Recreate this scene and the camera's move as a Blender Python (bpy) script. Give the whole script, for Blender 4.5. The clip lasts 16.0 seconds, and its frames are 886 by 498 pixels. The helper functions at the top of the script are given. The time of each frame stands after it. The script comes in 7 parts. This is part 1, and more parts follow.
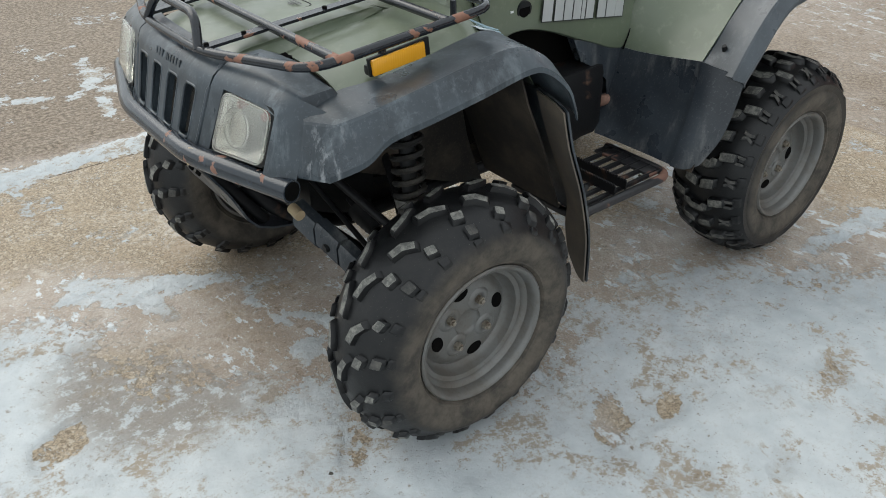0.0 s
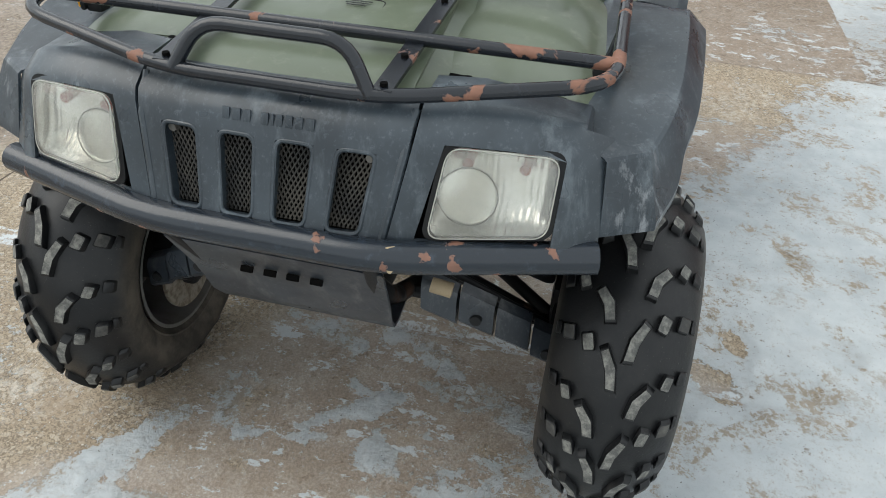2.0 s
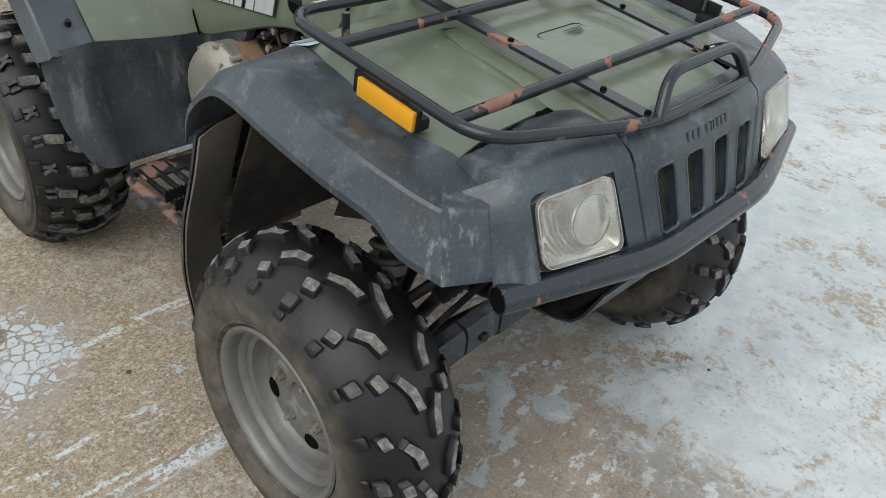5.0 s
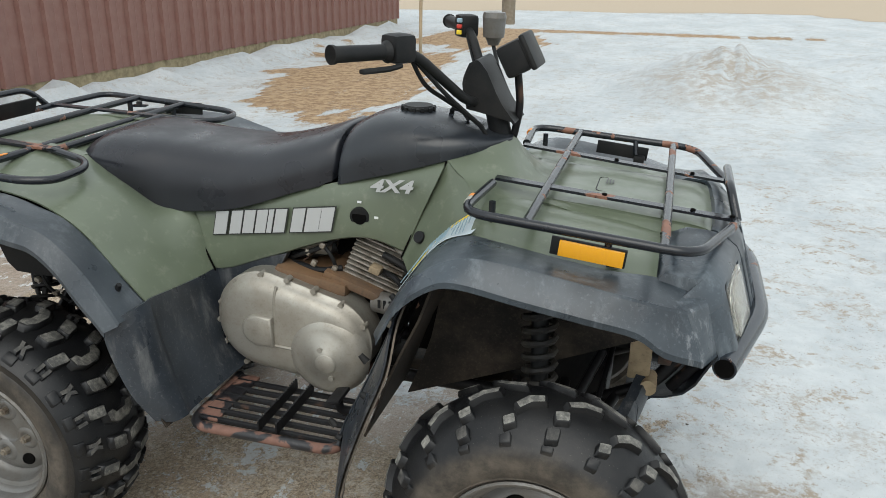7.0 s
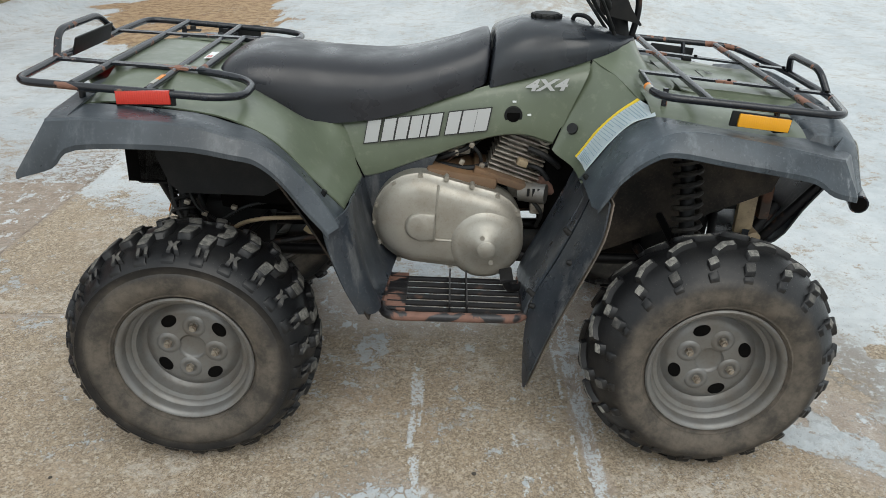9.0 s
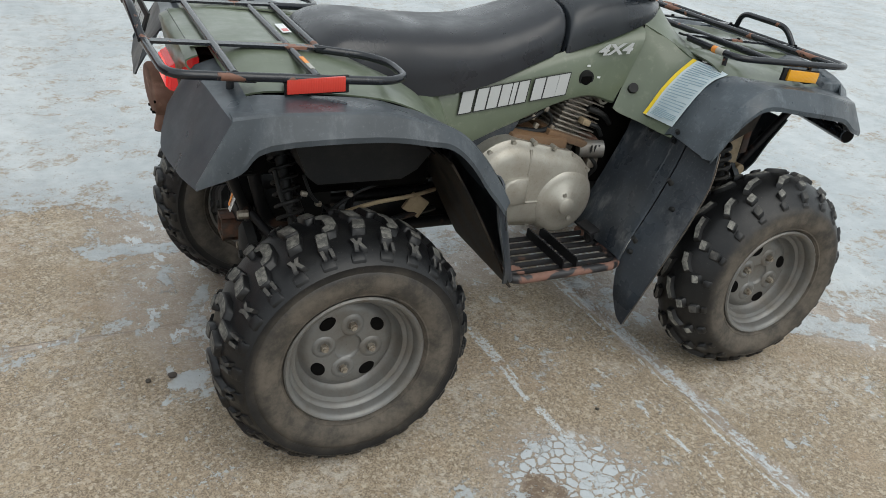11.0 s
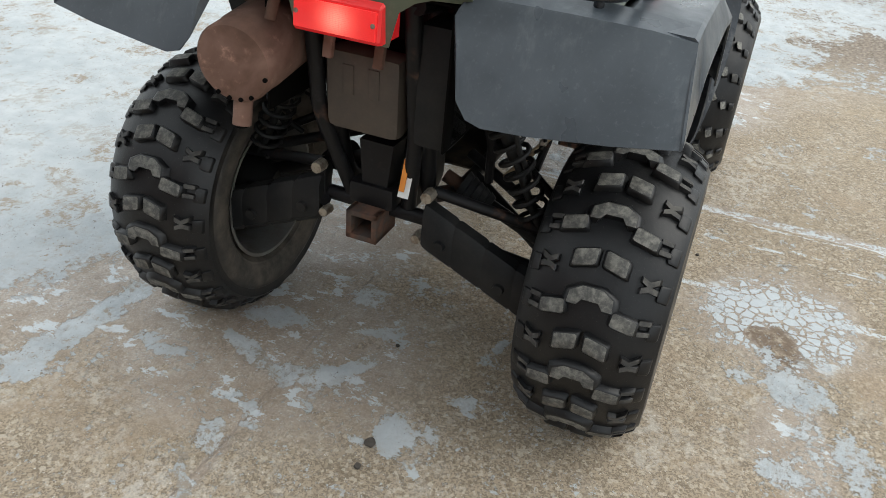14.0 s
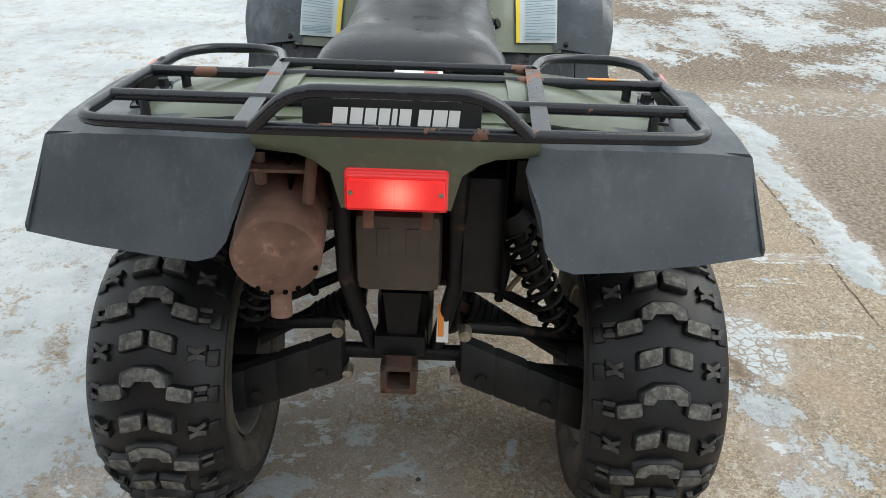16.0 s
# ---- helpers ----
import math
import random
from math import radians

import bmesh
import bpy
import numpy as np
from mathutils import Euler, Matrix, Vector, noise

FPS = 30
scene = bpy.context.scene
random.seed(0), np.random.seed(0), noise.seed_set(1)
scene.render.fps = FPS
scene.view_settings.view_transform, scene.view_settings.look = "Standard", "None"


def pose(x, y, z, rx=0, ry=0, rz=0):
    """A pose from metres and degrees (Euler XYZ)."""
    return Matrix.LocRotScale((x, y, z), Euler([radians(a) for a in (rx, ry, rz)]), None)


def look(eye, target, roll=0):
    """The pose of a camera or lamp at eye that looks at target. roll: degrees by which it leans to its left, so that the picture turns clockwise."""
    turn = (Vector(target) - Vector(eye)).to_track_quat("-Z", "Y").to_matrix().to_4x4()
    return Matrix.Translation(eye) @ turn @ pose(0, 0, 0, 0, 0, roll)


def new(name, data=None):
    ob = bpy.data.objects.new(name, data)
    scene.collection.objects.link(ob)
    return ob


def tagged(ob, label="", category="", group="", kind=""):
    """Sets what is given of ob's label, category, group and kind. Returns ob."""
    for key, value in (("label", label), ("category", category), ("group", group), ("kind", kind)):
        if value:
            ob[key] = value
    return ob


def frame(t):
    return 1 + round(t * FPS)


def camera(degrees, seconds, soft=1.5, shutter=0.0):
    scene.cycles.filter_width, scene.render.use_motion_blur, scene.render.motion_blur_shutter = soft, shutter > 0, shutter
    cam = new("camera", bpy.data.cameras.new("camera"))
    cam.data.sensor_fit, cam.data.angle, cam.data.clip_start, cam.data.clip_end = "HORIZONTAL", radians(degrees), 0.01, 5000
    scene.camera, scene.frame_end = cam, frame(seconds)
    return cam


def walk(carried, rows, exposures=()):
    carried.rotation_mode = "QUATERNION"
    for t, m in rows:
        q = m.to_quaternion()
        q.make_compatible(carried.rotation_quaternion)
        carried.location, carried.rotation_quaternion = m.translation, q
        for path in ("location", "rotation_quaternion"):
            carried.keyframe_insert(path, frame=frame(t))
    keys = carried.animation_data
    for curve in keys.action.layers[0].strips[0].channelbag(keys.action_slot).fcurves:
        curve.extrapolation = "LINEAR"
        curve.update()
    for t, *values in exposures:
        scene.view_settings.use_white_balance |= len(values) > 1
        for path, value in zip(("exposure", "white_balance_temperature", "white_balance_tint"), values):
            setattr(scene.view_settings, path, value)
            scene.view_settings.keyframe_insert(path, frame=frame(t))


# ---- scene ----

# ---- camera and its walk: x to the front of the quad bike, y to its left, origin on the ground between the axles ----
cam = camera(58.7, 16.0, 0.7)
PATH = [
    (0, (1.564, 1.607, 1.417), (0.519, 0.3, 0.321), 0.5),
    (0.5, (1.654, 1.284, 1.317), (0.478, 0.183, 0.131), 0.1),
    (1, (1.781, 1.0, 1.296), (0.407, 0.194, 0.087), 1.5),
    (1.5, (1.823, 0.685, 1.309), (0.304, 0.115, 0.14), 2.5),
    (2, (1.865, 0.429, 1.303), (0.264, 0.074, 0.158), 3.7),
    (2.5, (1.945, 0.154, 1.32), (0.305, 0.03, 0.182), 5.1),
    (3, (1.846, -0.11, 1.304), (0.219, 0.092, 0.158), 6.5),
    (3.5, (1.811, -0.386, 1.291), (0.287, 0.147, 0.11), 7.2),
    (4, (1.784, -0.675, 1.304), (0.376, 0.081, 0.102), 7.6),
    (4.5, (1.63, -0.882, 1.32), (0.368, 0.081, 0.104), 7.7),
    (5, (1.506, -1.137, 1.36), (0.4, 0.09, 0.233), 5.9),
    (5.2, (1.452, -1.247, 1.389), (0.4, 0.08, 0.325), 5.1),
    (7.3, (0.716, -1.883, 1.394), (0.291, -0.045, 0.73), 0.6),
    (7.5, (0.626, -1.92, 1.396), (0.265, -0.068, 0.733), 0.7),
    (8, (0.422, -2.046, 1.396), (0.195, -0.194, 0.675), 0.8),
    (8.5, (0.21, -2.186, 1.369), (0.096, -0.349, 0.585), 0.9),
    (9, (-0.002, -2.232, 1.36), (-0.012, -0.408, 0.539), 1.1),
    (9.2, (-0.102, -2.214, 1.359), (-0.056, -0.393, 0.533), 1.2),
    (11.3, (-1.342, -1.901, 1.402), (-0.411, -0.409, 0.449), 5.8),
    (11.5, (-1.443, -1.821, 1.379), (-0.444, -0.385, 0.408), 5.5),
    (12, (-1.648, -1.59, 1.343), (-0.475, -0.287, 0.381), 4.6),
    (12.5, (-1.741, -1.302, 1.271), (-0.409, -0.163, 0.307), 4.3),
    (13, (-1.877, -1.064, 1.226), (-0.433, -0.128, 0.207), 5.2),
    (13.5, (-1.992, -0.846, 1.22), (-0.47, -0.097, 0.162), 5.3),
    (14, (-2.029, -0.616, 1.209), (-0.45, -0.022, 0.136), 4.4),
    (14.5, (-2.113, -0.396, 1.217), (-0.448, -0.016, 0.177), 3.1),
    (15, (-2.185, -0.222, 1.258), (-0.467, -0.039, 0.25), 1.9),
    (15.5, (-2.106, -0.139, 1.296), (-0.375, -0.032, 0.299), 1.4),
    (16, (-2.025, -0.093, 1.341), (-0.275, -0.063, 0.373), 0.7),
]
walk(cam, [(t, look(eye, target, roll)) for t, eye, target, roll in PATH], ((0, 0.57), (1.5, 0.64), (3.5, 0.62), (4.2, 0.54), (5.2, 0.52), (7.5, 0.53), (9.2, 0.46), (11.4, 0.36), (12.2, 0.45), (13.0, 0.59), (14.0, 0.67), (15.0, 0.70), (16, 0.72)))

# ---- daylight: a bright overcast winter sky ----
world = bpy.data.worlds.new("world")
scene.world = world
world.use_nodes = True
wn, wl = world.node_tree.nodes, world.node_tree.links
sky = wn.new("ShaderNodeTexSky")
sky.sky_type, sky.sun_disc = "NISHITA", False
sky.sun_elevation, sky.sun_rotation = radians(49), radians(-165)
cloud = wn.new("ShaderNodeMix")
cloud.data_type = "RGBA"
cloud.inputs["Factor"].default_value = 0.86
cloud.inputs["B"].default_value = (8.45, 9.0, 9.15, 1)
wl.new(sky.outputs["Color"], cloud.inputs["A"])
wl.new(cloud.outputs["Result"], wn["Background"].inputs["Color"])
wn["Background"].inputs["Strength"].default_value = 0.1

sun = new("sun", bpy.data.lights.new("sun", "SUN"))
sun.data.energy, sun.data.angle, sun.data.color = 1.15, radians(50), (1.0, 0.97, 0.90)
sun.matrix_world = look((1.5, -5.5, 6.5), (0, 0, 0))


# ---- materials ----
class Nodes:
    """A Principled material with short ways to add nodes."""

    def __init__(self, name, rough=0.6, metal=0.0, spec=0.5):
        self.mat = bpy.data.materials.new(name)
        self.mat.use_nodes = True
        self.n, self.l = self.mat.node_tree.nodes, self.mat.node_tree.links
        self.b = self.n["Principled BSDF"]
        self.b.inputs["Roughness"].default_value = rough
        self.b.inputs["Metallic"].default_value = metal
        self.b.inputs["Specular IOR Level"].default_value = spec
        self.co = self.n.new("ShaderNodeTexCoord").outputs["Object"]

    def put(self, value, socket):
        if isinstance(value, bpy.types.NodeSocket):
            self.l.new(value, socket)
        else:
            socket.default_value = (*value, 1) if isinstance(value, tuple) and len(value) == 3 else value

    def noise(self, scale, detail=4, rough=0.55, stretch=None, off=0.0, warp=0.0):
        t = self.n.new("ShaderNodeTexNoise")
        t.inputs["Scale"].default_value, t.inputs["Detail"].default_value, t.inputs["Roughness"].default_value = scale, detail, rough
        t.inputs["Distortion"].default_value = warp
        m = self.n.new("ShaderNodeMapping")
        m.inputs["Location"].default_value = (off, off * 1.7, off * 0.6)
        m.inputs["Scale"].default_value = stretch or (1, 1, 1)
        self.l.new(self.co, m.inputs["Vector"])
        self.l.new(m.outputs["Vector"], t.inputs["Vector"])
        return t.outputs["Fac"]

    def voronoi(self, scale, feature="F1", out="Distance"):
        t = self.n.new("ShaderNodeTexVoronoi")
        t.feature = feature
        t.inputs["Scale"].default_value = scale
        self.l.new(self.co, t.inputs["Vector"])
        return t.outputs[out]

    def step(self, fac, low, high, a=0.0, b=1.0):
        t = self.n.new("ShaderNodeMapRange")
        t.interpolation_type = "SMOOTHSTEP"
        self.put(fac, t.inputs[0])
        for i, v in zip((1, 2, 3, 4), (low, high, a, b)):
            self.put(v, t.inputs[i])
        return t.outputs[0]

    def mix(self, fac, a, b):
        t = self.n.new("ShaderNodeMix")
        t.data_type = "RGBA"
        self.put(fac, t.inputs[0])
        self.put(a, t.inputs[6])
        self.put(b, t.inputs[7])
        return t.outputs[2]

    def math(self, op, a, b=0.0):
        t = self.n.new("ShaderNodeMath")
        t.operation = op
        self.put(a, t.inputs[0])
        self.put(b, t.inputs[1])
        return t.outputs[0]

    def attr(self, name):
        t = self.n.new("ShaderNodeAttribute")
        t.attribute_name = name
        return t.outputs["Fac"]

    def axis(self, which):
        t = self.n.new("ShaderNodeSeparateXYZ")
        self.l.new(self.co, t.inputs[0])
        return t.outputs[which]

    def bump(self, height, strength=0.3, distance=0.002):
        t = self.n.new("ShaderNodeBump")
        t.inputs["Strength"].default_value, t.inputs["Distance"].default_value = strength, distance
        self.put(height, t.inputs["Height"])
        self.l.new(t.outputs["Normal"], self.b.inputs["Normal"])

    def done(self, color, rough=None):
        self.put(color, self.b.inputs["Base Color"])
        if rough is not None:
            self.put(rough, self.b.inputs["Roughness"])
        return self.mat


def plastic(name, base, faded, dust, amount, rough=0.5, corners=False):
    """Moulded plastic, faded by the sun, with streaks of dried dirt."""
    m = Nodes(name, rough)
    c = m.mix(m.step(m.noise(5, 5), 0.35, 0.7), base, faded)
    streak = m.math("MULTIPLY", m.step(m.noise(16, 7, 0.7, (1, 1, 0.22), 3.0), 0.50, 0.70), amount)
    c = m.mix(m.math("MULTIPLY", m.step(m.noise(130, 5, 0.7, None, 8.0), 0.54, 0.72), amount * 0.6), c, dust)
    c = m.mix(streak, c, dust)
    if corners:
        # upright scuffs on the nose corners
        spot = m.math("MULTIPLY", m.step(m.axis(0), 0.84, 0.93), m.step(m.math("ABSOLUTE", m.axis(1)), 0.42, 0.48))
        scuff = m.math("MULTIPLY", spot, m.step(m.noise(60, 6, 0.7, (1, 1, 0.10), 6.0), 0.52, 0.68, 0.0, 0.45))
        c = m.mix(scuff, c, (0.36, 0.38, 0.40))
    m.bump(m.noise(900, 2), 0.12, 0.0006)
    return m.done(c, m.step(m.noise(9, 4), 0.3, 0.7, rough - 0.08, rough + 0.14))


def rusty(name, paint, rust, low, high, scale=16, rough=0.45):
    """Black paint on steel, flaked off to rust in places."""
    m = Nodes(name, rough)
    chip = m.step(m.noise(scale, 5, 0.5, None, 5.0, 0.4), low, high)
    brown = m.mix(m.noise(60, 4), rust, tuple(v * 0.45 for v in rust))
    thin = m.mix(m.step(m.noise(40, 5, 0.7, None, 9.0), 0.55, 0.8), paint, tuple(v * 2.6 for v in paint))
    m.bump(m.math("ADD", chip, m.noise(220, 3)), 0.35, 0.0008)
    return m.done(m.mix(chip, thin, brown), m.math("ADD", m.math("MULTIPLY", chip, 0.4), rough))


def dusty(name, base, dirt, amount, rough=0.7, metal=0.0, scale=11):
    """A plain surface with patches of dirt."""
    m = Nodes(name, rough, metal)
    d = m.math("MULTIPLY", m.step(m.noise(scale, 6, 0.62, None, 2.0), 0.38, 0.68), amount)
    d = m.math("ADD", d, m.math("MULTIPLY", m.step(m.noise(160, 4, 0.6), 0.52, 0.7), amount * 0.4))
    m.bump(m.noise(260, 4), 0.25, 0.0008)
    return m.done(m.mix(d, base, dirt), m.math("ADD", m.math("MULTIPLY", d, 0.25), rough))


M_PLASTIC = plastic("weathered black plastic", (0.019, 0.026, 0.033), (0.047, 0.061, 0.074), (0.20, 0.235, 0.26), 0.36, 0.32, True)
# paler plastic copy for the rear fenders, sky sheen put into its colour
M_REARSHEEN = plastic("black plastic lightened for rear sky sheen", (0.030, 0.038, 0.046), (0.060, 0.072, 0.084), (0.20, 0.22, 0.235), 0.24, 0.34)
M_PANEL = plastic("scuffed black plastic", (0.015, 0.019, 0.025), (0.036, 0.044, 0.054), (0.21, 0.21, 0.205), 0.42, 0.32)
M_GREEN = Nodes("olive paint", 0.3)
c = M_GREEN.mix(M_GREEN.step(M_GREEN.noise(4, 4), 0.3, 0.7), (0.088, 0.108, 0.072), (0.112, 0.135, 0.092))
c = M_GREEN.mix(M_GREEN.math("MULTIPLY", M_GREEN.step(M_GREEN.noise(35, 6, 0.65), 0.52, 0.78), 0.3), c, (0.26, 0.265, 0.21))
M_GREEN.b.inputs["Coat Weight"].default_value = 0.25
M_GREEN.b.inputs["Coat Roughness"].default_value = 0.10
M_GREEN = M_GREEN.done(c, M_GREEN.step(M_GREEN.noise(12, 4), 0.3, 0.7, 0.32, 0.50))
M_SEAT = plastic("black vinyl", (0.010, 0.011, 0.015), (0.017, 0.019, 0.024), (0.1, 0.1, 0.1), 0.04, 0.30)
M_TANK = plastic("smooth black tank plastic", (0.012, 0.015, 0.019), (0.020, 0.024, 0.030), (0.1, 0.1, 0.1), 0.1, 0.28)
M_RACK = rusty("rack paint", (0.010, 0.012, 0.016), (0.27, 0.125, 0.08), 0.605, 0.63, 15, 0.22)
M_RACKDARK = rusty("rear rack paint", (0.010, 0.012, 0.016), (0.22, 0.105, 0.07), 0.64, 0.665, 15, 0.22)
M_BUMPER = rusty("bumper paint", (0.014, 0.019, 0.026), (0.26, 0.13, 0.09), 0.63, 0.66, 26, 0.20)
M_REST = rusty("footrest paint", (0.012, 0.012, 0.014), (0.22, 0.115, 0.085), 0.52, 0.57, 11, 0.4)
M_FRAME = rusty("frame paint", (0.009, 0.009, 0.010), (0.12, 0.07, 0.05), 0.6, 0.7, 12, 0.45)
M_MUFFLER = rusty("rusted muffler steel", (0.21, 0.12, 0.09), (0.14, 0.075, 0.052), 0.4, 0.65, 7, 0.75)
M_HITCH = rusty("rusted hitch steel", (0.05, 0.035, 0.028), (0.14, 0.07, 0.045), 0.42, 0.6, 20, 0.8)
M_RUBBER = Nodes("tyre rubber with a dusty sidewall", 0.5, 0.0, 0.36)
m = M_RUBBER
radius = m.math("SQRT", m.math("ADD", m.math("MULTIPLY", m.axis(0), m.axis(0)), m.math("MULTIPLY", m.axis(2), m.axis(2))))
ring = m.step(m.math("ADD", radius, m.math("MULTIPLY", m.math("SUBTRACT", m.noise(14, 6, 0.65), 0.5), 0.05)), 0.262, 0.215)
c = m.mix(m.math("MULTIPLY", m.step(m.noise(11, 6, 0.65), 0.42, 0.68), 0.35), (0.0065, 0.007, 0.008), (0.026, 0.025, 0.024))
c = m.mix(m.math("MULTIPLY", m.step(m.noise(230, 4, 0.7, None, 3.0), 0.64, 0.72), 0.4), c, (0.15, 0.14, 0.12))
dirt = m.mix(m.step(m.noise(16, 7, 0.7, None, 4.0), 0.32, 0.68), (0.040, 0.036, 0.031), (0.118, 0.10, 0.080))
c = m.mix(m.math("MULTIPLY", ring, 0.92), c, dirt)
m.bump(m.noise(120, 5, 0.65), 0.3, 0.0015)
M_RUBBER = m.done(c, m.step(ring, 0.0, 1.0, 0.40, 0.78))
M_LUG = dusty("scuffed lug tops", (0.085, 0.085, 0.08), (0.25, 0.245, 0.22), 0.9, 0.85, 0, 70)
M_LUGDARK = dusty("rear lug tops", (0.055, 0.055, 0.052), (0.19, 0.185, 0.165), 0.85, 0.8, 0, 70)
M_LUGSIDE = dusty("shoulder lug tops", (0.035, 0.035, 0.034), (0.11, 0.105, 0.095), 0.8, 0.8, 0, 40)
M_RIM = dusty("grey wheel paint", (0.155, 0.155, 0.15), (0.11, 0.093, 0.072), 0.6, 0.38, 0.35)
M_NUT = dusty("dull nut steel", (0.34, 0.31, 0.26), (0.13, 0.09, 0.06), 0.7, 0.45, 0.6, 60)
# near-black, almost no gloss: the shade of holes and gaps put into the colour
M_HOLESHADE = dusty("near-black recess shade", (0.003, 0.003, 0.003), (0.008, 0.007, 0.006), 0.5, 0.9)
M_HOLESHADE.node_tree.nodes["Principled BSDF"].inputs["Specular IOR Level"].default_value = 0.05
M_LINER = dusty("muddy inner liner", (0.006, 0.006, 0.006), (0.085, 0.065, 0.048), 0.65, 0.5, 0, 16)
M_WELL = dusty("dried mud on the wheel well", (0.018, 0.0165, 0.015), (0.088, 0.071, 0.056), 0.75, 0.6, 0, 8)
M_FLAP = dusty("muddy rubber flap", (0.085, 0.073, 0.061), (0.165, 0.135, 0.105), 0.8, 0.7, 0, 9)
M_ENGINE = dusty("cast engine metal", (0.36, 0.345, 0.305), (0.24, 0.215, 0.175), 0.65, 0.36, 0.5, 9)
M_FINS = dusty("dirty cylinder metal", (0.32, 0.30, 0.26), (0.11, 0.085, 0.06), 0.8, 0.6, 0.3, 20)
M_OIL = dusty("rust-stained engine top", (0.15, 0.085, 0.042), (0.09, 0.06, 0.04), 0.8, 0.6)
M_BLACK = dusty("black moulded part", (0.009, 0.010, 0.011), (0.04, 0.037, 0.033), 0.28, 0.5)
M_SPRING = dusty("dusty black spring", (0.02, 0.02, 0.02), (0.10, 0.09, 0.075), 0.6, 0.5)
M_BROWN = dusty("mud-brown plastic box", (0.058, 0.046, 0.037), (0.10, 0.08, 0.062), 0.7, 0.6)
M_SILVER = Nodes("silver decal", 0.35, 0.2).done((0.42, 0.43, 0.43))
M_DARKDECAL = Nodes("dark decal edge", 0.4).done((0.02, 0.022, 0.02))
M_SHEET = Nodes("pale printed label", 0.5).done((0.50, 0.57, 0.60))
M_WHITE = Nodes("white label", 0.5).done((0.68, 0.7, 0.7))
M_BLUE = Nodes("blue label print", 0.5).done((0.25, 0.36, 0.42))
M_YELLOW = Nodes("yellow label band", 0.5).done((0.75, 0.55, 0.03))
M_ORANGE = Nodes("orange label", 0.5).done((0.7, 0.25, 0.04))
M_TAN = dusty("tan fitting", (0.38, 0.29, 0.18), (0.16, 0.125, 0.08), 0.7, 0.6)

for dark in (M_BLACK, M_FRAME, M_WELL, M_LINER, M_SPRING):
    dark.node_tree.nodes["Principled BSDF"].inputs["Specular IOR Level"].default_value = 0.22


def lens(name, color, rough, glow=0.0):
    m = Nodes(name, rough)
    ribs = m.n.new("ShaderNodeTexWave")
    ribs.inputs["Scale"].default_value = 60
    m.l.new(m.co, ribs.inputs["Vector"])
    m.bump(ribs.outputs["Fac"], 0.25, 0.001)
    m.b.inputs["Coat Weight"].default_value = 0.6
    if glow:
        m.b.inputs["Emission Color"].default_value = (*color, 1)
        m.b.inputs["Emission Strength"].default_value = glow
    return m.done(color)


M_AMBER = lens("amber reflector", (0.72, 0.33, 0.01), 0.3)
M_RED = lens("red reflector", (0.52, 0.035, 0.02), 0.3)
M_TAIL = lens("lit red lamp lens", (0.62, 0.02, 0.022), 0.25, 0.22)
M_BULB = Nodes("glowing red lamp window", 0.3)
grid = M_BULB.n.new("ShaderNodeTexBrick")
grid.inputs["Scale"].default_value, grid.offset = 90.0, 0.0
turned = M_BULB.n.new("ShaderNodeMapping")
turned.inputs["Rotation"].default_value = (0, radians(90), radians(90))
M_BULB.l.new(M_BULB.co, turned.inputs["Vector"])
M_BULB.l.new(turned.outputs["Vector"], grid.inputs["Vector"])
span = M_BULB.n.new("ShaderNodeVectorMath")
span.operation = "DISTANCE"
M_BULB.l.new(M_BULB.co, span.inputs[0])
span.inputs[1].default_value = (-0.975, -0.005, 0.836)
glow = M_BULB.step(span.outputs["Value"], 0.06, 0.0)
M_BULB.put(M_BULB.mix(glow, (0.9, 0.02, 0.02), (1.0, 0.20, 0.14)), M_BULB.b.inputs["Emission Color"])
M_BULB.put(M_BULB.math("MULTIPLY", M_BULB.step(grid.outputs["Fac"], 0.0, 1.0, 1.0, 0.5), M_BULB.math("ADD", M_BULB.math("MULTIPLY", M_BULB.math("POWER", glow, 2.0), 0.75), 0.30)), M_BULB.b.inputs["Emission Strength"])
M_BULB.bump(grid.outputs["Fac"], 0.5, 0.002)
M_BULB = M_BULB.done((0.75, 0.03, 0.03))
M_CLEAR = Nodes("hazy clear lens", 0.13)
M_CLEAR.b.inputs["Transmission Weight"].default_value = 0.86
M_CLEAR.b.inputs["IOR"].default_value = 1.2
M_CLEAR = M_CLEAR.done(M_CLEAR.mix(M_CLEAR.step(M_CLEAR.noise(12, 4, 0.6), 0.4, 0.65), (0.80, 0.80, 0.76), (0.66, 0.65, 0.60)))
M_MIRROR = Nodes("lamp reflector", 0.22, 1.0)
flutes = M_MIRROR.n.new("ShaderNodeTexWave")
flutes.bands_direction = "Y"
flutes.inputs["Scale"].default_value, flutes.inputs["Distortion"].default_value, flutes.inputs["Detail"].default_value = 34.0, 1.5, 1.0
M_MIRROR.l.new(M_MIRROR.co, flutes.inputs["Vector"])
M_MIRROR.bump(M_MIRROR.math("ADD", flutes.outputs["Fac"], M_MIRROR.math("MULTIPLY", M_MIRROR.noise(30, 2, 0.5, (1, 1, 0.4)), 5.0)), 0.6, 0.0010)
M_MIRROR = M_MIRROR.done((0.78, 0.785, 0.77))
M_SPOT = Nodes("polished spot reflector", 0.20, 1.0)
M_SPOT.bump(M_SPOT.noise(40, 2, 0.5), 0.3, 0.004)
M_SPOT = M_SPOT.done((0.74, 0.75, 0.74))
M_HAZE = Nodes("yellowed lens rim", 0.4).done((0.34, 0.335, 0.30))
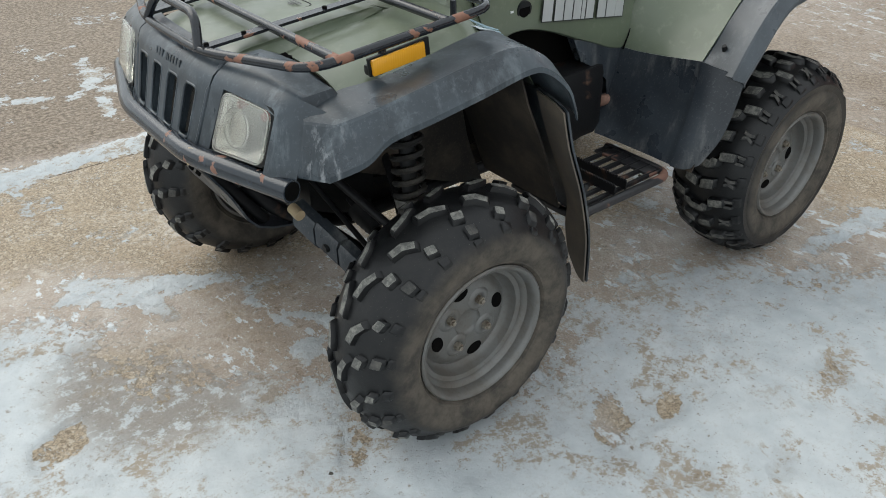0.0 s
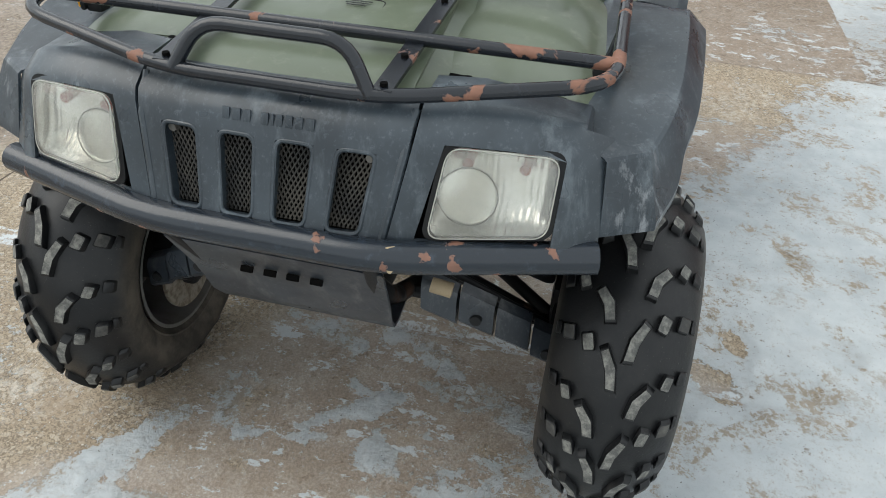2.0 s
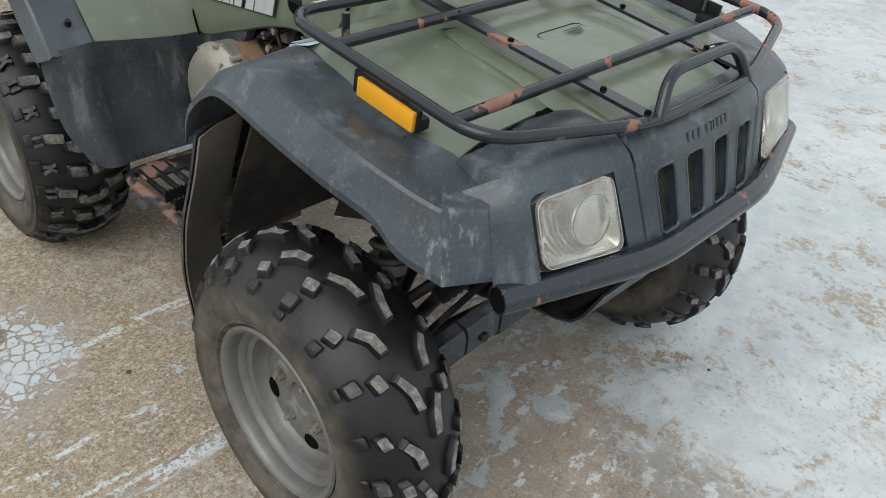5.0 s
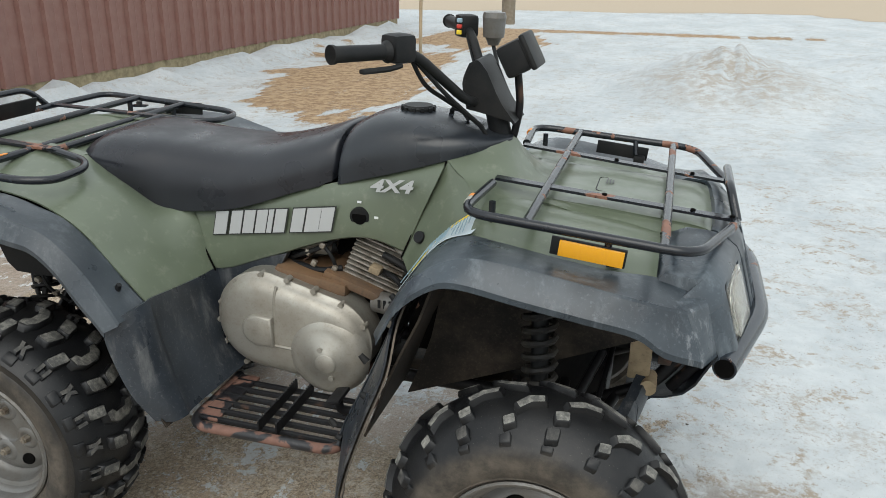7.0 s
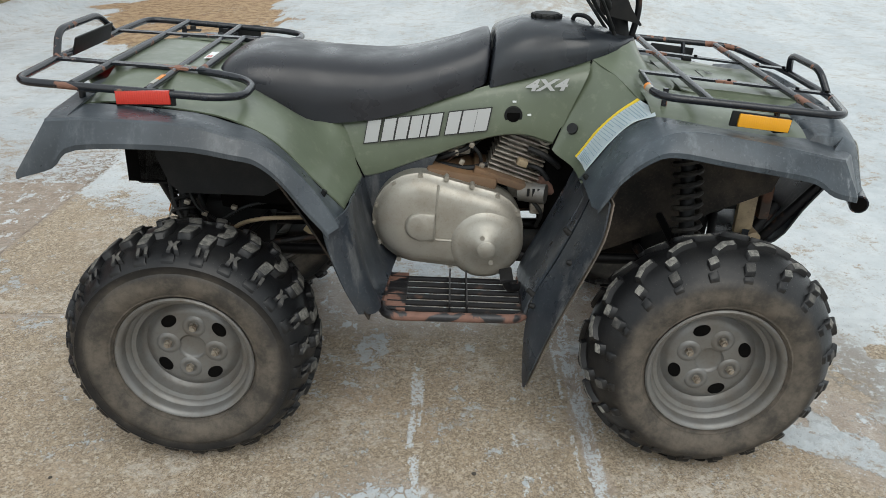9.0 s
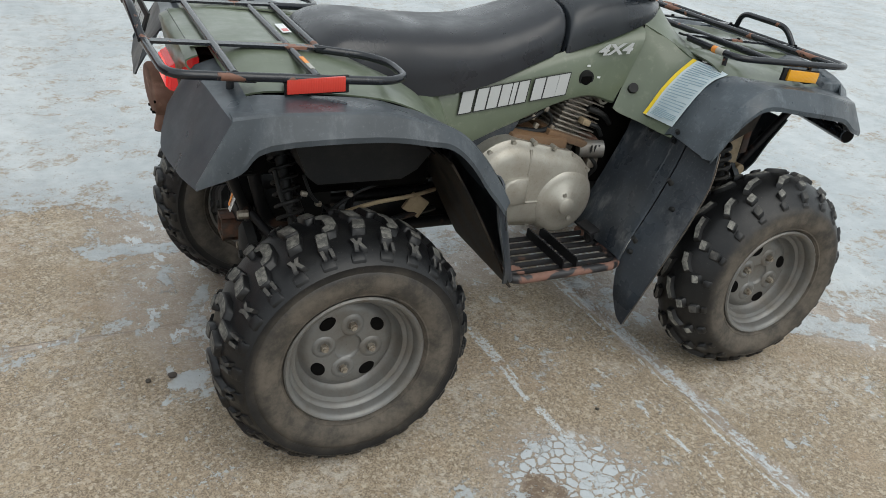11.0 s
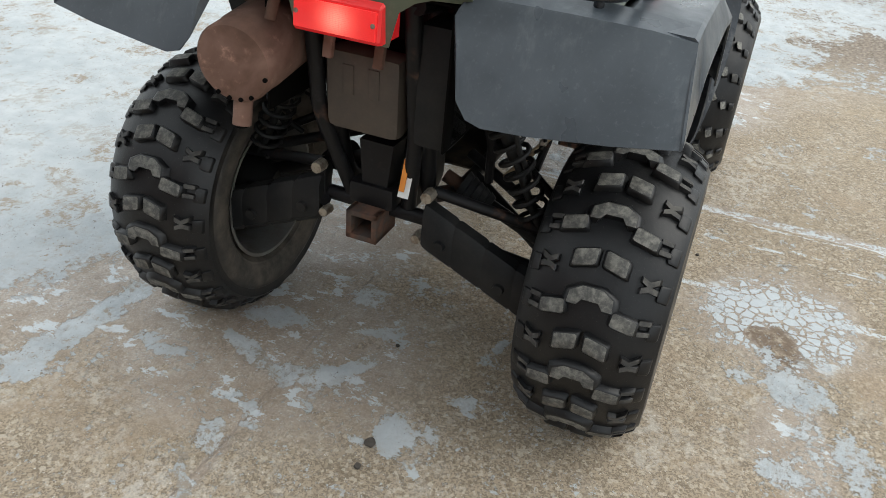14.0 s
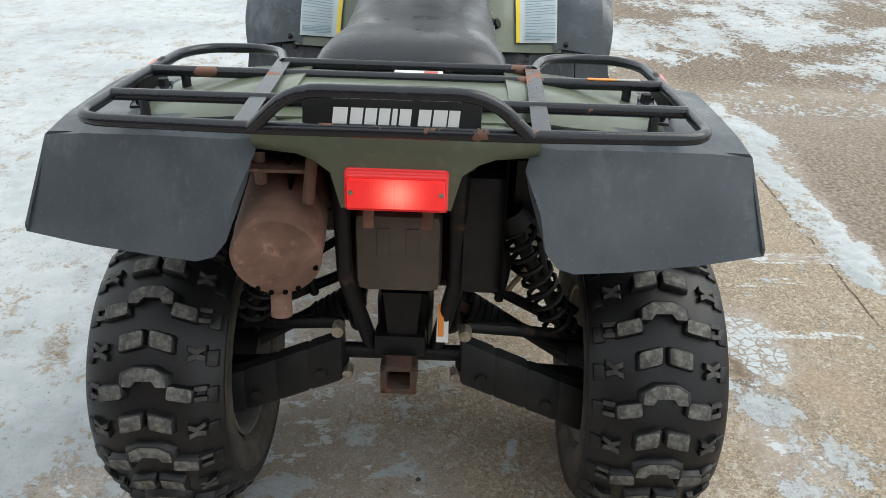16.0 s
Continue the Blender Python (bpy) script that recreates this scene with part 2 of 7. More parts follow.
# bulb glass, the red tint of its reflection put into the colour
M_BULBCAP = Nodes("bulb glass with red-tinted reflection", 0.2).done((0.16, 0.035, 0.03))


# ---- shaping helpers ----
def part(name, bm, material, parent=None, label="", sharp=38, normals=True):
    """One mesh object out of a bmesh, under a thing or a part."""
    if normals:
        bmesh.ops.recalc_face_normals(bm, faces=bm.faces)
    me = bpy.data.meshes.new(name)
    bm.to_mesh(me)
    bm.free()
    for m in material if isinstance(material, (list, tuple)) else [material]:
        me.materials.append(m)
    me.shade_smooth()
    me.set_sharp_from_angle(angle=radians(sharp))
    ob = new(name, me)
    ob.parent = parent
    return tagged(ob, label)


def thing(name, label, category, at=(0, 0, 0), group="", kind=""):
    ob = new(name)
    ob.location = at
    ob.empty_display_size = 0.1
    return tagged(ob, label, category, group, kind)


def rings(bm, loops, closed=True, caps=True, index=0):
    """Skins a row of point loops."""
    vs = [[bm.verts.new(p) for p in loop] for loop in loops]
    n = len(vs[0])
    for a, b in zip(vs, vs[1:]):
        for i in range(n if closed else n - 1):
            bm.faces.new((a[i], a[(i + 1) % n], b[(i + 1) % n], b[i])).material_index = index
    if caps and closed:
        for loop in (vs[0], vs[-1]):
            bm.faces.new(loop).material_index = index
    return vs


def rounded(points, radius, n=5, closed=False):
    """A line through points with its corners rounded off."""
    ps, out = [Vector(p) for p in points], []
    for i, p in enumerate(ps):
        if not closed and i in (0, len(ps) - 1):
            out.append(p)
            continue
        a, b = ps[i - 1], ps[(i + 1) % len(ps)]
        r = min(radius, (a - p).length * 0.48, (b - p).length * 0.48)
        s, e = p + (a - p).normalized() * r, p + (b - p).normalized() * r
        for k in range(n + 1):
            u = k / n
            out.append(s * (1 - u) ** 2 + p * 2 * u * (1 - u) + e * u * u)
    return out


def tube(bm, points, r, bend=0.03, seg=10, closed=False, index=0):
    """A round bar along a line."""
    ps = rounded(points, bend, 5, closed) if bend else [Vector(p) for p in points]
    n, loops, side = len(ps), [], None
    for i, p in enumerate(ps):
        a = ps[i - 1] if i or closed else p
        b = ps[(i + 1) % n] if i < n - 1 or closed else p
        d = (b - a).normalized()
        side = d.orthogonal().normalized() if side is None else (side - d * side.dot(d)).normalized()
        up = d.cross(side)
        loops.append([p + (side * math.cos(k * math.tau / seg) + up * math.sin(k * math.tau / seg)) * r for k in range(seg)])
    if closed:
        loops.append(loops[0])
    rings(bm, loops, True, not closed, index)
    if closed:
        bmesh.ops.remove_doubles(bm, verts=bm.verts, dist=1e-5)


def box(bm, center, size, turn=(0, 0, 0), bevel=0.0, index=0):
    m = pose(*center, *turn) @ Matrix.Diagonal((*size, 1))
    got = bmesh.ops.create_cube(bm, size=1, matrix=m)["verts"]
    faces = list({f for v in got for f in v.link_faces})
    for f in faces:
        f.material_index = index
    if bevel:
        edges = list({e for f in faces for e in f.edges})
        bmesh.ops.bevel(bm, geom=edges, offset=bevel, segments=2, affect="EDGES", profile=0.6, material=-1)


def rod(bm, a, b, r, r2=None, seg=14, index=0):
    """A round piece from a to b."""
    a, b = Vector(a), Vector(b)
    m = Matrix.Translation((a + b) / 2) @ (b - a).to_track_quat("Z", "Y").to_matrix().to_4x4()
    got = bmesh.ops.create_cone(bm, cap_ends=True, segments=seg, radius1=r, radius2=r if r2 is None else r2, depth=(b - a).length, matrix=m)
    for f in {f for v in got["verts"] for f in v.link_faces}:
        f.material_index = index


def spun(bm, profile, center=(0, 0, 0), seg=48, index=0, closed=False):
    """A profile of (radius, y) turned round the y axis."""
    loops = []
    for k in range(seg):
        a = k * math.tau / seg
        loops.append([(center[0] + r * math.cos(a), center[1] + y, center[2] + r * math.sin(a)) for r, y in profile])
    vs = [[bm.verts.new(p) for p in loop] for loop in loops]
    n = len(profile)
    for k in range(seg):
        a, b = vs[k], vs[(k + 1) % seg]
        for i in range(n if closed else n - 1):
            bm.faces.new((a[i], a[(i + 1) % n], b[(i + 1) % n], b[i])).material_index = index


def spline(keys, n):
    """A smooth line through key points, n steps to each stretch."""
    k = [np.array(p, float) for p in keys]
    k = [2 * k[0] - k[1], *k, 2 * k[-1] - k[-2]]
    out = []
    for i in range(1, len(k) - 2):
        a, b, c, d = k[i - 1 : i + 3]
        for u in np.linspace(0, 1, n, endpoint=False):
            out.append(0.5 * (2 * b + (c - a) * u + (2 * a - 5 * b + 4 * c - d) * u * u + (3 * b - a - 3 * c + d) * u**3))
    return [*out, k[-2]]


def skin(bm, rows, nu=4, nv=4, thick=0.0, side=1, index=0):
    """A smooth sheet through rows of points, with thickness; side -1 mirrors it."""
    rows = [spline(r, nv) for r in rows]
    cols = [spline(col, nu) for col in zip(*rows)]
    grid = list(zip(*cols))
    vs = [[bm.verts.new((p[0], p[1] * side, p[2])) for p in row] for row in grid]
    faces = []
    for a, b in zip(vs, vs[1:]):
        for i in range(len(a) - 1):
            faces.append(bm.faces.new((a[i], a[i + 1], b[i + 1], b[i])))
            faces[-1].material_index = index
    if thick:
        bmesh.ops.recalc_face_normals(bm, faces=faces)
        bmesh.ops.solidify(bm, geom=faces, thickness=thick)


def slab(bm, outline, y0, y1, bevel=0.0, index=0):
    """An outline in x and z, given thickness from y0 to y1."""
    got = rings(bm, [[(x, y0, z) for x, z in outline], [(x, y1, z) for x, z in outline]], True, True, index)
    if bevel:
        edges = [e for v in got[1] for e in v.link_edges if e.other_vert(v) in got[1]]
        bmesh.ops.bevel(bm, geom=list(set(edges)), offset=bevel, segments=3, affect="EDGES", profile=0.5)


# ---- the ground: a concrete slab with ice and trodden snow, one sheet to the horizon ----
def lattice(x, y, seed):
    """Smooth random values over the plane, 0 to 1."""
    xi, yi = np.floor(x).astype(np.int64), np.floor(y).astype(np.int64)
    u, v = x - xi, y - yi
    u, v = u * u * (3 - 2 * u), v * v * (3 - 2 * v)

    def rnd(i, j):
        h = (i * 374761393 + j * 668265263 + seed * 974711) & 0x7FFFFFFF
        h = ((h ^ (h >> 13)) * 1274126177) & 0x7FFFFFFF
        return ((h ^ (h >> 16)) & 0xFFFF) / 65535.0

    top = rnd(xi, yi) * (1 - u) + rnd(xi + 1, yi) * u
    low = rnd(xi, yi + 1) * (1 - u) + rnd(xi + 1, yi + 1) * u
    return top * (1 - v) + low * v


def cloudy(x, y, scale, seed, octaves=5, gain=0.55):
    total, amp, norm = 0.0, 1.0, 0.0
    for k in range(octaves):
        total = total + amp * lattice(x * scale + 17.3 * k, y * scale - 9.1 * k, seed + k)
        norm += amp
        amp, scale = amp * gain, scale * 2.03
    return total / norm


def ramp(v, low, high):
    u = np.clip((v - low) / (high - low), 0, 1)
    return u * u * (3 - 2 * u)


def blob(x, y, cx, cy, rx, ry, turn=0.0):
    """1 in the middle of an oval, 0 on its edge, below 0 outside."""
    a = radians(turn)
    dx, dy = x - cx, y - cy
    return 1 - np.hypot((dx * math.cos(a) + dy * math.sin(a)) / rx, (dy * math.cos(a) - dx * math.sin(a)) / ry)


def streak(x, y, x0, y0, x1, y1, half):
    """1 on a line from one point to another, 0 at half a width from it."""
    dx, dy = x1 - x0, y1 - y0
    u = np.clip(((x - x0) * dx + (y - y0) * dy) / (dx * dx + dy * dy), 0, 1)
    return 1 - np.hypot(x - x0 - u * dx, y - y0 - u * dy) / half


near = np.arange(-2.2, 2.2001, 0.0125)
out = 2.2 + 0.025 * (1.06 ** np.arange(1, 119) - 1) / 0.06
axis = np.concatenate([-out[::-1], near, out])
X, Y = np.meshgrid(axis, axis, indexing="ij")
wob = cloudy(X, Y, 3.0, 11) - 0.5
fine = cloudy(X, Y, 14.0, 31) - 0.5
lump = cloudy(X, Y, 0.9, 53, 5, 0.6) - 0.5
patchy = cloudy(X, Y, 5.0, 71, 6, 0.6) - 0.5
# coordinates bent by the wandering edges of ice
BX = X + 0.10 * (cloudy(X, Y, 9.0, 91, 5, 0.62) - 0.5)
BY = Y + 0.10 * (cloudy(X, Y, 9.0, 97, 5, 0.62) - 0.5)
far = ramp(np.hypot(X, Y), 2.2, 4.5)
# trodden snow lies to the left of and before the bike; the slab is bare to its right
edge = np.interp(X, [-2.5, -1.6, -1.0, -0.84, -0.58, -0.45, -0.2, 0.1, 0.35, 0.65, 0.79, 0.88, 0.95, 0.99, 1.06, 1.18, 1.32, 1.47, 2.0], [1.5, 1.25, 1.0, 0.85, 0.69, 0.52, 0.48, 0.52, 0.66, 0.46, 0.41, 0.24, 0.08, -0.08, -0.20, -0.29, -0.42, -0.52, -0.95])
depth = BY - edge
snow = np.where(depth > 0, 0.12 + 2.2 * np.clip(depth, 0, 0.45), 0.12 + 3.4 * np.maximum(depth, -1.2)) + (1.3 + 0.7 * ramp(X, -0.5, 0.0)) * patchy * ramp(depth, -0.9, -0.1)
# beyond the slab: wet rough ground behind and to the right, speckled with old snow
rough = np.maximum(ramp(-Y, 1.48, 1.56) * ramp(2.2 - X, -0.4, 0.4), ramp(-X + 0.02 * wob, 1.79, 1.83) * (1 - ramp(Y, 2.2, 3.6)))
ahead = ramp(X, 1.9, 2.6)
snow = snow * (1 - rough) + rough * (-0.66 - 0.3 * ramp(X, -1.5, -0.5) + 2.4 * lump + 2.0 * patchy + 0.5 * fine)
snow = np.where(ahead > 0, np.maximum(snow, ahead * (0.0 + 1.6 * lump + 1.6 * patchy)), snow)
# single tongues and pools of ice
for cx, cy, rx, ry, turn, lift in (
    (0.80, 0.08, 0.058, 0.046, 60, 1.0), (0.60, 0.30, 0.050, 0.10, -15, 0.8), (0.87, -0.39, 0.045, 0.035, 0, 0.7), (-1.12, 0.70, 0.11, 0.06, -10, 0.8),
    (1.75, -1.42, 0.40, 0.14, 20, 0.8), (-0.40, 0.62, 0.25, 0.16, 10, 0.45), (0.10, 0.55, 0.16, 0.12, 0, 0.5), (-1.0, 1.45, 0.35, 0.22, 0, 0.6),
    (-0.56, 0.13, 0.06, 0.035, 40, 0.6), (-1.02, 0.17, 0.025, 0.02, 0, 0.8), (-0.94, -0.13, 0.045, 0.03, 0, 0.5), (-1.04, -0.20, 0.018, 0.014, 0, 0.8),
    (-0.62, -0.24, 0.075, 0.018, 5, 0.6), (-0.83, -0.23, 0.02, 0.04, 0, 0.6), (-0.22, 0.04, 0.05, 0.07, 0, 0.5), (0.05, -0.25, 0.03, 0.09, 0, 0.3),
    (-0.86, 0.10, 0.03, 0.07, 15, 0.7), (-0.72, 0.30, 0.03, 0.08, 10, 0.5), (-0.68, 0.02, 0.02, 0.05, 0, 0.5), (-0.95, 0.47, 0.03, 0.06, 0, 0.5),
):
    snow = np.maximum(snow, lift * np.clip(blob(BX, BY, cx, cy, rx, ry, turn) * 1.1, -1.5, 0.55) + 1.1 * fine + 0.7 * patchy + 0.02)
for x0, y0, x1, y1, half, lift in (
    (0.45, -0.23, 0.51, -0.07, 0.030, 0.6), (0.44, -0.04, 0.46, 0.09, 0.026, 0.6), (0.46, 0.09, 0.57, 0.18, 0.034, 0.6), (0.59, 0.14, 0.62, 0.22, 0.028, 0.7),
    (0.61, -0.03, 0.65, 0.0, 0.016, 0.6), (0.655, 0.07, 0.73, -0.04, 0.028, 0.9), (0.73, -0.04, 0.77, -0.11, 0.016, 0.8), (0.825, -0.20, 0.81, -0.07, 0.022, 0.8),
    (0.71, -0.30, 0.79, -0.26, 0.034, 0.6), (1.24, -0.57, 1.02, -0.45, 0.070, 1.0), (1.02, -0.46, 0.84, -0.36, 0.045, 0.9), (1.10, -0.44, 1.06, -0.29, 0.045, 0.9),
    (-1.18, 0.67, -0.76, 0.66, 0.040, 0.9), (2.0, -1.42, 0.25, -1.49, 0.085, 0.9), (-1.17, 1.5, -1.15, 0.70, 0.02, 0.3), (-0.36, -0.88, -0.61, -1.07, 0.055, 0.35),
    (-0.85, 0.36, -0.91, 0.13, 0.030, 0.8), (-0.90, 0.13, -0.79, 0.02, 0.026, 0.8), (-1.09, 0.20, -1.16, 0.165, 0.016, 0.7), (-1.24, 0.18, -1.30, 0.15, 0.014, 0.7), (-0.52, -1.0, -0.70, -0.88, 0.04, 0.25),
):
    snow = np.maximum(snow, lift * np.clip(streak(BX, BY, x0, y0, x1, y1, half) * 1.2, -1.5, 0.55) + 1.2 * fine + 0.8 * patchy)
# trodden slush before the front wheel, and a hole melted through the snow
slush = ramp(blob(BX, BY, 1.16, -0.06, 0.32, 0.32, 20), -0.1, 0.4)
snow = snow - 0.45 * slush * (1 + 2 * patchy) - 1.2 * ramp(blob(BX, BY, 1.46, 0.03, 0.09, 0.06, 30), 0.0, 0.4)
for cx, cy, r in ((0.38, 0.79, 0.10), (0.34, 1.03, 0.09), (0.16, 1.12, 0.07), (-0.24, 1.01, 0.08), (0.93, 0.49, 0.10), (0.21, 0.84, 0.07)):
    snow = snow - 1.0 * ramp(blob(BX, BY, cx, cy, r, r * 0.7, 40), -0.1, 0.7) * (1 + 2 * fine)
# cracked ice flowers on the bare slab
flower = np.clip(blob(BX, BY, -0.135, -0.86, 0.19, 0.205, 20) * 1.8, -2, 0.6) - 1.6 * ramp(blob(BX, BY, -0.265, -0.860, 0.085, 0.07, 30), 0, 0.5) + 0.8 * patchy
core = ramp(blob(BX, BY, -0.265, -0.862, 0.10, 0.08, 30), -0.1, 0.4)
# joints across and along the slab, part filled with ice
joint = np.maximum(streak(X + 0.04 * wob + 0.03 * fine, Y, 0.40, 1.0, 0.385, -1.5, 0.03), streak(X, Y + 0.03 * wob, -1.74, 0.15, -0.85, 0.165, 0.014))
# brown gravel beside the slab, with thin lines of frozen snow
bare = ramp(-Y + 0.2 * wob, 1.56, 1.66) * ramp(X, -0.8, -0.2) * (1 - ramp(X + 0.6 * wob, 1.25, 1.8))
veins = np.maximum(streak(X + 0.2 * wob, Y + 0.2 * wob, 1.6, -2.25, 0.2, -2.1, 0.035), streak(X + 0.1 * wob, Y, 0.72, -1.75, 0.55, -2.6, 0.03))
frozen = np.maximum(-0.72 + 1.7 * lump + 2.2 * patchy + 0.8 * fine, 0.30 * np.clip(veins * 1.4, -4, 1) + 1.6 * patchy + 2.0 * fine)
snow = snow * (1 - bare) + bare * frozen
# thin wet glaze between and behind the wheels
wet = ramp(blob(BX, BY, 0.72, 0.02, 0.42, 0.44, 0), -0.1, 0.25)
wet = np.maximum(wet, 0.75 * ramp(blob(BX, BY, -0.82, 0.26, 0.34, 0.46, 10), -0.1, 0.35))
wet = np.maximum(wet, ramp(0.36 - np.abs(depth + 0.15), 0.0, 0.25) * ramp(X, -1.3, -0.9) * (1 - 0.8 * ramp(-Y, 0.6, 0.9)))
wet = np.maximum(wet, 0.7 * ramp(blob(BX, BY, -0.62, -0.92, 0.22, 0.10, 10), 0, 0.3))
wet = np.maximum(wet, 0.9 * ramp(joint, 0.0, 0.4))
wet = np.maximum(wet, 0.6 * ramp(flower, -0.7, 0.1))
wet = np.clip(np.maximum(wet * (1 - bare), rough * (1 - 0.8 * bare) * (0.5 + lump)), 0, 1)
# bare mud by the building, the bank of ploughed snow and the road beyond
mud = np.clip(np.maximum(blob(X, Y, -3.35, 9.0, 1.3, 4.4, 12), np.maximum(blob(X, Y, -3.0, 13.6, 1.9, 2.6, 0), blob(X, Y, 0.5, 16.5, 6.0, 0.6, 4))) * 2.2 + 2.4 * lump + 1.6 * patchy, 0, 1) * far
road = ramp(Y - np.interp(X, [-10, 0, 4.6, 7.5, 12], [22.0, 24.5, 25.0, 20.0, 15.0]), 0.0, 0.8)
snow = np.where(far > 0, np.maximum(snow, np.where(Y > 1.5, far * (1.35 + 0.9 * lump), -9)), snow)
snow = snow * (1 - ramp(mud, 0.2, 0.6)) + ramp(mud, 0.2, 0.6) * (-0.8 + 1.4 * lump + 1.8 * patchy)
snow = snow * (1 - road) - road * (0.9 - 0.8 * lump)
bank = np.clip(np.maximum(blob(X, Y, 1.6, 8.6, 1.7, 2.2, 20), 0.7 * blob(X, Y, 3.4, 9.4, 2.2, 2.0)), 0, 1)
ridge = np.clip(streak(X, Y, -5.05, 3.0, -5.1, 15.0, 0.5), 0, 1)
grit = ramp(np.hypot(X - 1.5, (Y - 7.9) * 0.8), 1.5, 0.3) * (1.0 + 1.8 * patchy)
height = 0.009 * ramp(snow, 0.35, 1.0) * (0.8 + 1.6 * fine) + 0.6 * bank * (0.75 + 1.2 * lump) * (1 - road) + 0.30 * ridge * (0.5 + lump + 1.6 * patchy)
height += far * 0.05 * lump * (1 - road) - 0.006 * ramp(joint, 0.3, 0.7)
tyres = [(0.65, 0.512), (0.66, -0.497), (-0.645, 0.457), (-0.642, -0.472)]
for wx, wy in tyres:
    height *= ramp(np.hypot(X - wx, Y - wy), 0.10, 0.26)

n = len(axis)
co = np.stack([X, Y, height], -1).reshape(-1, 3)
i = np.arange(n * n).reshape(n, n)
quads = np.stack([i[:-1, :-1], i[1:, :-1], i[1:, 1:], i[:-1, 1:]], -1).reshape(-1, 4)
me = bpy.data.meshes.new("ground")
me.vertices.add(len(co))
me.vertices.foreach_set("co", co.ravel().astype(np.float32))
me.loops.add(quads.size)
me.loops.foreach_set("vertex_index", quads.ravel().astype(np.int32))
me.polygons.add(len(quads))
me.polygons.foreach_set("loop_start", (np.arange(len(quads)) * 4).astype(np.int32))
me.update(calc_edges=True)
me.shade_smooth()
for name, values in (("snow", snow), ("wet", wet), ("mud", mud), ("road", road), ("flower", flower), ("rough", np.maximum(rough, ahead)), ("grit", grit), ("slush", slush), ("core", core)):
    a = me.attributes.new(name, "FLOAT", "POINT")
    a.data.foreach_set("value", values.ravel().astype(np.float32))

m = Nodes("concrete with ice and snow", 0.85)
grain = m.noise(150, 6, 0.85)
SAND = (0.40, 0.325, 0.236)
chip = m.voronoi(290, "F1", "Color")
coarse = m.voronoi(125, "F1", "Color")
sand = m.mix(m.step(chip, 0.28, 0.60), tuple(v * 0.50 for v in SAND), tuple(v * 1.05 for v in SAND))
sand = m.mix(m.math("MULTIPLY", m.step(m.noise(1.7, 5), 0.32, 0.68, 1.0, 0.0), 0.30), sand, tuple(v * 0.66 for v in SAND))
sand = m.mix(m.math("MULTIPLY", m.step(m.noise(22, 7, 0.75, None, 71.0), 0.44, 0.60), 0.26), sand, tuple(v * 0.55 for v in SAND))
sand = m.mix(m.math("MULTIPLY", m.step(grain, 0.50, 0.40), 0.30), sand, tuple(v * 0.30 for v in SAND))
sand = m.mix(m.math("MULTIPLY", m.step(coarse, 0.70, 0.80), 0.40), sand, (0.62, 0.55, 0.45))
sand = m.mix(m.math("MULTIPLY", m.step(coarse, 0.24, 0.16), 0.45), sand, (0.13, 0.095, 0.06))
pits = m.voronoi(120)
sand = m.mix(m.math("MULTIPLY", m.step(pits, 0.24, 0.14), m.step(m.noise(60, 3, 0.6, None, 17.0), 0.42, 0.60, 0.0, 0.7)), sand, (0.12, 0.09, 0.06))
sand = m.mix(m.math("MULTIPLY", m.step(m.noise(7, 6, 0.68), 0.50, 0.70), 0.38), sand, (0.37, 0.295, 0.20))
frost = m.math("MULTIPLY", m.step(m.noise(2.3, 7, 0.72, None, 41.0), 0.48, 0.66), m.step(m.noise(34, 6, 0.8, None, 43.0), 0.44, 0.58))
sand = m.mix(m.math("MULTIPLY", frost, 0.55), sand, (0.60, 0.565, 0.51))
sand = m.mix(m.math("MULTIPLY", m.step(m.noise(3.1, 6, 0.7, None, 47.0), 0.52, 0.70), 0.5), sand, (0.34, 0.255, 0.175))
sand = m.mix(m.math("MULTIPLY", m.step(m.noise(120, 3, 0.6, None, 27.0), 0.66, 0.70), 0.8), sand, (0.70, 0.68, 0.64))
gravel = m.mix(m.step(m.noise(55, 6, 0.75), 0.40, 0.62), (0.095, 0.072, 0.05), (0.29, 0.235, 0.18))
mudc = m.mix(m.step(m.noise(9, 9, 0.82), 0.40, 0.60), (0.19, 0.115, 0.06), (0.40, 0.285, 0.165))
base = m.mix(m.attr("rough"), sand, gravel)
base = m.mix(m.step(m.attr("mud"), 0.2, 0.55), base, mudc)
base = m.mix(m.attr("road"), base, m.mix(m.noise(30, 5), (0.36, 0.29, 0.21), (0.44, 0.365, 0.27)))
# sawn joints: dark wet cracks that wander a little
wander = m.math("MULTIPLY", m.math("SUBTRACT", m.noise(7, 6, 0.7, None, 51.0), 0.5), 0.035)


def crack(along_, across, place, low, high, half):
    near_it = m.step(m.math("ABSOLUTE", m.math("SUBTRACT", m.math("ADD", m.axis(across), wander), place)), half, half * 0.35)
    span_ = m.math("MULTIPLY", m.step(m.axis(along_), low - 0.01, low), m.step(m.axis(along_), high + 0.01, high))
    return m.math("MULTIPLY", near_it, span_)


joints = m.math("MAXIMUM", m.math("MAXIMUM", crack(1, 0, 0.388, -1.42, 1.2, 0.011), crack(0, 1, 0.165, -1.8, -0.3, 0.004)), m.math("MAXIMUM", crack(1, 0, -1.82, -1.4, 2.0, 0.006), crack(0, 1, -1.38, -1.8, 1.8, 0.006)))
joints = m.math("MULTIPLY", joints, m.step(m.noise(16, 5, 0.7, None, 53.0), 0.36, 0.52))
base = m.mix(m.math("MULTIPLY", joints, 0.95), base, (0.060, 0.043, 0.030))


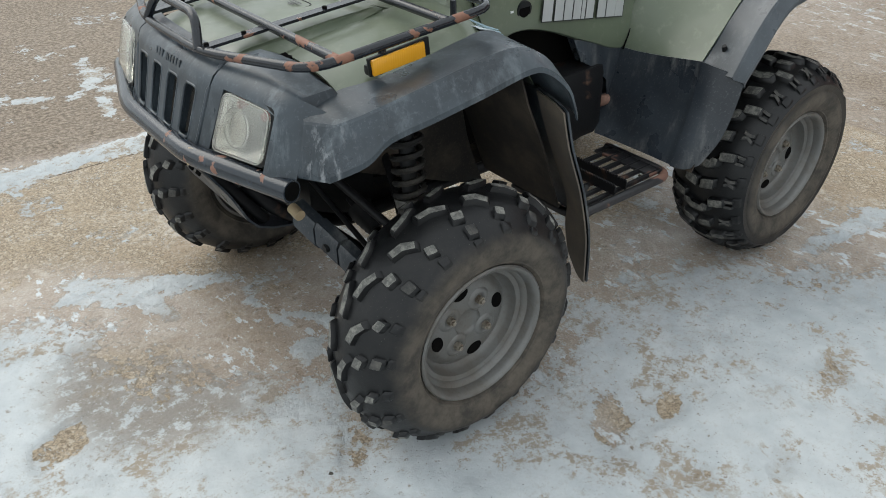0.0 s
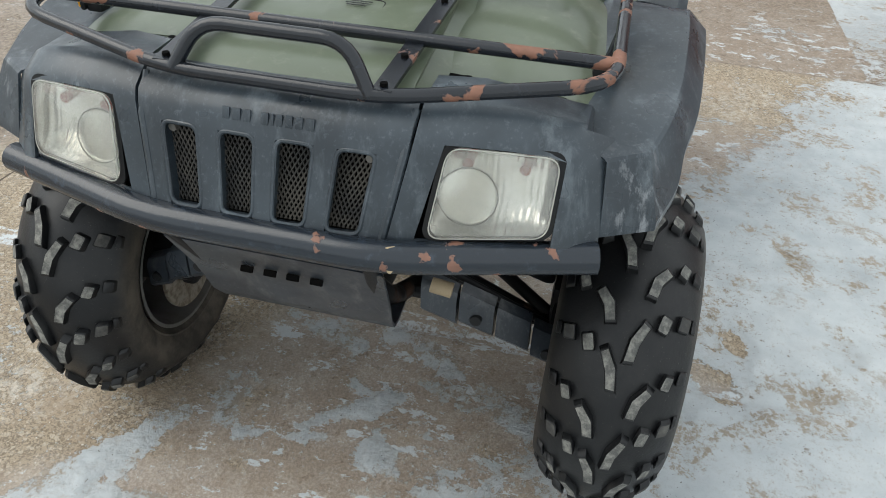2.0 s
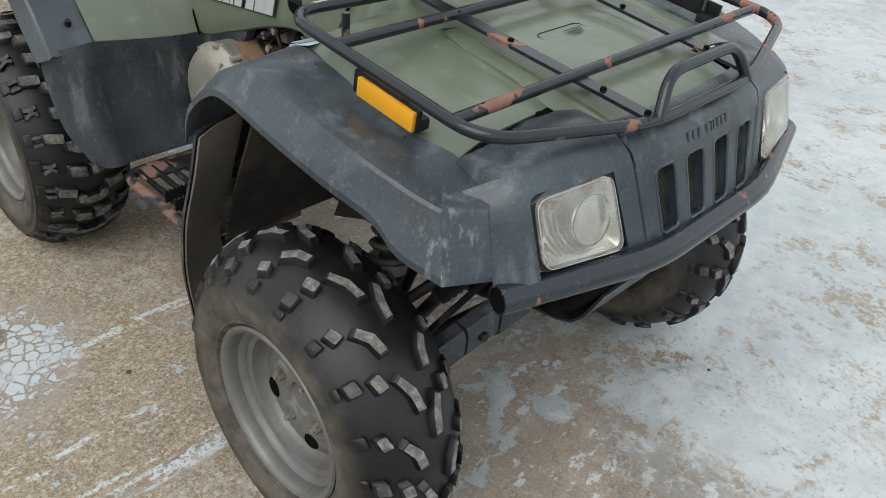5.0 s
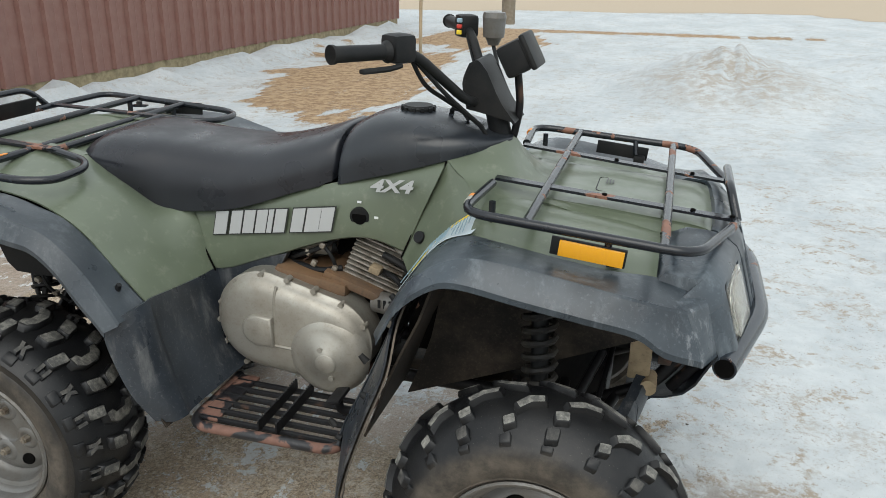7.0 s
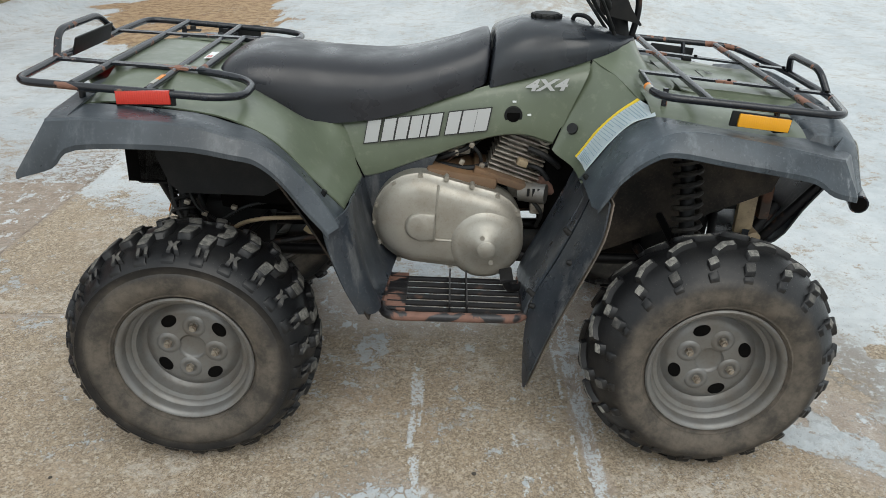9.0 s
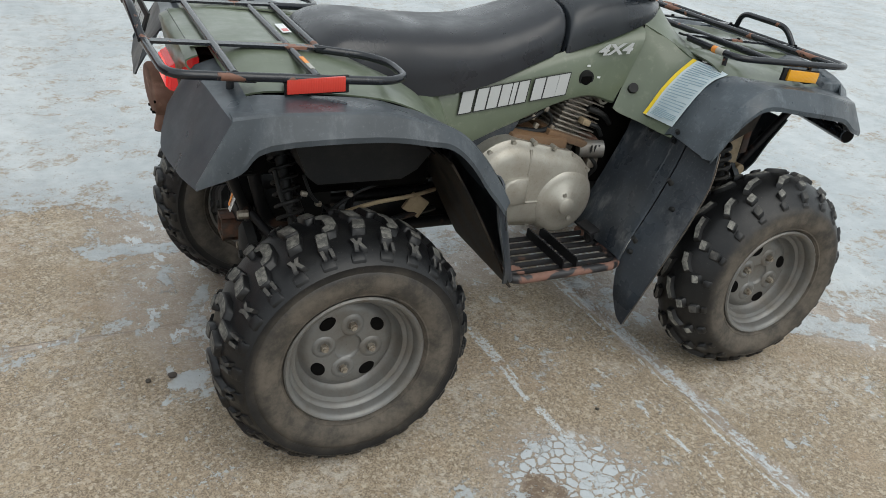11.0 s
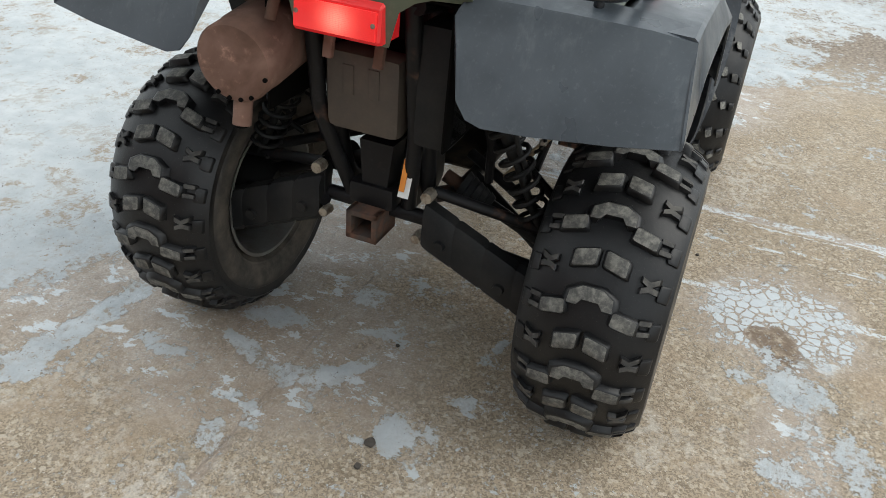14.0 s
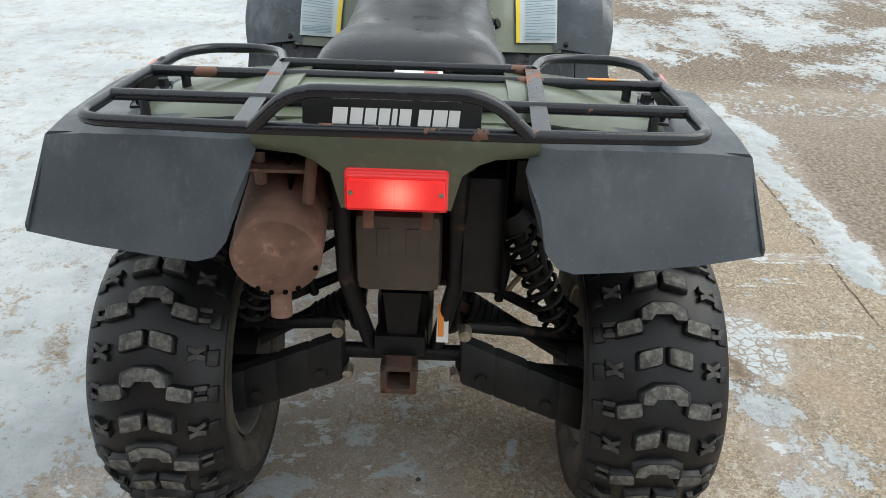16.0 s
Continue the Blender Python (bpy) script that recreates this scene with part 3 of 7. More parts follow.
def band(place, low, high, half, few, many):
    """Bits of ice along a joint."""
    off = m.math("ABSOLUTE", m.math("SUBTRACT", m.math("ADD", m.axis(0), m.math("MULTIPLY", wander, 0.8)), place))
    near_it = m.step(m.math("ADD", off, m.math("MULTIPLY", m.math("SUBTRACT", m.noise(90, 5, 0.7, None, 83.0), 0.5), 0.03)), half, half * 0.8)
    bits = m.step(m.math("ADD", m.noise(11, 6, 0.62, (2.2, 0.7, 1), 85.0), m.math("MULTIPLY", m.noise(50, 4, 0.7, None, 87.0), 0.25)), few, many)
    span_ = m.math("MULTIPLY", m.step(m.axis(1), low - 0.01, low), m.step(m.axis(1), high + 0.01, high))
    return m.math("MULTIPLY", m.math("MULTIPLY", near_it, bits), m.math("MULTIPLY", span_, m.step(m.noise(80, 7, 0.8, None, 89.0), 0.44, 0.50)))


filled = m.math("MAXIMUM", m.math("MAXIMUM", band(0.396, -1.45, 0.9, 0.024, 0.615, 0.64), band(-0.082, -1.3, -0.1, 0.020, 0.585, 0.625)), m.math("MAXIMUM", band(0.352, -1.45, 0.2, 0.006, 0.60, 0.63), band(0.22, -1.3, -0.45, 0.035, 0.69, 0.72)))
# wet ice lies as a thin grey-brown glaze
glaze = m.math("MULTIPLY", m.attr("wet"), m.step(m.noise(9, 6, 0.65, None, 4.0), 0.25, 0.45))
slick = m.mix(m.step(m.noise(9, 8, 0.75, None, 1.0), 0.42, 0.62), (0.365, 0.298, 0.24), (0.47, 0.41, 0.355))
slick = m.mix(m.math("MULTIPLY", m.step(m.noise(75, 5, 0.7, None, 6.0), 0.57, 0.70), 0.55), slick, (0.55, 0.55, 0.54))
flecks = m.math("MULTIPLY", m.math("MAXIMUM", m.step(m.noise(15, 8, 0.72, (1, 0.55, 1), 21.0), 0.574, 0.588), m.step(m.noise(55, 6, 0.75, (1, 0.6, 1), 33.0), 0.610, 0.626)), m.step(m.attr("wet"), 0.3, 0.7))
base = m.mix(m.math("MULTIPLY", glaze, 0.85), base, slick)
base = m.mix(m.math("MULTIPLY", m.math("MULTIPLY", glaze, m.step(m.noise(170, 4, 0.7, None, 57.0), 0.55, 0.47)), 0.30), base, (0.09, 0.066, 0.046))
base = m.mix(m.math("MULTIPLY", m.math("MAXIMUM", flecks, filled), 0.92), base, (0.55, 0.59, 0.61))
# the snow's ragged, half-melted edge
rag = m.math("ADD", m.attr("snow"), m.math("MULTIPLY", m.math("SUBTRACT", m.noise(20, 10, 0.72, None, 7.0), 0.5), 2.2))
rag = m.math("ADD", rag, m.math("MULTIPLY", m.math("SUBTRACT", m.noise(70, 6, 0.75, (1, 0.7, 1), 17.0), 0.5), 1.5))
crumbs = m.math("MULTIPLY", m.step(m.noise(85, 5, 0.7, None, 61.0), 0.585, 0.615), m.step(m.math("ADD", rag, m.math("MULTIPLY", m.noise(6, 5, 0.7, None, 63.0), 1.6)), 0.15, 0.75))
cover = m.math("MAXIMUM", m.step(rag, 0.04, 0.09), m.math("MULTIPLY", crumbs, m.math("SUBTRACT", 1.0, m.attr("rough"))))
thin = m.step(rag, 0.60, 0.10)
deep = m.step(rag, 0.95, 1.35, 1.0, 0.45)
white = m.mix(m.math("ADD", m.math("MULTIPLY", m.step(m.noise(12, 6, 0.65), 0.32, 0.68), 0.45), m.math("MULTIPLY", m.step(m.noise(1.3, 6, 0.65, (1, 0.45, 1), 19.0), 0.36, 0.64), 0.55)), (0.37, 0.405, 0.425), (0.51, 0.54, 0.55))
white = m.mix(m.math("MULTIPLY", thin, m.step(m.noise(30, 8, 0.8, None, 2.0), 0.46, 0.55, 0.0, 0.45)), white, (0.36, 0.335, 0.305))
stain = m.math("MULTIPLY", m.step(m.noise(5.5, 8, 0.75, None, 12.0), 0.52, 0.57), m.step(m.noise(38, 7, 0.8, None, 8.0), 0.45, 0.54, 0.05, 1.0))
white = m.mix(m.math("MULTIPLY", stain, deep), white, (0.31, 0.265, 0.21))
white = m.mix(m.math("MULTIPLY", m.step(m.noise(70, 6, 0.8, None, 5.0), 0.52, 0.66), m.step(m.noise(2.6, 5, 0.65, None, 15.0), 0.42, 0.66, 0.03, 0.8)), white, (0.30, 0.255, 0.21))
white = m.mix(m.math("MULTIPLY", deep, m.step(m.noise(140, 3, 0.6), 0.68, 0.71)), white, (0.09, 0.068, 0.05))
white = m.mix(m.math("MULTIPLY", m.step(m.noise(48, 7, 0.8, None, 95.0), 0.59, 0.63), m.step(m.noise(3.4, 5, 0.65, None, 97.0), 0.46, 0.58, 0.0, 0.8)), white, (0.19, 0.145, 0.105))
mush = m.math("MULTIPLY", m.attr("slush"), m.step(m.noise(26, 8, 0.80, None, 91.0), 0.42, 0.50))
white = m.mix(m.math("MULTIPLY", mush, 0.85), white, m.mix(m.noise(120, 4, 0.7), (0.15, 0.12, 0.095), (0.36, 0.33, 0.29)))
white = m.mix(m.math("MULTIPLY", m.attr("grit"), m.step(m.noise(7, 7, 0.75), 0.40, 0.62)), white, (0.32, 0.29, 0.25))
white = m.mix(m.math("MULTIPLY", m.step(m.noise(300, 4, 0.8, None, 9.0), 0.55, 0.70), 0.3), white, (0.30, 0.30, 0.29))
cells = m.voronoi(33, "DISTANCE_TO_EDGE")
petal = m.math("MULTIPLY", m.step(m.math("ADD", m.attr("flower"), m.math("MULTIPLY", m.math("SUBTRACT", m.noise(26, 8, 0.76), 0.5), 3.4)), 0.16, 0.22), m.step(m.math("ADD", cells, m.math("MULTIPLY", m.math("SUBTRACT", m.noise(70, 7, 0.78), 0.5), 0.55)), 0.060, 0.085))
col = m.mix(m.math("MULTIPLY", m.attr("core"), m.step(m.noise(40, 5, 0.7, None, 77.0), 0.60, 0.45, 0.2, 0.85)), base, (0.15, 0.105, 0.075))
col = m.mix(cover, col, white)
col = m.mix(petal, col, (0.49, 0.525, 0.545))
relief = m.math("ADD", m.math("MULTIPLY", m.math("MAXIMUM", cover, petal), 0.8), m.math("MULTIPLY", m.math("ADD", m.math("ADD", grain, m.math("MULTIPLY", m.noise(13, 5, 0.6, None, 93.0), m.step(rag, 0.2, 1.0, 0.0, 3.5))), m.noise(45, 6, 0.7)), m.step(rag, 0.2, 1.1, 0.6, 0.36)))
m.bump(relief, 0.8, 0.004)
shine = m.math("SUBTRACT", 0.92, m.math("MULTIPLY", glaze, m.step(m.noise(20, 5), 0.35, 0.65, 0.35, 0.68)))
me.materials.append(m.done(col, shine))
tagged(new("ground", me), "tan concrete slab with ice patches and trodden dirty snow", "ground", "", "structure")

# ---- loose stones on the slab ----
def pebble(x, y, size, seed, mat):
    rng = random.Random(seed)
    bm = bmesh.new()
    bmesh.ops.create_icosphere(bm, subdivisions=2, radius=size)
    for v in bm.verts:
        v.co *= rng.uniform(0.75, 1.15)
        v.co.z *= 0.6
    ob = part("pebble", bm, mat)
    ob.location = (x, y, size * 0.45)
    tagged(ob, "small dark loose stone lying on the concrete", "pebble", "loose stones")


M_STONE = dusty("dark stone", (0.04, 0.036, 0.032), (0.1, 0.085, 0.07), 0.6, 0.85)
for k, (x, y, size) in enumerate(((-1.005, -0.105, 0.012), (-1.07, -0.11, 0.008), (-0.70, -0.02, 0.006), (0.08, -0.62, 0.006), (-0.99, -0.67, 0.005), (1.0, 0.5, 0.008))):
    pebble(x, y, size, k, M_STONE)

# ---- steel-clad building, its footing, and the posts beyond ----
M_CLAD = dusty("maroon painted steel", (0.185, 0.090, 0.073), (0.23, 0.135, 0.112), 0.5, 0.5)
M_FOOT = dusty("weathered footing", (0.30, 0.25, 0.15), (0.16, 0.13, 0.08), 0.8, 0.9)
WALL_A, WALL_B = Vector((-5.45, -1.0, 0)), Vector((-5.45, 16.05, 0))
along = (WALL_B - WALL_A).normalized()
outward = Vector((along.y, -along.x, 0))
house = thing("steel_building", "maroon ribbed steel building on a low footing", "building", WALL_A)
bm = bmesh.new()
rot = math.degrees(math.atan2(along.y, along.x))
length = (WALL_B - WALL_A).length
mid = along * (length / 2)
box(bm, mid - outward * 2.2 + Vector((0, 0, 0.07)), (length, 4.4, 0.30), (0, 0, rot), 0.01)
part("footing", bm, M_FOOT, house)
bm = bmesh.new()
box(bm, mid - outward * 2.2 + Vector((0, 0, 1.8)), (length - 0.02, 4.36, 3.15), (0, 0, rot))
part("wall", bm, M_CLAD, house)
bm = bmesh.new()
box(bm, mid - outward * 2.2 + Vector((0, 0, 3.42)), (length + 0.3, 4.8, 0.09), (0, 0, rot), 0.02)
part("roof", bm, M_CLAD, house)
sheet = bpy.data.meshes.new("panel")
bm = bmesh.new()
profile = [(0, 0), (0.10, 0), (0.106, 0.003), (0.114, 0.003), (0.12, 0), (0.25, 0), (0.262, 0.045), (0.308, 0.045), (0.320, 0), (0.33, 0)]
a = [bm.verts.new((x, -0.012 - d, 0.20)) for x, d in profile]
b = [bm.verts.new((x, -0.012 - d, 3.38)) for x, d in profile]
for k in range(len(profile) - 1):
    bm.faces.new((a[k], a[k + 1], b[k + 1], b[k]))
bm.to_mesh(sheet)
bm.free()
sheet.materials.append(M_CLAD)
count = int(length / 0.33)
for k in range(count):
    ob = new("panel", sheet)
    ob.parent = house
    p = along * (length - (k + 1) * 0.33 - 0.01)
    ob.matrix_local = pose(p.x, p.y, 0, 0, 0, rot)

M_POST = dusty("grey weathered wood", (0.17, 0.14, 0.10), (0.26, 0.22, 0.17), 0.7, 0.9)
bm = bmesh.new()
rod(bm, (0, 0, -0.2), (0, 0, 6.5), 0.17, 0.15, 16)
ob = part("post", bm, M_POST)
ob.location = (-3.25, 18.0, 0)
tagged(ob, "weathered round wooden utility post standing in snow", "post")


# ---- the quad bike ----
bike = thing("quad_bike", "olive and black quad bike with rusty racks on icy concrete", "quad bike")
SETTLED = pose(0, 0.0118, -0.0135, 0.9, 1.117, 0)
bike.matrix_basis = SETTLED

# wheels -----------------------------------------------------------------
def tyre_mesh(half, radius, front):
    """A low-pressure tyre with its tread lugs; its outer side faces -y."""
    bm = bmesh.new()
    w, R = half, radius - 0.009
    crown = 0.066 if front else 0.040

    def reach(y):
        """The carcass's radius across the tread."""
        return R - crown * min(1.0, abs(y) / w) ** (2.1 if front else 3.0)

    prof = [(0.158, -w * 0.66), (0.172, -w * 0.82), (0.190, -w * 0.945), (0.212, -w * 0.995), (0.232, -w * 1.0 if front else -w * 0.995)]
    if not front:
        prof += [(0.240, -w * 0.985), (0.243, -w * 0.965)]
    side = [-0.985, -0.93, -0.84, -0.72, -0.58, -0.42, -0.22]
    if front:
        prof += [(0.240, -w * 0.992)]
    else:
        prof += [(0.262, -w * 0.985)]
    prof += [(reach(u * w) if u > -0.98 else reach(u * w) + 0.0, u * w) for u in side[1:]]
    full = prof + [(R, 0.0)] + [(r, -y) for r, y in reversed(prof)]
    spun(bm, full, seg=80)
    limit = 0.236 if not front else 0.243
    for f in bm.faces:
        c = f.calc_center_median()
        f.material_index = 1 if math.hypot(c.x, c.z) < limit and abs(c.y) > w * 0.5 else 0
    # raised rings by the bead
    for sgn in (-1, 1):
        spun(bm, [(0.177, sgn * w * 0.86), (0.180, sgn * (w * 0.885 + 0.002)), (0.184, sgn * w * 0.905)], seg=80, index=1)

    def lug(a0, corners, high=0.010, top_index=2):
        """A block on the tread: corners are (arc in metres, y)."""
        if len(corners) == 4:
            # knock the corners off
            corners = [tuple(p[a] + (q[a] - p[a]) * u for a in (0, 1)) for p, q in zip(corners, corners[1:] + corners[:1]) for u in (0.10, 0.90)]
        rows = []
        cy = sum(p[1] for p in corners) / len(corners)
        ca = sum(p[0] for p in corners) / len(corners)
        for lift, grow in ((-0.006, 1.14), (high * 0.82, 1.0), (high, 0.86)):
            row = []
            for arc, y in corners:
                yy, aa = cy + (y - cy) * grow, (ca + (arc - ca) * grow) / R + a0
                tilt = abs(yy) / w
                rr = reach(yy) + lift * (1 - 0.55 * max(0, tilt - 0.6))
                yy += math.copysign(lift * 0.6 * max(0, tilt - 0.5), yy)
                row.append((math.cos(aa) * rr, yy, math.sin(aa) * rr))
            rows.append(row)
        vs = rings(bm, rows, True, False, 0)
        bm.faces.new(vs[-1]).material_index = top_index

    if front:
        count = 20
        for k in range(count):
            for q in (-1, 1):
                o = (k + (0 if q > 0 else 0.5)) * math.tau / count
                if k % 2:
                    lug(o, [(-0.037, q * 0.000), (-0.036, q * 0.017), (-0.006, q * 0.022), (0.026, q * 0.036), (0.034, q * 0.024), (0.002, q * 0.006)], 0.013)
                    lug(o + 0.11, [(-0.013, q * 0.043), (-0.018, q * 0.061), (0.010, q * 0.067), (0.016, q * 0.050)], 0.013)
                    lug(o + 0.14, [(-0.014, q * 0.075), (-0.015, q * 0.093), (0.012, q * 0.096), (0.014, q * 0.079)], 0.012, 3)
                    lug(o + 0.15, [(-0.013, q * 0.099), (-0.013, q * 0.107), (0.012, q * 0.107), (0.013, q * 0.100)], 0.006, 0)
                else:
                    lug(o + 0.02, [(-0.033, q * 0.019), (-0.036, q * 0.036), (-0.010, q * 0.042), (0.014, q * 0.058), (0.024, q * 0.046), (0.000, q * 0.026)], 0.013)
                    lug(o + 0.12, [(-0.011, q * 0.064), (-0.016, q * 0.079), (0.010, q * 0.085), (0.014, q * 0.071)], 0.013)
                    lug(o + 0.14, [(-0.012, q * 0.090), (-0.013, q * 0.104), (0.012, q * 0.105), (0.013, q * 0.093)], 0.009, 0)
    else:
        count = 13
        for k in range(count):
            a = k * math.tau / count
            lug(a, [(0.004, -0.046), (-0.020, -0.044), (-0.034, -0.020), (-0.034, 0.020), (-0.020, 0.044), (0.004, 0.046), (0.004, 0.026), (-0.008, 0.017), (-0.008, -0.017), (0.004, -0.026)], 0.015)
            for q in (-1, 1):
                lug(a, [(0.024, q * 0.036), (-0.004, q * 0.040), (0.006, q * 0.086), (0.034, q * 0.084)], 0.015)
                lug(a + math.pi / count, [(0.006, q * 0.004), (-0.026, q * 0.004), (-0.015, q * 0.050), (0.018, q * 0.050)], 0.015)
                for part_turn in (0.0, math.pi / count):
                    for d in (-0.010, 0.010):
                        lug(a + part_turn + 0.06, [(d - 0.007, q * 0.072), (d + 0.004, q * 0.072), (d * 0.3 + 0.005, q * 0.086), (d + 0.001, q * 0.102), (d - 0.010, q * 0.102), (d * 0.3 - 0.007, q * 0.086)] if part_turn else
                            [(d - 0.006, q * 0.084), (d + 0.004, q * 0.084), (d + 0.003, q * 0.106), (d - 0.007, q * 0.106)], 0.010, 3)
                    lug(a + part_turn + 0.08, [(-0.016, q * 0.104), (0.014, q * 0.102), (0.016, q * 0.120), (-0.018, q * 0.121)], 0.006, 0)
    return bm


def rim_mesh(half, depth):
    """A pressed steel rim: its dish lies depth inside the outer lip, towards +y."""
    bm = bmesh.new()
    y0 = -half * 0.84
    d = y0 + depth
    spun(bm, [(0.164, y0 + 0.014), (0.171, y0 + 0.004), (0.172, y0 - 0.002), (0.168, y0 - 0.006), (0.161, y0 - 0.004), (0.156, y0 + 0.006), (0.154, y0 + 0.022), (0.147, y0 + 0.026),
              (0.144, y0 + 0.036), (0.134, y0 + 0.040), (0.130, d - 0.012), (0.125, d - 0.001), (0.119, d + 0.003), (0.113, d - 0.001), (0.106, d - 0.008), (0.095, d - 0.011),
              (0.070, d - 0.012), (0.036, d - 0.012), (0.033, d - 0.006), (0.029, d - 0.004), (0.0005, d - 0.004)], seg=64)
    # inner barrel
    spun(bm, [(0.150, y0 + 0.034), (0.150, half * 0.3), (0.158, half * 0.7), (0.168, half * 0.86), (0.160, half * 0.86), (0.146, half * 0.6), (0.138, y0 + 0.05)], seg=48)
    # pressed rings round the nuts
    for k in range(4):
        a = k * math.tau / 4
        spun(bm, [(0.030, d - 0.0115), (0.026, d - 0.0145), (0.021, d - 0.0165), (0.016, d - 0.0155), (0.012, d - 0.012)], (0.060 * math.cos(a), 0, 0.060 * math.sin(a)), 20)
    return bm


def wheel(name, cx, cy, half, front, side, spin):
    depth = 0.066 if front else 0.072
    R = 0.317 if front else 0.311
    hub = new(name)
    hub.parent = bike
    hub.matrix_local = SETTLED.inverted() @ pose(cx, cy, R - 0.008, 0, spin, 0) @ Matrix.Diagonal((1, side, 1, 1))
    part("tyre", tyre_mesh(half, R, front), [M_RUBBER, M_RUBBER, M_LUG if front else M_LUGDARK, M_LUGSIDE], hub, "black knobbly tyre with dusty brown sidewall", 45)
    part("rim", rim_mesh(half, depth), M_RIM, hub, "scuffed grey steel rim", 50)
    y = -half * 0.84 + depth - 0.0135
    for k in range(4):
        a = k * math.tau / 4
        bm = bmesh.new()
        rod(bm, (0.060 * math.cos(a), y + 0.004, 0.060 * math.sin(a)), (0.060 * math.cos(a), y - 0.011, 0.060 * math.sin(a)), 0.0105, 0.0095, 6)
        rod(bm, (0.060 * math.cos(a), y - 0.010, 0.060 * math.sin(a)), (0.060 * math.cos(a), y - 0.016, 0.060 * math.sin(a)), 0.006, 0.0055, 10)
        part("lug_nut", bm, M_NUT, hub)
        a += math.tau / 8
        # flush near-black disc paints the shade of a hole through the dish
        bm = bmesh.new()
        disc = [(0.0195 * math.cos(j * math.tau / 24), 0.014 * math.sin(j * math.tau / 24)) for j in range(24)]
        loops = []
        for grow, dy in ((1.12, 0.0025), (1.0, 0.0), (0.97, 0.0012)):
            loops.append([((0.0885 + v * grow) * math.cos(a) - u * grow * math.sin(a), y + dy, (0.0885 + v * grow) * math.sin(a) + u * grow * math.cos(a)) for u, v in disc])
        rings(bm, loops, True, False)
        bm.faces.ensure_lookup_table()
        bm.faces.new([v for v in bm.verts][-24:])
        part("hand_hole", bm, M_HOLESHADE, hub, "near-black disc drawn as a shaded oval opening")
    # hub behind the dish
    bm = bmesh.new()
    rod(bm, (0, half * 0.05, 0), (0, half * 1.05, 0), 0.075, 0.06, 24)
    part("hub", bm, M_BLACK, hub)
    return hub


wheel("front_wheel", 0.660, -0.497, 0.115, True, 1, 25)
wheel("front_wheel", 0.650, 0.512, 0.115, True, -1, 60)
wheel("rear_wheel", -0.642, -0.472, 0.130, False, 1, 10)
wheel("rear_wheel", -0.645, 0.457, 0.130, False, -1, 40)


# fenders ----------------------------------------------------------------
def front_fender(s):
    bm = bmesh.new()
    rows = [[(0.915, 0.395, 0.864), (0.918, 0.408, 0.864), (0.928, 0.430, 0.857), (0.931, 0.434, 0.853), (0.956, 0.440, 0.770), (0.959, 0.440, 0.757)]]
    # each row: inner edge, crease and lower edge, from the nose back and down the leg
    for x, zi, xc, zc, xl, zl, yc, yo in ((0.890, 0.868, 0.894, 0.857, 0.931, 0.764, 0.488, 0.510), (0.86, 0.875, 0.855, 0.865, 0.864, 0.784, 0.500, 0.532), (0.82, 0.881, 0.815, 0.875, 0.812, 0.815, 0.510, 0.536),
                                          (0.735, 0.886, 0.735, 0.892, 0.726, 0.834, 0.522, 0.550), (0.617, 0.899, 0.617, 0.911, 0.604, 0.853, 0.526, 0.555), (0.530, 0.911, 0.516, 0.920, 0.485, 0.870, 0.526, 0.555),
                                          (0.463, 0.916, 0.452, 0.904, 0.430, 0.854, 0.526, 0.555), (0.400, 0.882, 0.393, 0.862, 0.375, 0.807, 0.526, 0.555), (0.353, 0.818, 0.348, 0.796, 0.348, 0.762, 0.526, 0.552), (0.310, 0.756, 0.316, 0.738, 0.328, 0.724, 0.524, 0.545)):
        rows.append([(x - 0.004, 0.375, zi - 0.008), (x, 0.395, zi), (xc, yc - 0.005, zc + 0.001), (xc, yc, zc - 0.003), (xl, yo, zl + 0.012), (xl, yo, zl)])
    skin(bm, rows[:2], 1, 1, 0.004, s)
    skin(bm, rows[1:], 4, 1, 0.004, s)
    part("front_fender", bm, M_PLASTIC, bike, "weathered black flared fender", 20)


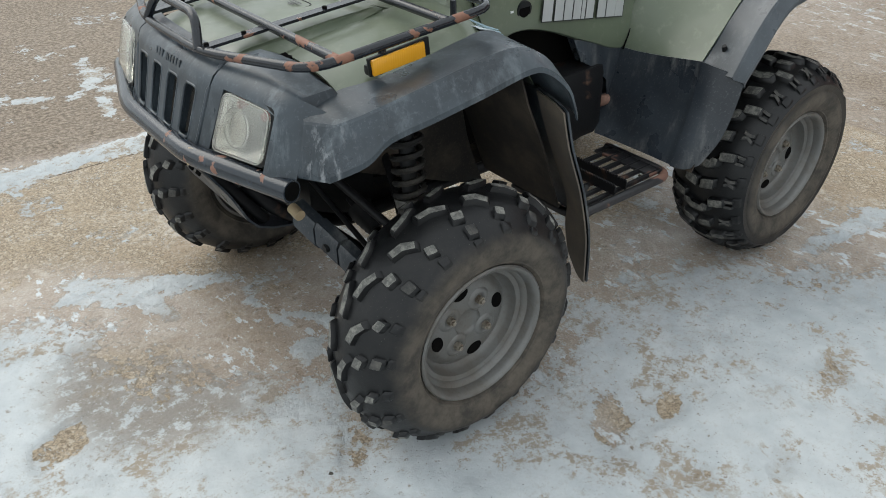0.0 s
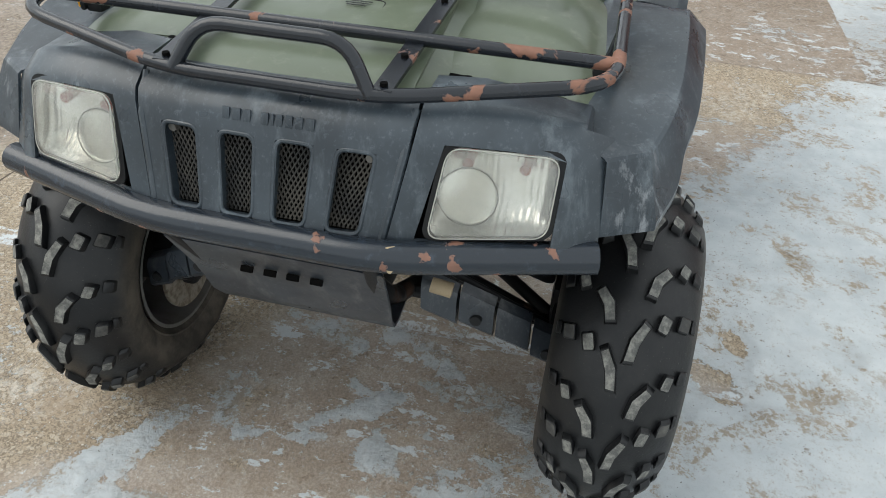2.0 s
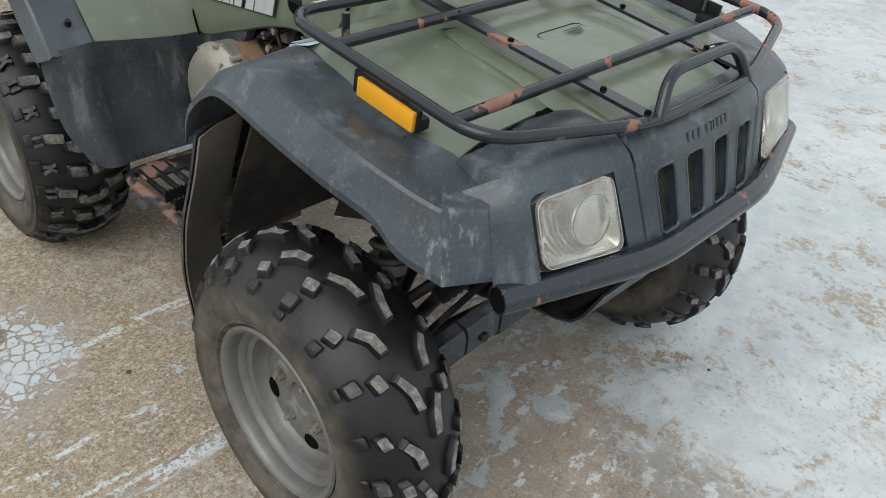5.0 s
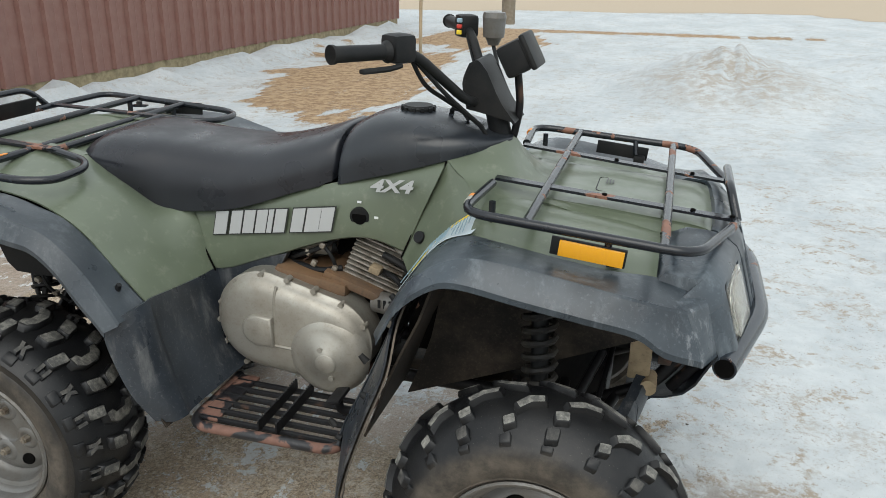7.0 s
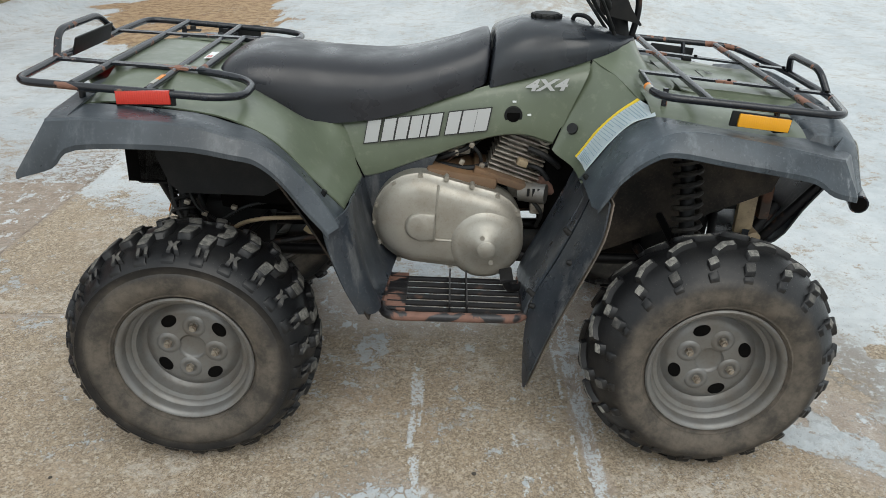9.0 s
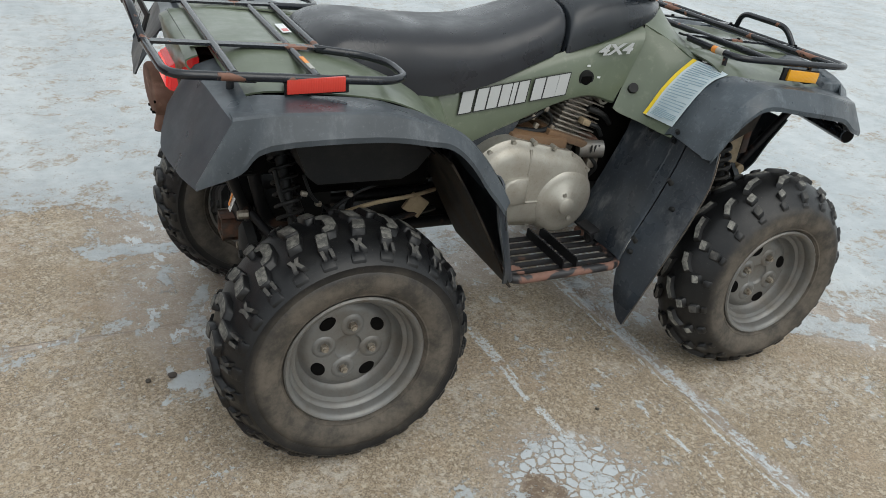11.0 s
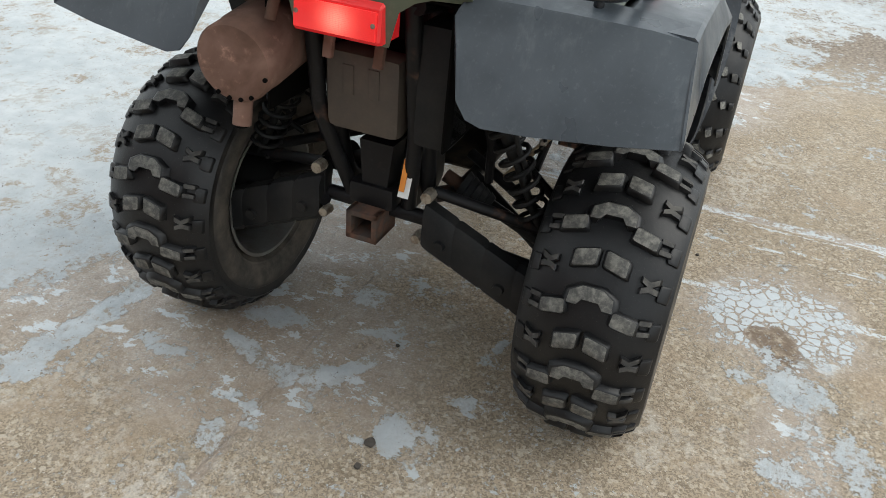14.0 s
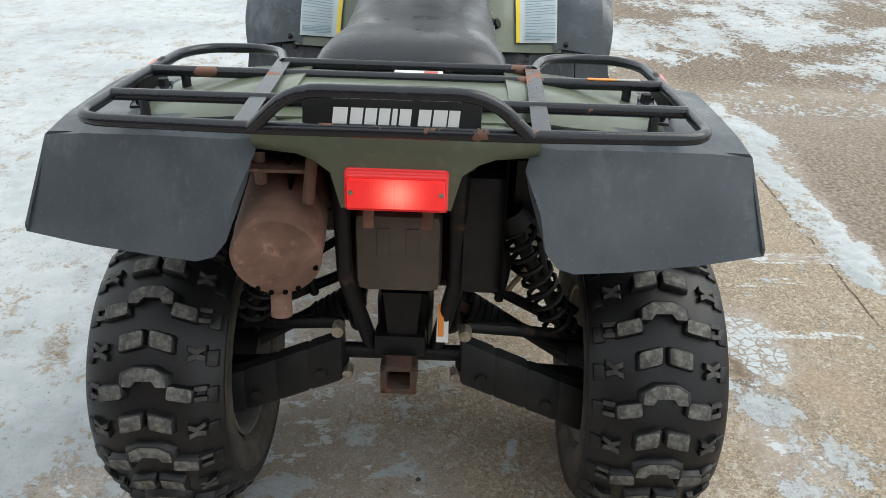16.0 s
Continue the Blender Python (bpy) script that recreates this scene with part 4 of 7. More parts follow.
def rear_fender(s):
    bm = bmesh.new()
    rows = []
    for x, zi, xc, zc, xl, zl in ((-0.915, 0.900, -0.915, 0.896, -0.990, 0.762), (-0.87, 0.905, -0.87, 0.900, -0.905, 0.79), (-0.82, 0.908, -0.82, 0.902, -0.845, 0.835), (-0.62, 0.896, -0.61, 0.897, -0.625, 0.842),
                                  (-0.53, 0.875, -0.50, 0.872, -0.50, 0.826), (-0.47, 0.856, -0.437, 0.854, -0.447, 0.814), (-0.422, 0.822, -0.385, 0.818, -0.397, 0.774),
                                  (-0.372, 0.774, -0.335, 0.764, -0.345, 0.708), (-0.33, 0.725, -0.298, 0.714, -0.310, 0.668), (-0.268, 0.664, -0.268, 0.668, -0.290, 0.642)):
        rows.append([(x + 0.004, 0.405, zi - 0.022), (x, 0.435, zi), (xc, 0.535, zc + 0.001), (xc, 0.541, zc - 0.004), (xl, 0.561, zl + 0.012), (xl, 0.561, zl)])
    skin(bm, rows, 4, 1, 0.004, s)
    # the tail that hangs down behind the wheel
    k = 0.008 if s > 0 else -0.014
    tail = [
        [(-0.87, 0.535, 0.900), (-0.916, 0.541, 0.891), (-0.952, 0.550, 0.826), (-0.990, 0.560, 0.762)],
        [(-0.87, 0.478, 0.908), (-0.925, 0.478, 0.899), (-0.965, 0.472, 0.822), (-1.005, 0.462, 0.750)],
        [(-0.87, 0.360, 0.916), (-0.932, 0.360, 0.902), (-0.974, 0.355, 0.815), (-1.013, 0.345, 0.738)],
        [(-0.87, 0.290, 0.920), (-0.938, 0.290, 0.903), (-0.988, 0.285 + k, 0.815), (-1.018, 0.288 + k, 0.735)],
        [(-0.87, 0.258, 0.922), (-0.940, 0.258, 0.903), (-0.992, 0.246 + k, 0.816), (-1.016, 0.262 + k, 0.742)],
        [(-0.87, 0.243, 0.923), (-0.940, 0.243, 0.903), (-0.994, 0.232 + k, 0.820), (-1.010, 0.242 + k, 0.766)],
        [(-0.87, 0.205, 0.926), (-0.930, 0.205, 0.905), (-0.955, 0.208 + k, 0.874), (-0.966, 0.215 + k, 0.844)],
    ]
    skin(bm, tail, 1, 1, 0.004, s)
    part("rear_fender", bm, M_REARSHEEN, bike, "weathered black flared rear fender", 16)


for s in (1, -1):
    front_fender(s)
    rear_fender(s)


# nose: grille panel and lamp panels -------------------------------------
def nose_x(y, z):
    """How far forward the nose stands."""
    a = abs(y)
    base = np.interp(a, [0, 0.15, 0.21, 0.40, 0.44], [1.052, 1.048, 1.036, 1.003, 0.968])
    return float(base - 0.33 * (z - 0.742) - 2.2 * max(0, z - 0.885) ** 1.2)


def lean_in(y, z):
    """The nose's seams and slots draw together towards the bumper."""
    g = 1 - 0.135 * min(1.0, max(0.0, (0.885 - z) / 0.143))
    k = min(1.0, max(0.0, (0.40 - abs(y)) / 0.16))
    return y * (1 - (1 - g) * k)


def SHELF(y):
    """The top edge behind the nose: short over the grille, a shelf beside it."""
    x = nose_x(y, 0.912)
    dip = float(np.interp(abs(y), [0.26, 0.402], [0, 0.030]))
    return ((x - 0.012, 0.918), (x - 0.022, 0.918), (x - 0.032, 0.900)) if abs(y) < 0.195 else ((x - 0.02, 0.918 - dip), (x - 0.07, 0.920 - dip), (0.825, 0.892 - dip))


def nose_panel(name, ys, holes, label, thick=0.006):
    """A stretch of the nose as a grid with openings: holes are (y0, y1, z0, z1)."""
    zs = [0.742, 0.748, 0.752, 0.766, 0.80, 0.83, 0.858, 0.874, 0.890, 0.902, 0.912]
    bm = bmesh.new()
    def droop(y):
        return float(np.interp(abs(y), [0, 0.30, 0.38, 0.402, 0.44], [1, 1, 0.93, 0.86, 0.72]))

    vs = [[bm.verts.new((nose_x(y, z), lean_in(y, z), 0.742 + (z - 0.742) * droop(y))) for z in zs] for y in ys]
    faces = []
    for i in range(len(ys) - 1):
        for j in range(len(zs) - 1):
            cy, cz = (ys[i] + ys[i + 1]) / 2, (zs[j] + zs[j + 1]) / 2
            if any(h[0] < cy < h[1] and h[2] < cz < h[3] for h in holes):
                continue
            faces.append(bm.faces.new((vs[i][j], vs[i + 1][j], vs[i + 1][j + 1], vs[i][j + 1])))
    # the top runs back under the rack
    back = [[bm.verts.new((x, y, z)) for x, z in SHELF(y)] for y in ys]
    for i in range(len(ys) - 1):
        if abs(ys[i] + ys[i + 1]) > 0.81:
            continue
        a, b = [vs[i][-1], *back[i]], [vs[i + 1][-1], *back[i + 1]]
        for j in range(3):
            faces.append(bm.faces.new((a[j], b[j], b[j + 1], a[j + 1])))
    edge = max(range(len(ys)), key=lambda k: abs(ys[k]) if abs(ys[k]) < 0.41 else 0)
    if abs(ys[edge]) > 0.39:
        # the shelf steps down to the fender
        low = [bm.verts.new((v.co.x, v.co.y + math.copysign(0.010, v.co.y), 0.858)) for v in [vs[edge][-1], *back[edge]]]
        for j in range(3):
            faces.append(bm.faces.new(([vs[edge][-1], *back[edge]][j], [vs[edge][-1], *back[edge]][j + 1], low[j + 1], low[j])))
    bmesh.ops.delete(bm, geom=[v for v in bm.verts if not v.link_faces], context="VERTS")
    bmesh.ops.recalc_face_normals(bm, faces=faces)
    bmesh.ops.solidify(bm, geom=faces, thickness=thick)
    return part(name, bm, M_PLASTIC, bike, label, 50)


slots = [(-0.155, -0.101), (-0.069, -0.015), (0.015, 0.069), (0.101, 0.155)]
nose_panel("grille_panel", [-0.192, -0.155, -0.101, -0.069, -0.015, 0.015, 0.069, 0.101, 0.155, 0.192], [(a, b, 0.752, 0.858) for a, b in slots], "weathered black grille panel with four upright slots", 0.022)
for s in (1, -1):
    ys = [0.197, 0.214, 0.236, 0.26, 0.32, 0.365, 0.386, 0.402, 0.422, 0.44]
    nose_panel("lamp_panel", [s * y for y in ys], [tuple(sorted((s * 0.236, s * 0.386))) + (0.752, 0.874)], "weathered black lamp surround")

for a, b in slots:
    bm = bmesh.new()
    step = 0.0072
    for k in range(-16, 17):
        for lean in (-1, 1):
            y0 = (a + b) / 2 + k * step
            p = []
            for z in (0.750, 0.860):
                p.append((y0 + lean * (z - 0.805) * 0.62, z))
            (ya, za), (yb, zb) = p
            # clip the wire to the slot
            pts = []
            for u in np.linspace(0, 1, 45):
                y, z = ya + (yb - ya) * u, za + (zb - za) * u
                if a - 0.003 <= y <= b + 0.003:
                    pts.append((nose_x(y, z) - 0.019, lean_in(y, z), z))
            if len(pts) > 1:
                rod(bm, pts[0], pts[-1], 0.0014, None, 4)
    part("grille_mesh", bm, M_SPRING, bike, "black diamond wire mesh")
    bm = bmesh.new()
    tube(bm, [(nose_x(y, z) - 0.002, lean_in(y, z), z) for y, z in ((a, 0.752), (b, 0.752), (b, 0.858), (a, 0.858))], 0.0034, 0.014, 8, True)
    part("slot_rim", bm, M_PLASTIC, bike, "rounded raised slot edge")
bm = bmesh.new()
box(bm, (0.985, 0, 0.80), (0.008, 0.36, 0.165), (0, -18, 0))
part("grille_backing", bm, M_HOLESHADE, bike)


# rounded borders of the grille panel and its raised name, as plain bars
for y in (-0.190, 0.190):
    bm = bmesh.new()
    tube(bm, [(nose_x(y, z) - 0.003, lean_in(y, z) * (1 - 0.004), z) for z in (0.745, 0.80, 0.86, 0.905)], 0.006, 0, 8)
    part("panel_border", bm, M_PLASTIC, bike)
for y0, w in ((-0.068, 0.014), (-0.052, 0.012), (-0.038, 0.012), (-0.024, 0.010), (-0.012, 0.005), (-0.005, 0.012), (0.020, 0.012), (0.034, 0.014), (0.050, 0.012)):
    bm = bmesh.new()
    box(bm, (nose_x(y0, 0.882) - 0.0010, -(y0 + w / 2), 0.882), (0.003, w * 0.82, 0.016), (0, -18, 0), 0.001)
    part("raised_bar", bm, M_PLASTIC, bike)
for s in (1, -1):
    bm = bmesh.new()
    rod(bm, (nose_x(0.145, 0.846) - 0.020, s * 0.140, 0.846), (nose_x(0.145, 0.846) - 0.010, s * 0.140, 0.847), 0.0065, 0.0055, 12)
    part("grille_screw", bm, M_RIM, bike)


def headlight(s):
    """A clear lens over a faceted bowl, with a round spot lamp on the inner side."""
    bm = bmesh.new()
    pts = rounded([(0, y, z) for y, z in ((0.222, 0.757), (0.376, 0.768), (0.380, 0.868), (0.238, 0.873))], 0.020, 6, True)
    mid = Vector((0, 0.304, 0.816))

    def dish(scale, depth):
        out = []
        for p in pts:
            q = mid.lerp(p, scale)
            out.append((nose_x(q.y, q.z) - depth, q.y * s, q.z))
        return out

    rings(bm, [dish(1.0, 0.006), dish(0.93, 0.020), dish(0.8, 0.034), dish(0.55, 0.044), dish(0.2, 0.047), dish(0.02, 0.047)], True, False)
    gasket = bmesh.new()
    rings(gasket, [dish(1.10, 0.012), dish(1.10, 0.004), dish(0.97, 0.004)], True, False)
    bowl = part("headlight", bm, M_MIRROR, bike, "hazy clear headlight with silver reflector", 25)
    part("gasket", gasket, M_BLACK, bowl, "black rubber surround")
    bm = bmesh.new()
    rings(bm, [dish(1.0, 0.006), dish(1.0, -0.001), dish(0.96, -0.004), dish(0.8, -0.007), dish(0.4, -0.009), dish(0.02, -0.009), dish(0.02, -0.007), dish(0.4, -0.007), dish(0.8, -0.005), dish(0.95, -0.002)], True, False)
    ob = part("lens", bm, M_CLEAR, bowl, "hazy scratched clear lens")
    ob.visible_shadow = False
    bm = bmesh.new()
    tube(bm, [Vector(p) + Vector((0.001, 0, 0)) for p in dish(0.99, -0.001)], 0.0010, 0, 6, True)
    part("lens_rim", bm, M_HAZE, bowl)
    bm = bmesh.new()
    c = Vector((nose_x(0.268, 0.806) - 0.016, 0.268 * s, 0.806))
    d = Vector((0.95, 0.12 * s, 0.3)).normalized()
    u, v = d.orthogonal().normalized(), None
    v = d.cross(u)
    loops = [[c - d * dep + (u * math.cos(k * math.tau / 28) + v * math.sin(k * math.tau / 28)) * r for k in range(28)] for r, dep in ((0.038, 0.002), (0.0365, -0.001), (0.035, 0.003), (0.020, 0.009), (0.004, 0.011))]
    rings(bm, loops)
    part("spot_lamp", bm, M_SPOT, bowl)
    bm = bmesh.new()
    tube(bm, [c + d * 0.003 + (u * math.cos(k * math.tau / 28) + v * math.sin(k * math.tau / 28)) * 0.0385 for k in range(28)], 0.0011, 0, 6, True)
    part("spot_ring", bm, M_BLACK, bowl, "thin dark ring round the spot lamp")
    for y, z in ((0.262, 0.846), (0.335, 0.842)):
        bm = bmesh.new()
        q = Vector((nose_x(y, z) - 0.030, y * s, z))
        rod(bm, q - Vector((0.014, 0, 0)), q + Vector((0.012, 0, 0)), 0.0075, None, 12)
        part("bulb", bm, M_BULBCAP, bowl, "small red-brown lamp bulb")


headlight(1)
headlight(-1)

# green hood -------------------------------------------------------------
bm = bmesh.new()
rows = []
for x, z, w in ((0.835, 0.900, 0.42), (0.75, 0.912, 0.415), (0.62, 0.925, 0.41), (0.52, 0.936, 0.40), (0.465, 0.937, 0.385)):
    rows.append([(x, -w, z - 0.030), (x, -w * 0.8, z - 0.004), (x, -w * 0.45, z + 0.002), (x, -w * 0.38, z - 0.014), (x, -w * 0.3, z + 0.004), (x, 0, z + 0.008),
                 (x, w * 0.3, z + 0.004), (x, w * 0.38, z - 0.014), (x, w * 0.45, z + 0.002), (x, w * 0.8, z - 0.004), (x, w, z - 0.030)])
skin(bm, rows, 4, 4, 0.004)
rows = [[(0.940, y, 0.908), (0.90, y * 0.99, 0.918 + lift), (0.80, y * 0.97, 0.926 + lift), (0.70, y * 0.95, 0.934 + lift), (0.58, y * 0.9, 0.938)] for y, lift in ((-0.205, -0.02), (-0.175, -0.006), (-0.16, 0.002), (0, 0.004), (0.16, 0.002), (0.175, -0.006), (0.205, -0.02))]
skin(bm, rows, 3, 3, 0.004)
part("hood", bm, M_GREEN, bike, "glossy olive painted hood under the rack")
bm = bmesh.new()
tube(bm, [(0.68, -0.06, 0.9385), (0.76, -0.06, 0.932), (0.76, 0.06, 0.932), (0.68, 0.06, 0.9385)], 0.0012, 0.015, 6, True)
part("lid_edge", bm, M_BLACK, bike, "dark seam round the hood lid")

# rows from the tank's lower edge down, each from the neck out to the fender
FLANK = [
    [(0.348, 0.135, 0.995), (0.41, 0.190, 0.963), (0.458, 0.256, 0.921), (0.480, 0.330, 0.916), (0.475, 0.398, 0.912)],
    [(0.322, 0.153, 0.930), (0.365, 0.200, 0.908), (0.410, 0.258, 0.884), (0.425, 0.330, 0.890), (0.422, 0.398, 0.894)],
    [(0.297, 0.167, 0.870), (0.330, 0.202, 0.853), (0.366, 0.260, 0.838), (0.380, 0.330, 0.846), (0.379, 0.398, 0.850)],
    [(0.275, 0.177, 0.810), (0.300, 0.203, 0.800), (0.334, 0.262, 0.790), (0.342, 0.330, 0.792), (0.340, 0.398, 0.794)],
    [(0.257, 0.184, 0.764), (0.272, 0.203, 0.752), (0.302, 0.263, 0.744), (0.310, 0.330, 0.742), (0.308, 0.398, 0.746)],
]
bm = bmesh.new()
for s in (1, -1):
    skin(bm, [[(0.345, 0.132, 0.998), (0.40, 0.100, 1.013), (0.454, 0.064, 1.028), (0.478, 0.0, 1.036)], [(0.375, 0.163, 0.982), (0.43, 0.135, 0.988), (0.485, 0.085, 0.988), (0.507, 0.0, 0.985)],
              [(0.41, 0.190, 0.963), (0.465, 0.175, 0.952), (0.520, 0.120, 0.948), (0.545, 0.0, 0.946)], [(0.458, 0.256, 0.923), (0.51, 0.25, 0.928), (0.57, 0.15, 0.934), (0.60, 0.0, 0.938)]], 4, 4, 0.004, s)
bmesh.ops.remove_doubles(bm, verts=bm.verts, dist=0.0004)
part("neck_cowl", bm, M_GREEN, bike, "olive painted cowl in front of the tank", 50)

# neck and flanks --------------------------------------------------------
for s in (1, -1):
    bm = bmesh.new()
    # flank from the tank down to the front fender
    rows = FLANK
    skin(bm, rows, 4, 4, 0.004, s)
    part("front_flank", bm, M_GREEN, bike, "olive painted bodywork behind the front fender")
    # dark seams between the panels
    for line in ([(0.348, 0.139, 0.993), (0.322, 0.157, 0.93), (0.297, 0.171, 0.87), (0.275, 0.181, 0.81), (0.257, 0.187, 0.764)], [(-0.312, 0.164, 0.803), (-0.300, 0.174, 0.775), (-0.270, 0.184, 0.71), (-0.245, 0.186, 0.660)]):
        bm = bmesh.new()
        tube(bm, [(x, y * s, z) for x, y, z in line], 0.0024, 0.02, 6)
        part("panel_seam", bm, M_HOLESHADE, bike)
    # black panel under the side panel, behind the engine cover
    bm = bmesh.new()
    slab(bm, [(-0.250, 0.672), (-0.15, 0.70), (-0.045, 0.73), (-0.085, 0.655), (-0.14, 0.63), (-0.20, 0.58), (-0.215, 0.50), (-0.19, 0.42), (-0.21, 0.42), (-0.245, 0.52), (-0.265, 0.62)], s * 0.150, s * 0.176, 0.004)
    part("lower_side_panel", bm, M_PANEL, bike, "scuffed black plastic panel behind the engine")
    # panel under the seat
    bm = bmesh.new()
    top = [(-0.388, 0.815), (-0.307, 0.814), (-0.158, 0.843), (0.041, 0.903), (0.20, 0.950), (0.346, 0.993)]
    low = [(-0.36, 0.76), (-0.262, 0.665), (-0.10, 0.715), (0.06, 0.778), (0.17, 0.80), (0.266, 0.778)]
    rows = []
    for (x0, z0), (x1, z1) in zip(top, low):
        rows.append([(x0, 0.150 - 0.022 * min(1, max(0, (x0 - 0.05) / 0.25)), z0 + 0.004), (x0 * 0.9 + x1 * 0.1, 0.166, z0 * 0.85 + z1 * 0.15), (x0 * 0.4 + x1 * 0.6, 0.178, z0 * 0.4 + z1 * 0.6), (x1, 0.180, z1), (x1, 0.150, z1 - 0.004)])
    skin(bm, rows, 5, 3, 0.004, s)
    part("side_panel", bm, M_GREEN, bike, "olive side panel with silver lettering bars")
    # rear bodywork between seat and fender
    bm = bmesh.new()
    rows = [
        [(-0.895, 0.17, 0.938), (-0.888, 0.25, 0.922), (-0.884, 0.34, 0.914), (-0.88, 0.42, 0.903)],
        [(-0.80, 0.17, 0.950), (-0.80, 0.25, 0.942), (-0.80, 0.34, 0.926), (-0.80, 0.42, 0.911)],
        [(-0.62, 0.17, 0.935), (-0.61, 0.25, 0.926), (-0.60, 0.34, 0.912), (-0.60, 0.425, 0.895)],
        [(-0.50, 0.165, 0.87), (-0.49, 0.25, 0.888), (-0.49, 0.34, 0.882), (-0.50, 0.43, 0.870)],
        [(-0.40, 0.165, 0.815), (-0.405, 0.25, 0.838), (-0.415, 0.34, 0.837), (-0.422, 0.43, 0.825)],
        [(-0.31, 0.168, 0.81), (-0.325, 0.25, 0.757), (-0.342, 0.34, 0.752), (-0.352, 0.43, 0.753)],
        [(-0.250, 0.175, 0.665), (-0.258, 0.25, 0.662), (-0.264, 0.34, 0.664), (-0.268, 0.43, 0.668)],
    ]
    skin(bm, rows, 4, 4, 0.004, s)
    part("rear_flank", bm, M_GREEN, bike, "olive painted bodywork under the rear rack")

# seat and tank cover ----------------------------------------------------
def cushion(name, stations, mat, label):
    bm = bmesh.new()
    loops = []
    keys = spline(stations, 5)
    for x, top, low, w, flat in keys:
        loop = []
        for k in range(25):
            a = math.pi * k / 24
            y = math.copysign(abs(math.cos(a)) ** flat, math.cos(a)) * w
            z = low + (top - low) * math.sin(a) ** 0.62
            loop.append((x + 0.10 * (z - top) * (1 if x > 0.05 else 0.0), y, z))
        loops.append(loop)
    rings(bm, loops)
    return part(name, bm, mat, bike, label, 60)


cushion("seat", [(-0.650, 0.915, 0.86, 0.14, 0.65), (-0.62, 0.955, 0.86, 0.178, 0.55), (-0.56, 0.978, 0.85, 0.192, 0.5), (-0.45, 0.978, 0.822, 0.192, 0.5), (-0.33, 0.970, 0.81, 0.185, 0.5), (-0.17, 0.972, 0.835, 0.18, 0.55),
                        (-0.02, 1.008, 0.888, 0.165, 0.6), (0.07, 1.040, 0.915, 0.15, 0.65), (0.085, 1.03, 0.925, 0.14, 0.7)], M_SEAT, "smooth black vinyl saddle seat")
cushion("tank_cover", [(0.092, 1.028, 0.915, 0.145, 0.7), (0.105, 1.05, 0.916, 0.156, 0.65), (0.17, 1.074, 0.937, 0.160, 0.62), (0.26, 1.078, 0.964, 0.156, 0.62), (0.36, 1.062, 0.996, 0.136, 0.65), (0.43, 1.044, 1.016, 0.088, 0.7), (0.475, 1.038, 1.030, 0.030, 0.8)], M_TANK, "matt black plastic tank cover")
bm = bmesh.new()
spun(bm, [(0.0005, 0.024), (0.034, 0.024), (0.039, 0.018), (0.039, -0.01)], seg=32)
for k in range(12):
    a = k * math.tau / 12
    box(bm, (0.039 * math.cos(a), 0.008, 0.039 * math.sin(a)), (0.008, 0.026, 0.008), (0, -math.degrees(a), 0))
bmesh.ops.transform(bm, matrix=pose(0.235, 0, 1.066, 90, 0, 0), verts=bm.verts)
part("fuel_cap", bm, M_BLACK, bike, "ribbed black fuel cap")

# racks ------------------------------------------------------------------
def rack_bar(name, pts, parent, r=0.0095, bend=0.03, closed=False, mat=None):
    bm = bmesh.new()
    tube(bm, pts, r, bend, 12, closed)
    return part(name, bm, mat or (M_RACKDARK if parent.name.startswith("rear") else M_RACK), parent)


def flat_bar(name, a, b, parent, w=0.026, t=0.006):
    bm = bmesh.new()
    a, b = Vector(a), Vector(b)
    mid, d = (a + b) / 2, b - a
    m = Matrix.Translation(mid) @ d.to_track_quat("X", "Z").to_matrix().to_4x4() @ Matrix.Diagonal((d.length, w, t, 1))
    bmesh.ops.create_cube(bm, size=1, matrix=m)
    return part(name, bm, M_RACK, parent)


front_rack = new("front_rack")
front_rack.parent = bike
tagged(front_rack, "black tubular steel rack with rust at its joints")
rack_bar("outer_tube", [(0.47, 0.20, 0.972), (0.455, 0.415, 0.972), (0.90, 0.428, 0.945), (0.985, 0.15, 0.925), (0.985, -0.15, 0.925), (0.90, -0.428, 0.945), (0.455, -0.415, 0.972), (0.47, -0.20, 0.972)], front_rack, bend=0.06)
for s in (1, -1):
    flat_bar("inner_bar", (0.985, s * 0.15, 0.932), (0.47, s * 0.165, 0.975), front_rack)
    rack_bar("foot", [(0.74, s * 0.42, 0.952), (0.745, s * 0.41, 0.915)], front_rack, 0.007)
    rack_bar("foot", [(0.50, s * 0.33, 0.972), (0.50, s * 0.33, 0.925)], front_rack, 0.007)
rack_bar("cross_tube", [(0.842, -0.425, 0.949), (0.842, 0.425, 0.949)], front_rack)
rack_bar("cross_tube", [(0.585, -0.418, 0.965), (0.585, 0.418, 0.965)], front_rack)
rack_bar("handle_loop", [(0.985, -0.135, 0.925), (0.965, -0.10, 0.985), (0.965, 0.10, 0.985), (0.985, 0.135, 0.925)], front_rack, bend=0.035)
for s in (1, -1):
    bm = bmesh.new()
    box(bm, (0.712, s * 0.427, 0.922), (0.122, 0.008, 0.031), (0, 5, 0), 0.002)
    part("reflector", bm, M_AMBER, front_rack, "amber side reflector")
    bm = bmesh.new()
    box(bm, (0.706, s * 0.420, 0.923), (0.142, 0.008, 0.036), (0, 5, 0), 0.002)
    part("reflector_back", bm, M_BLACK, front_rack)

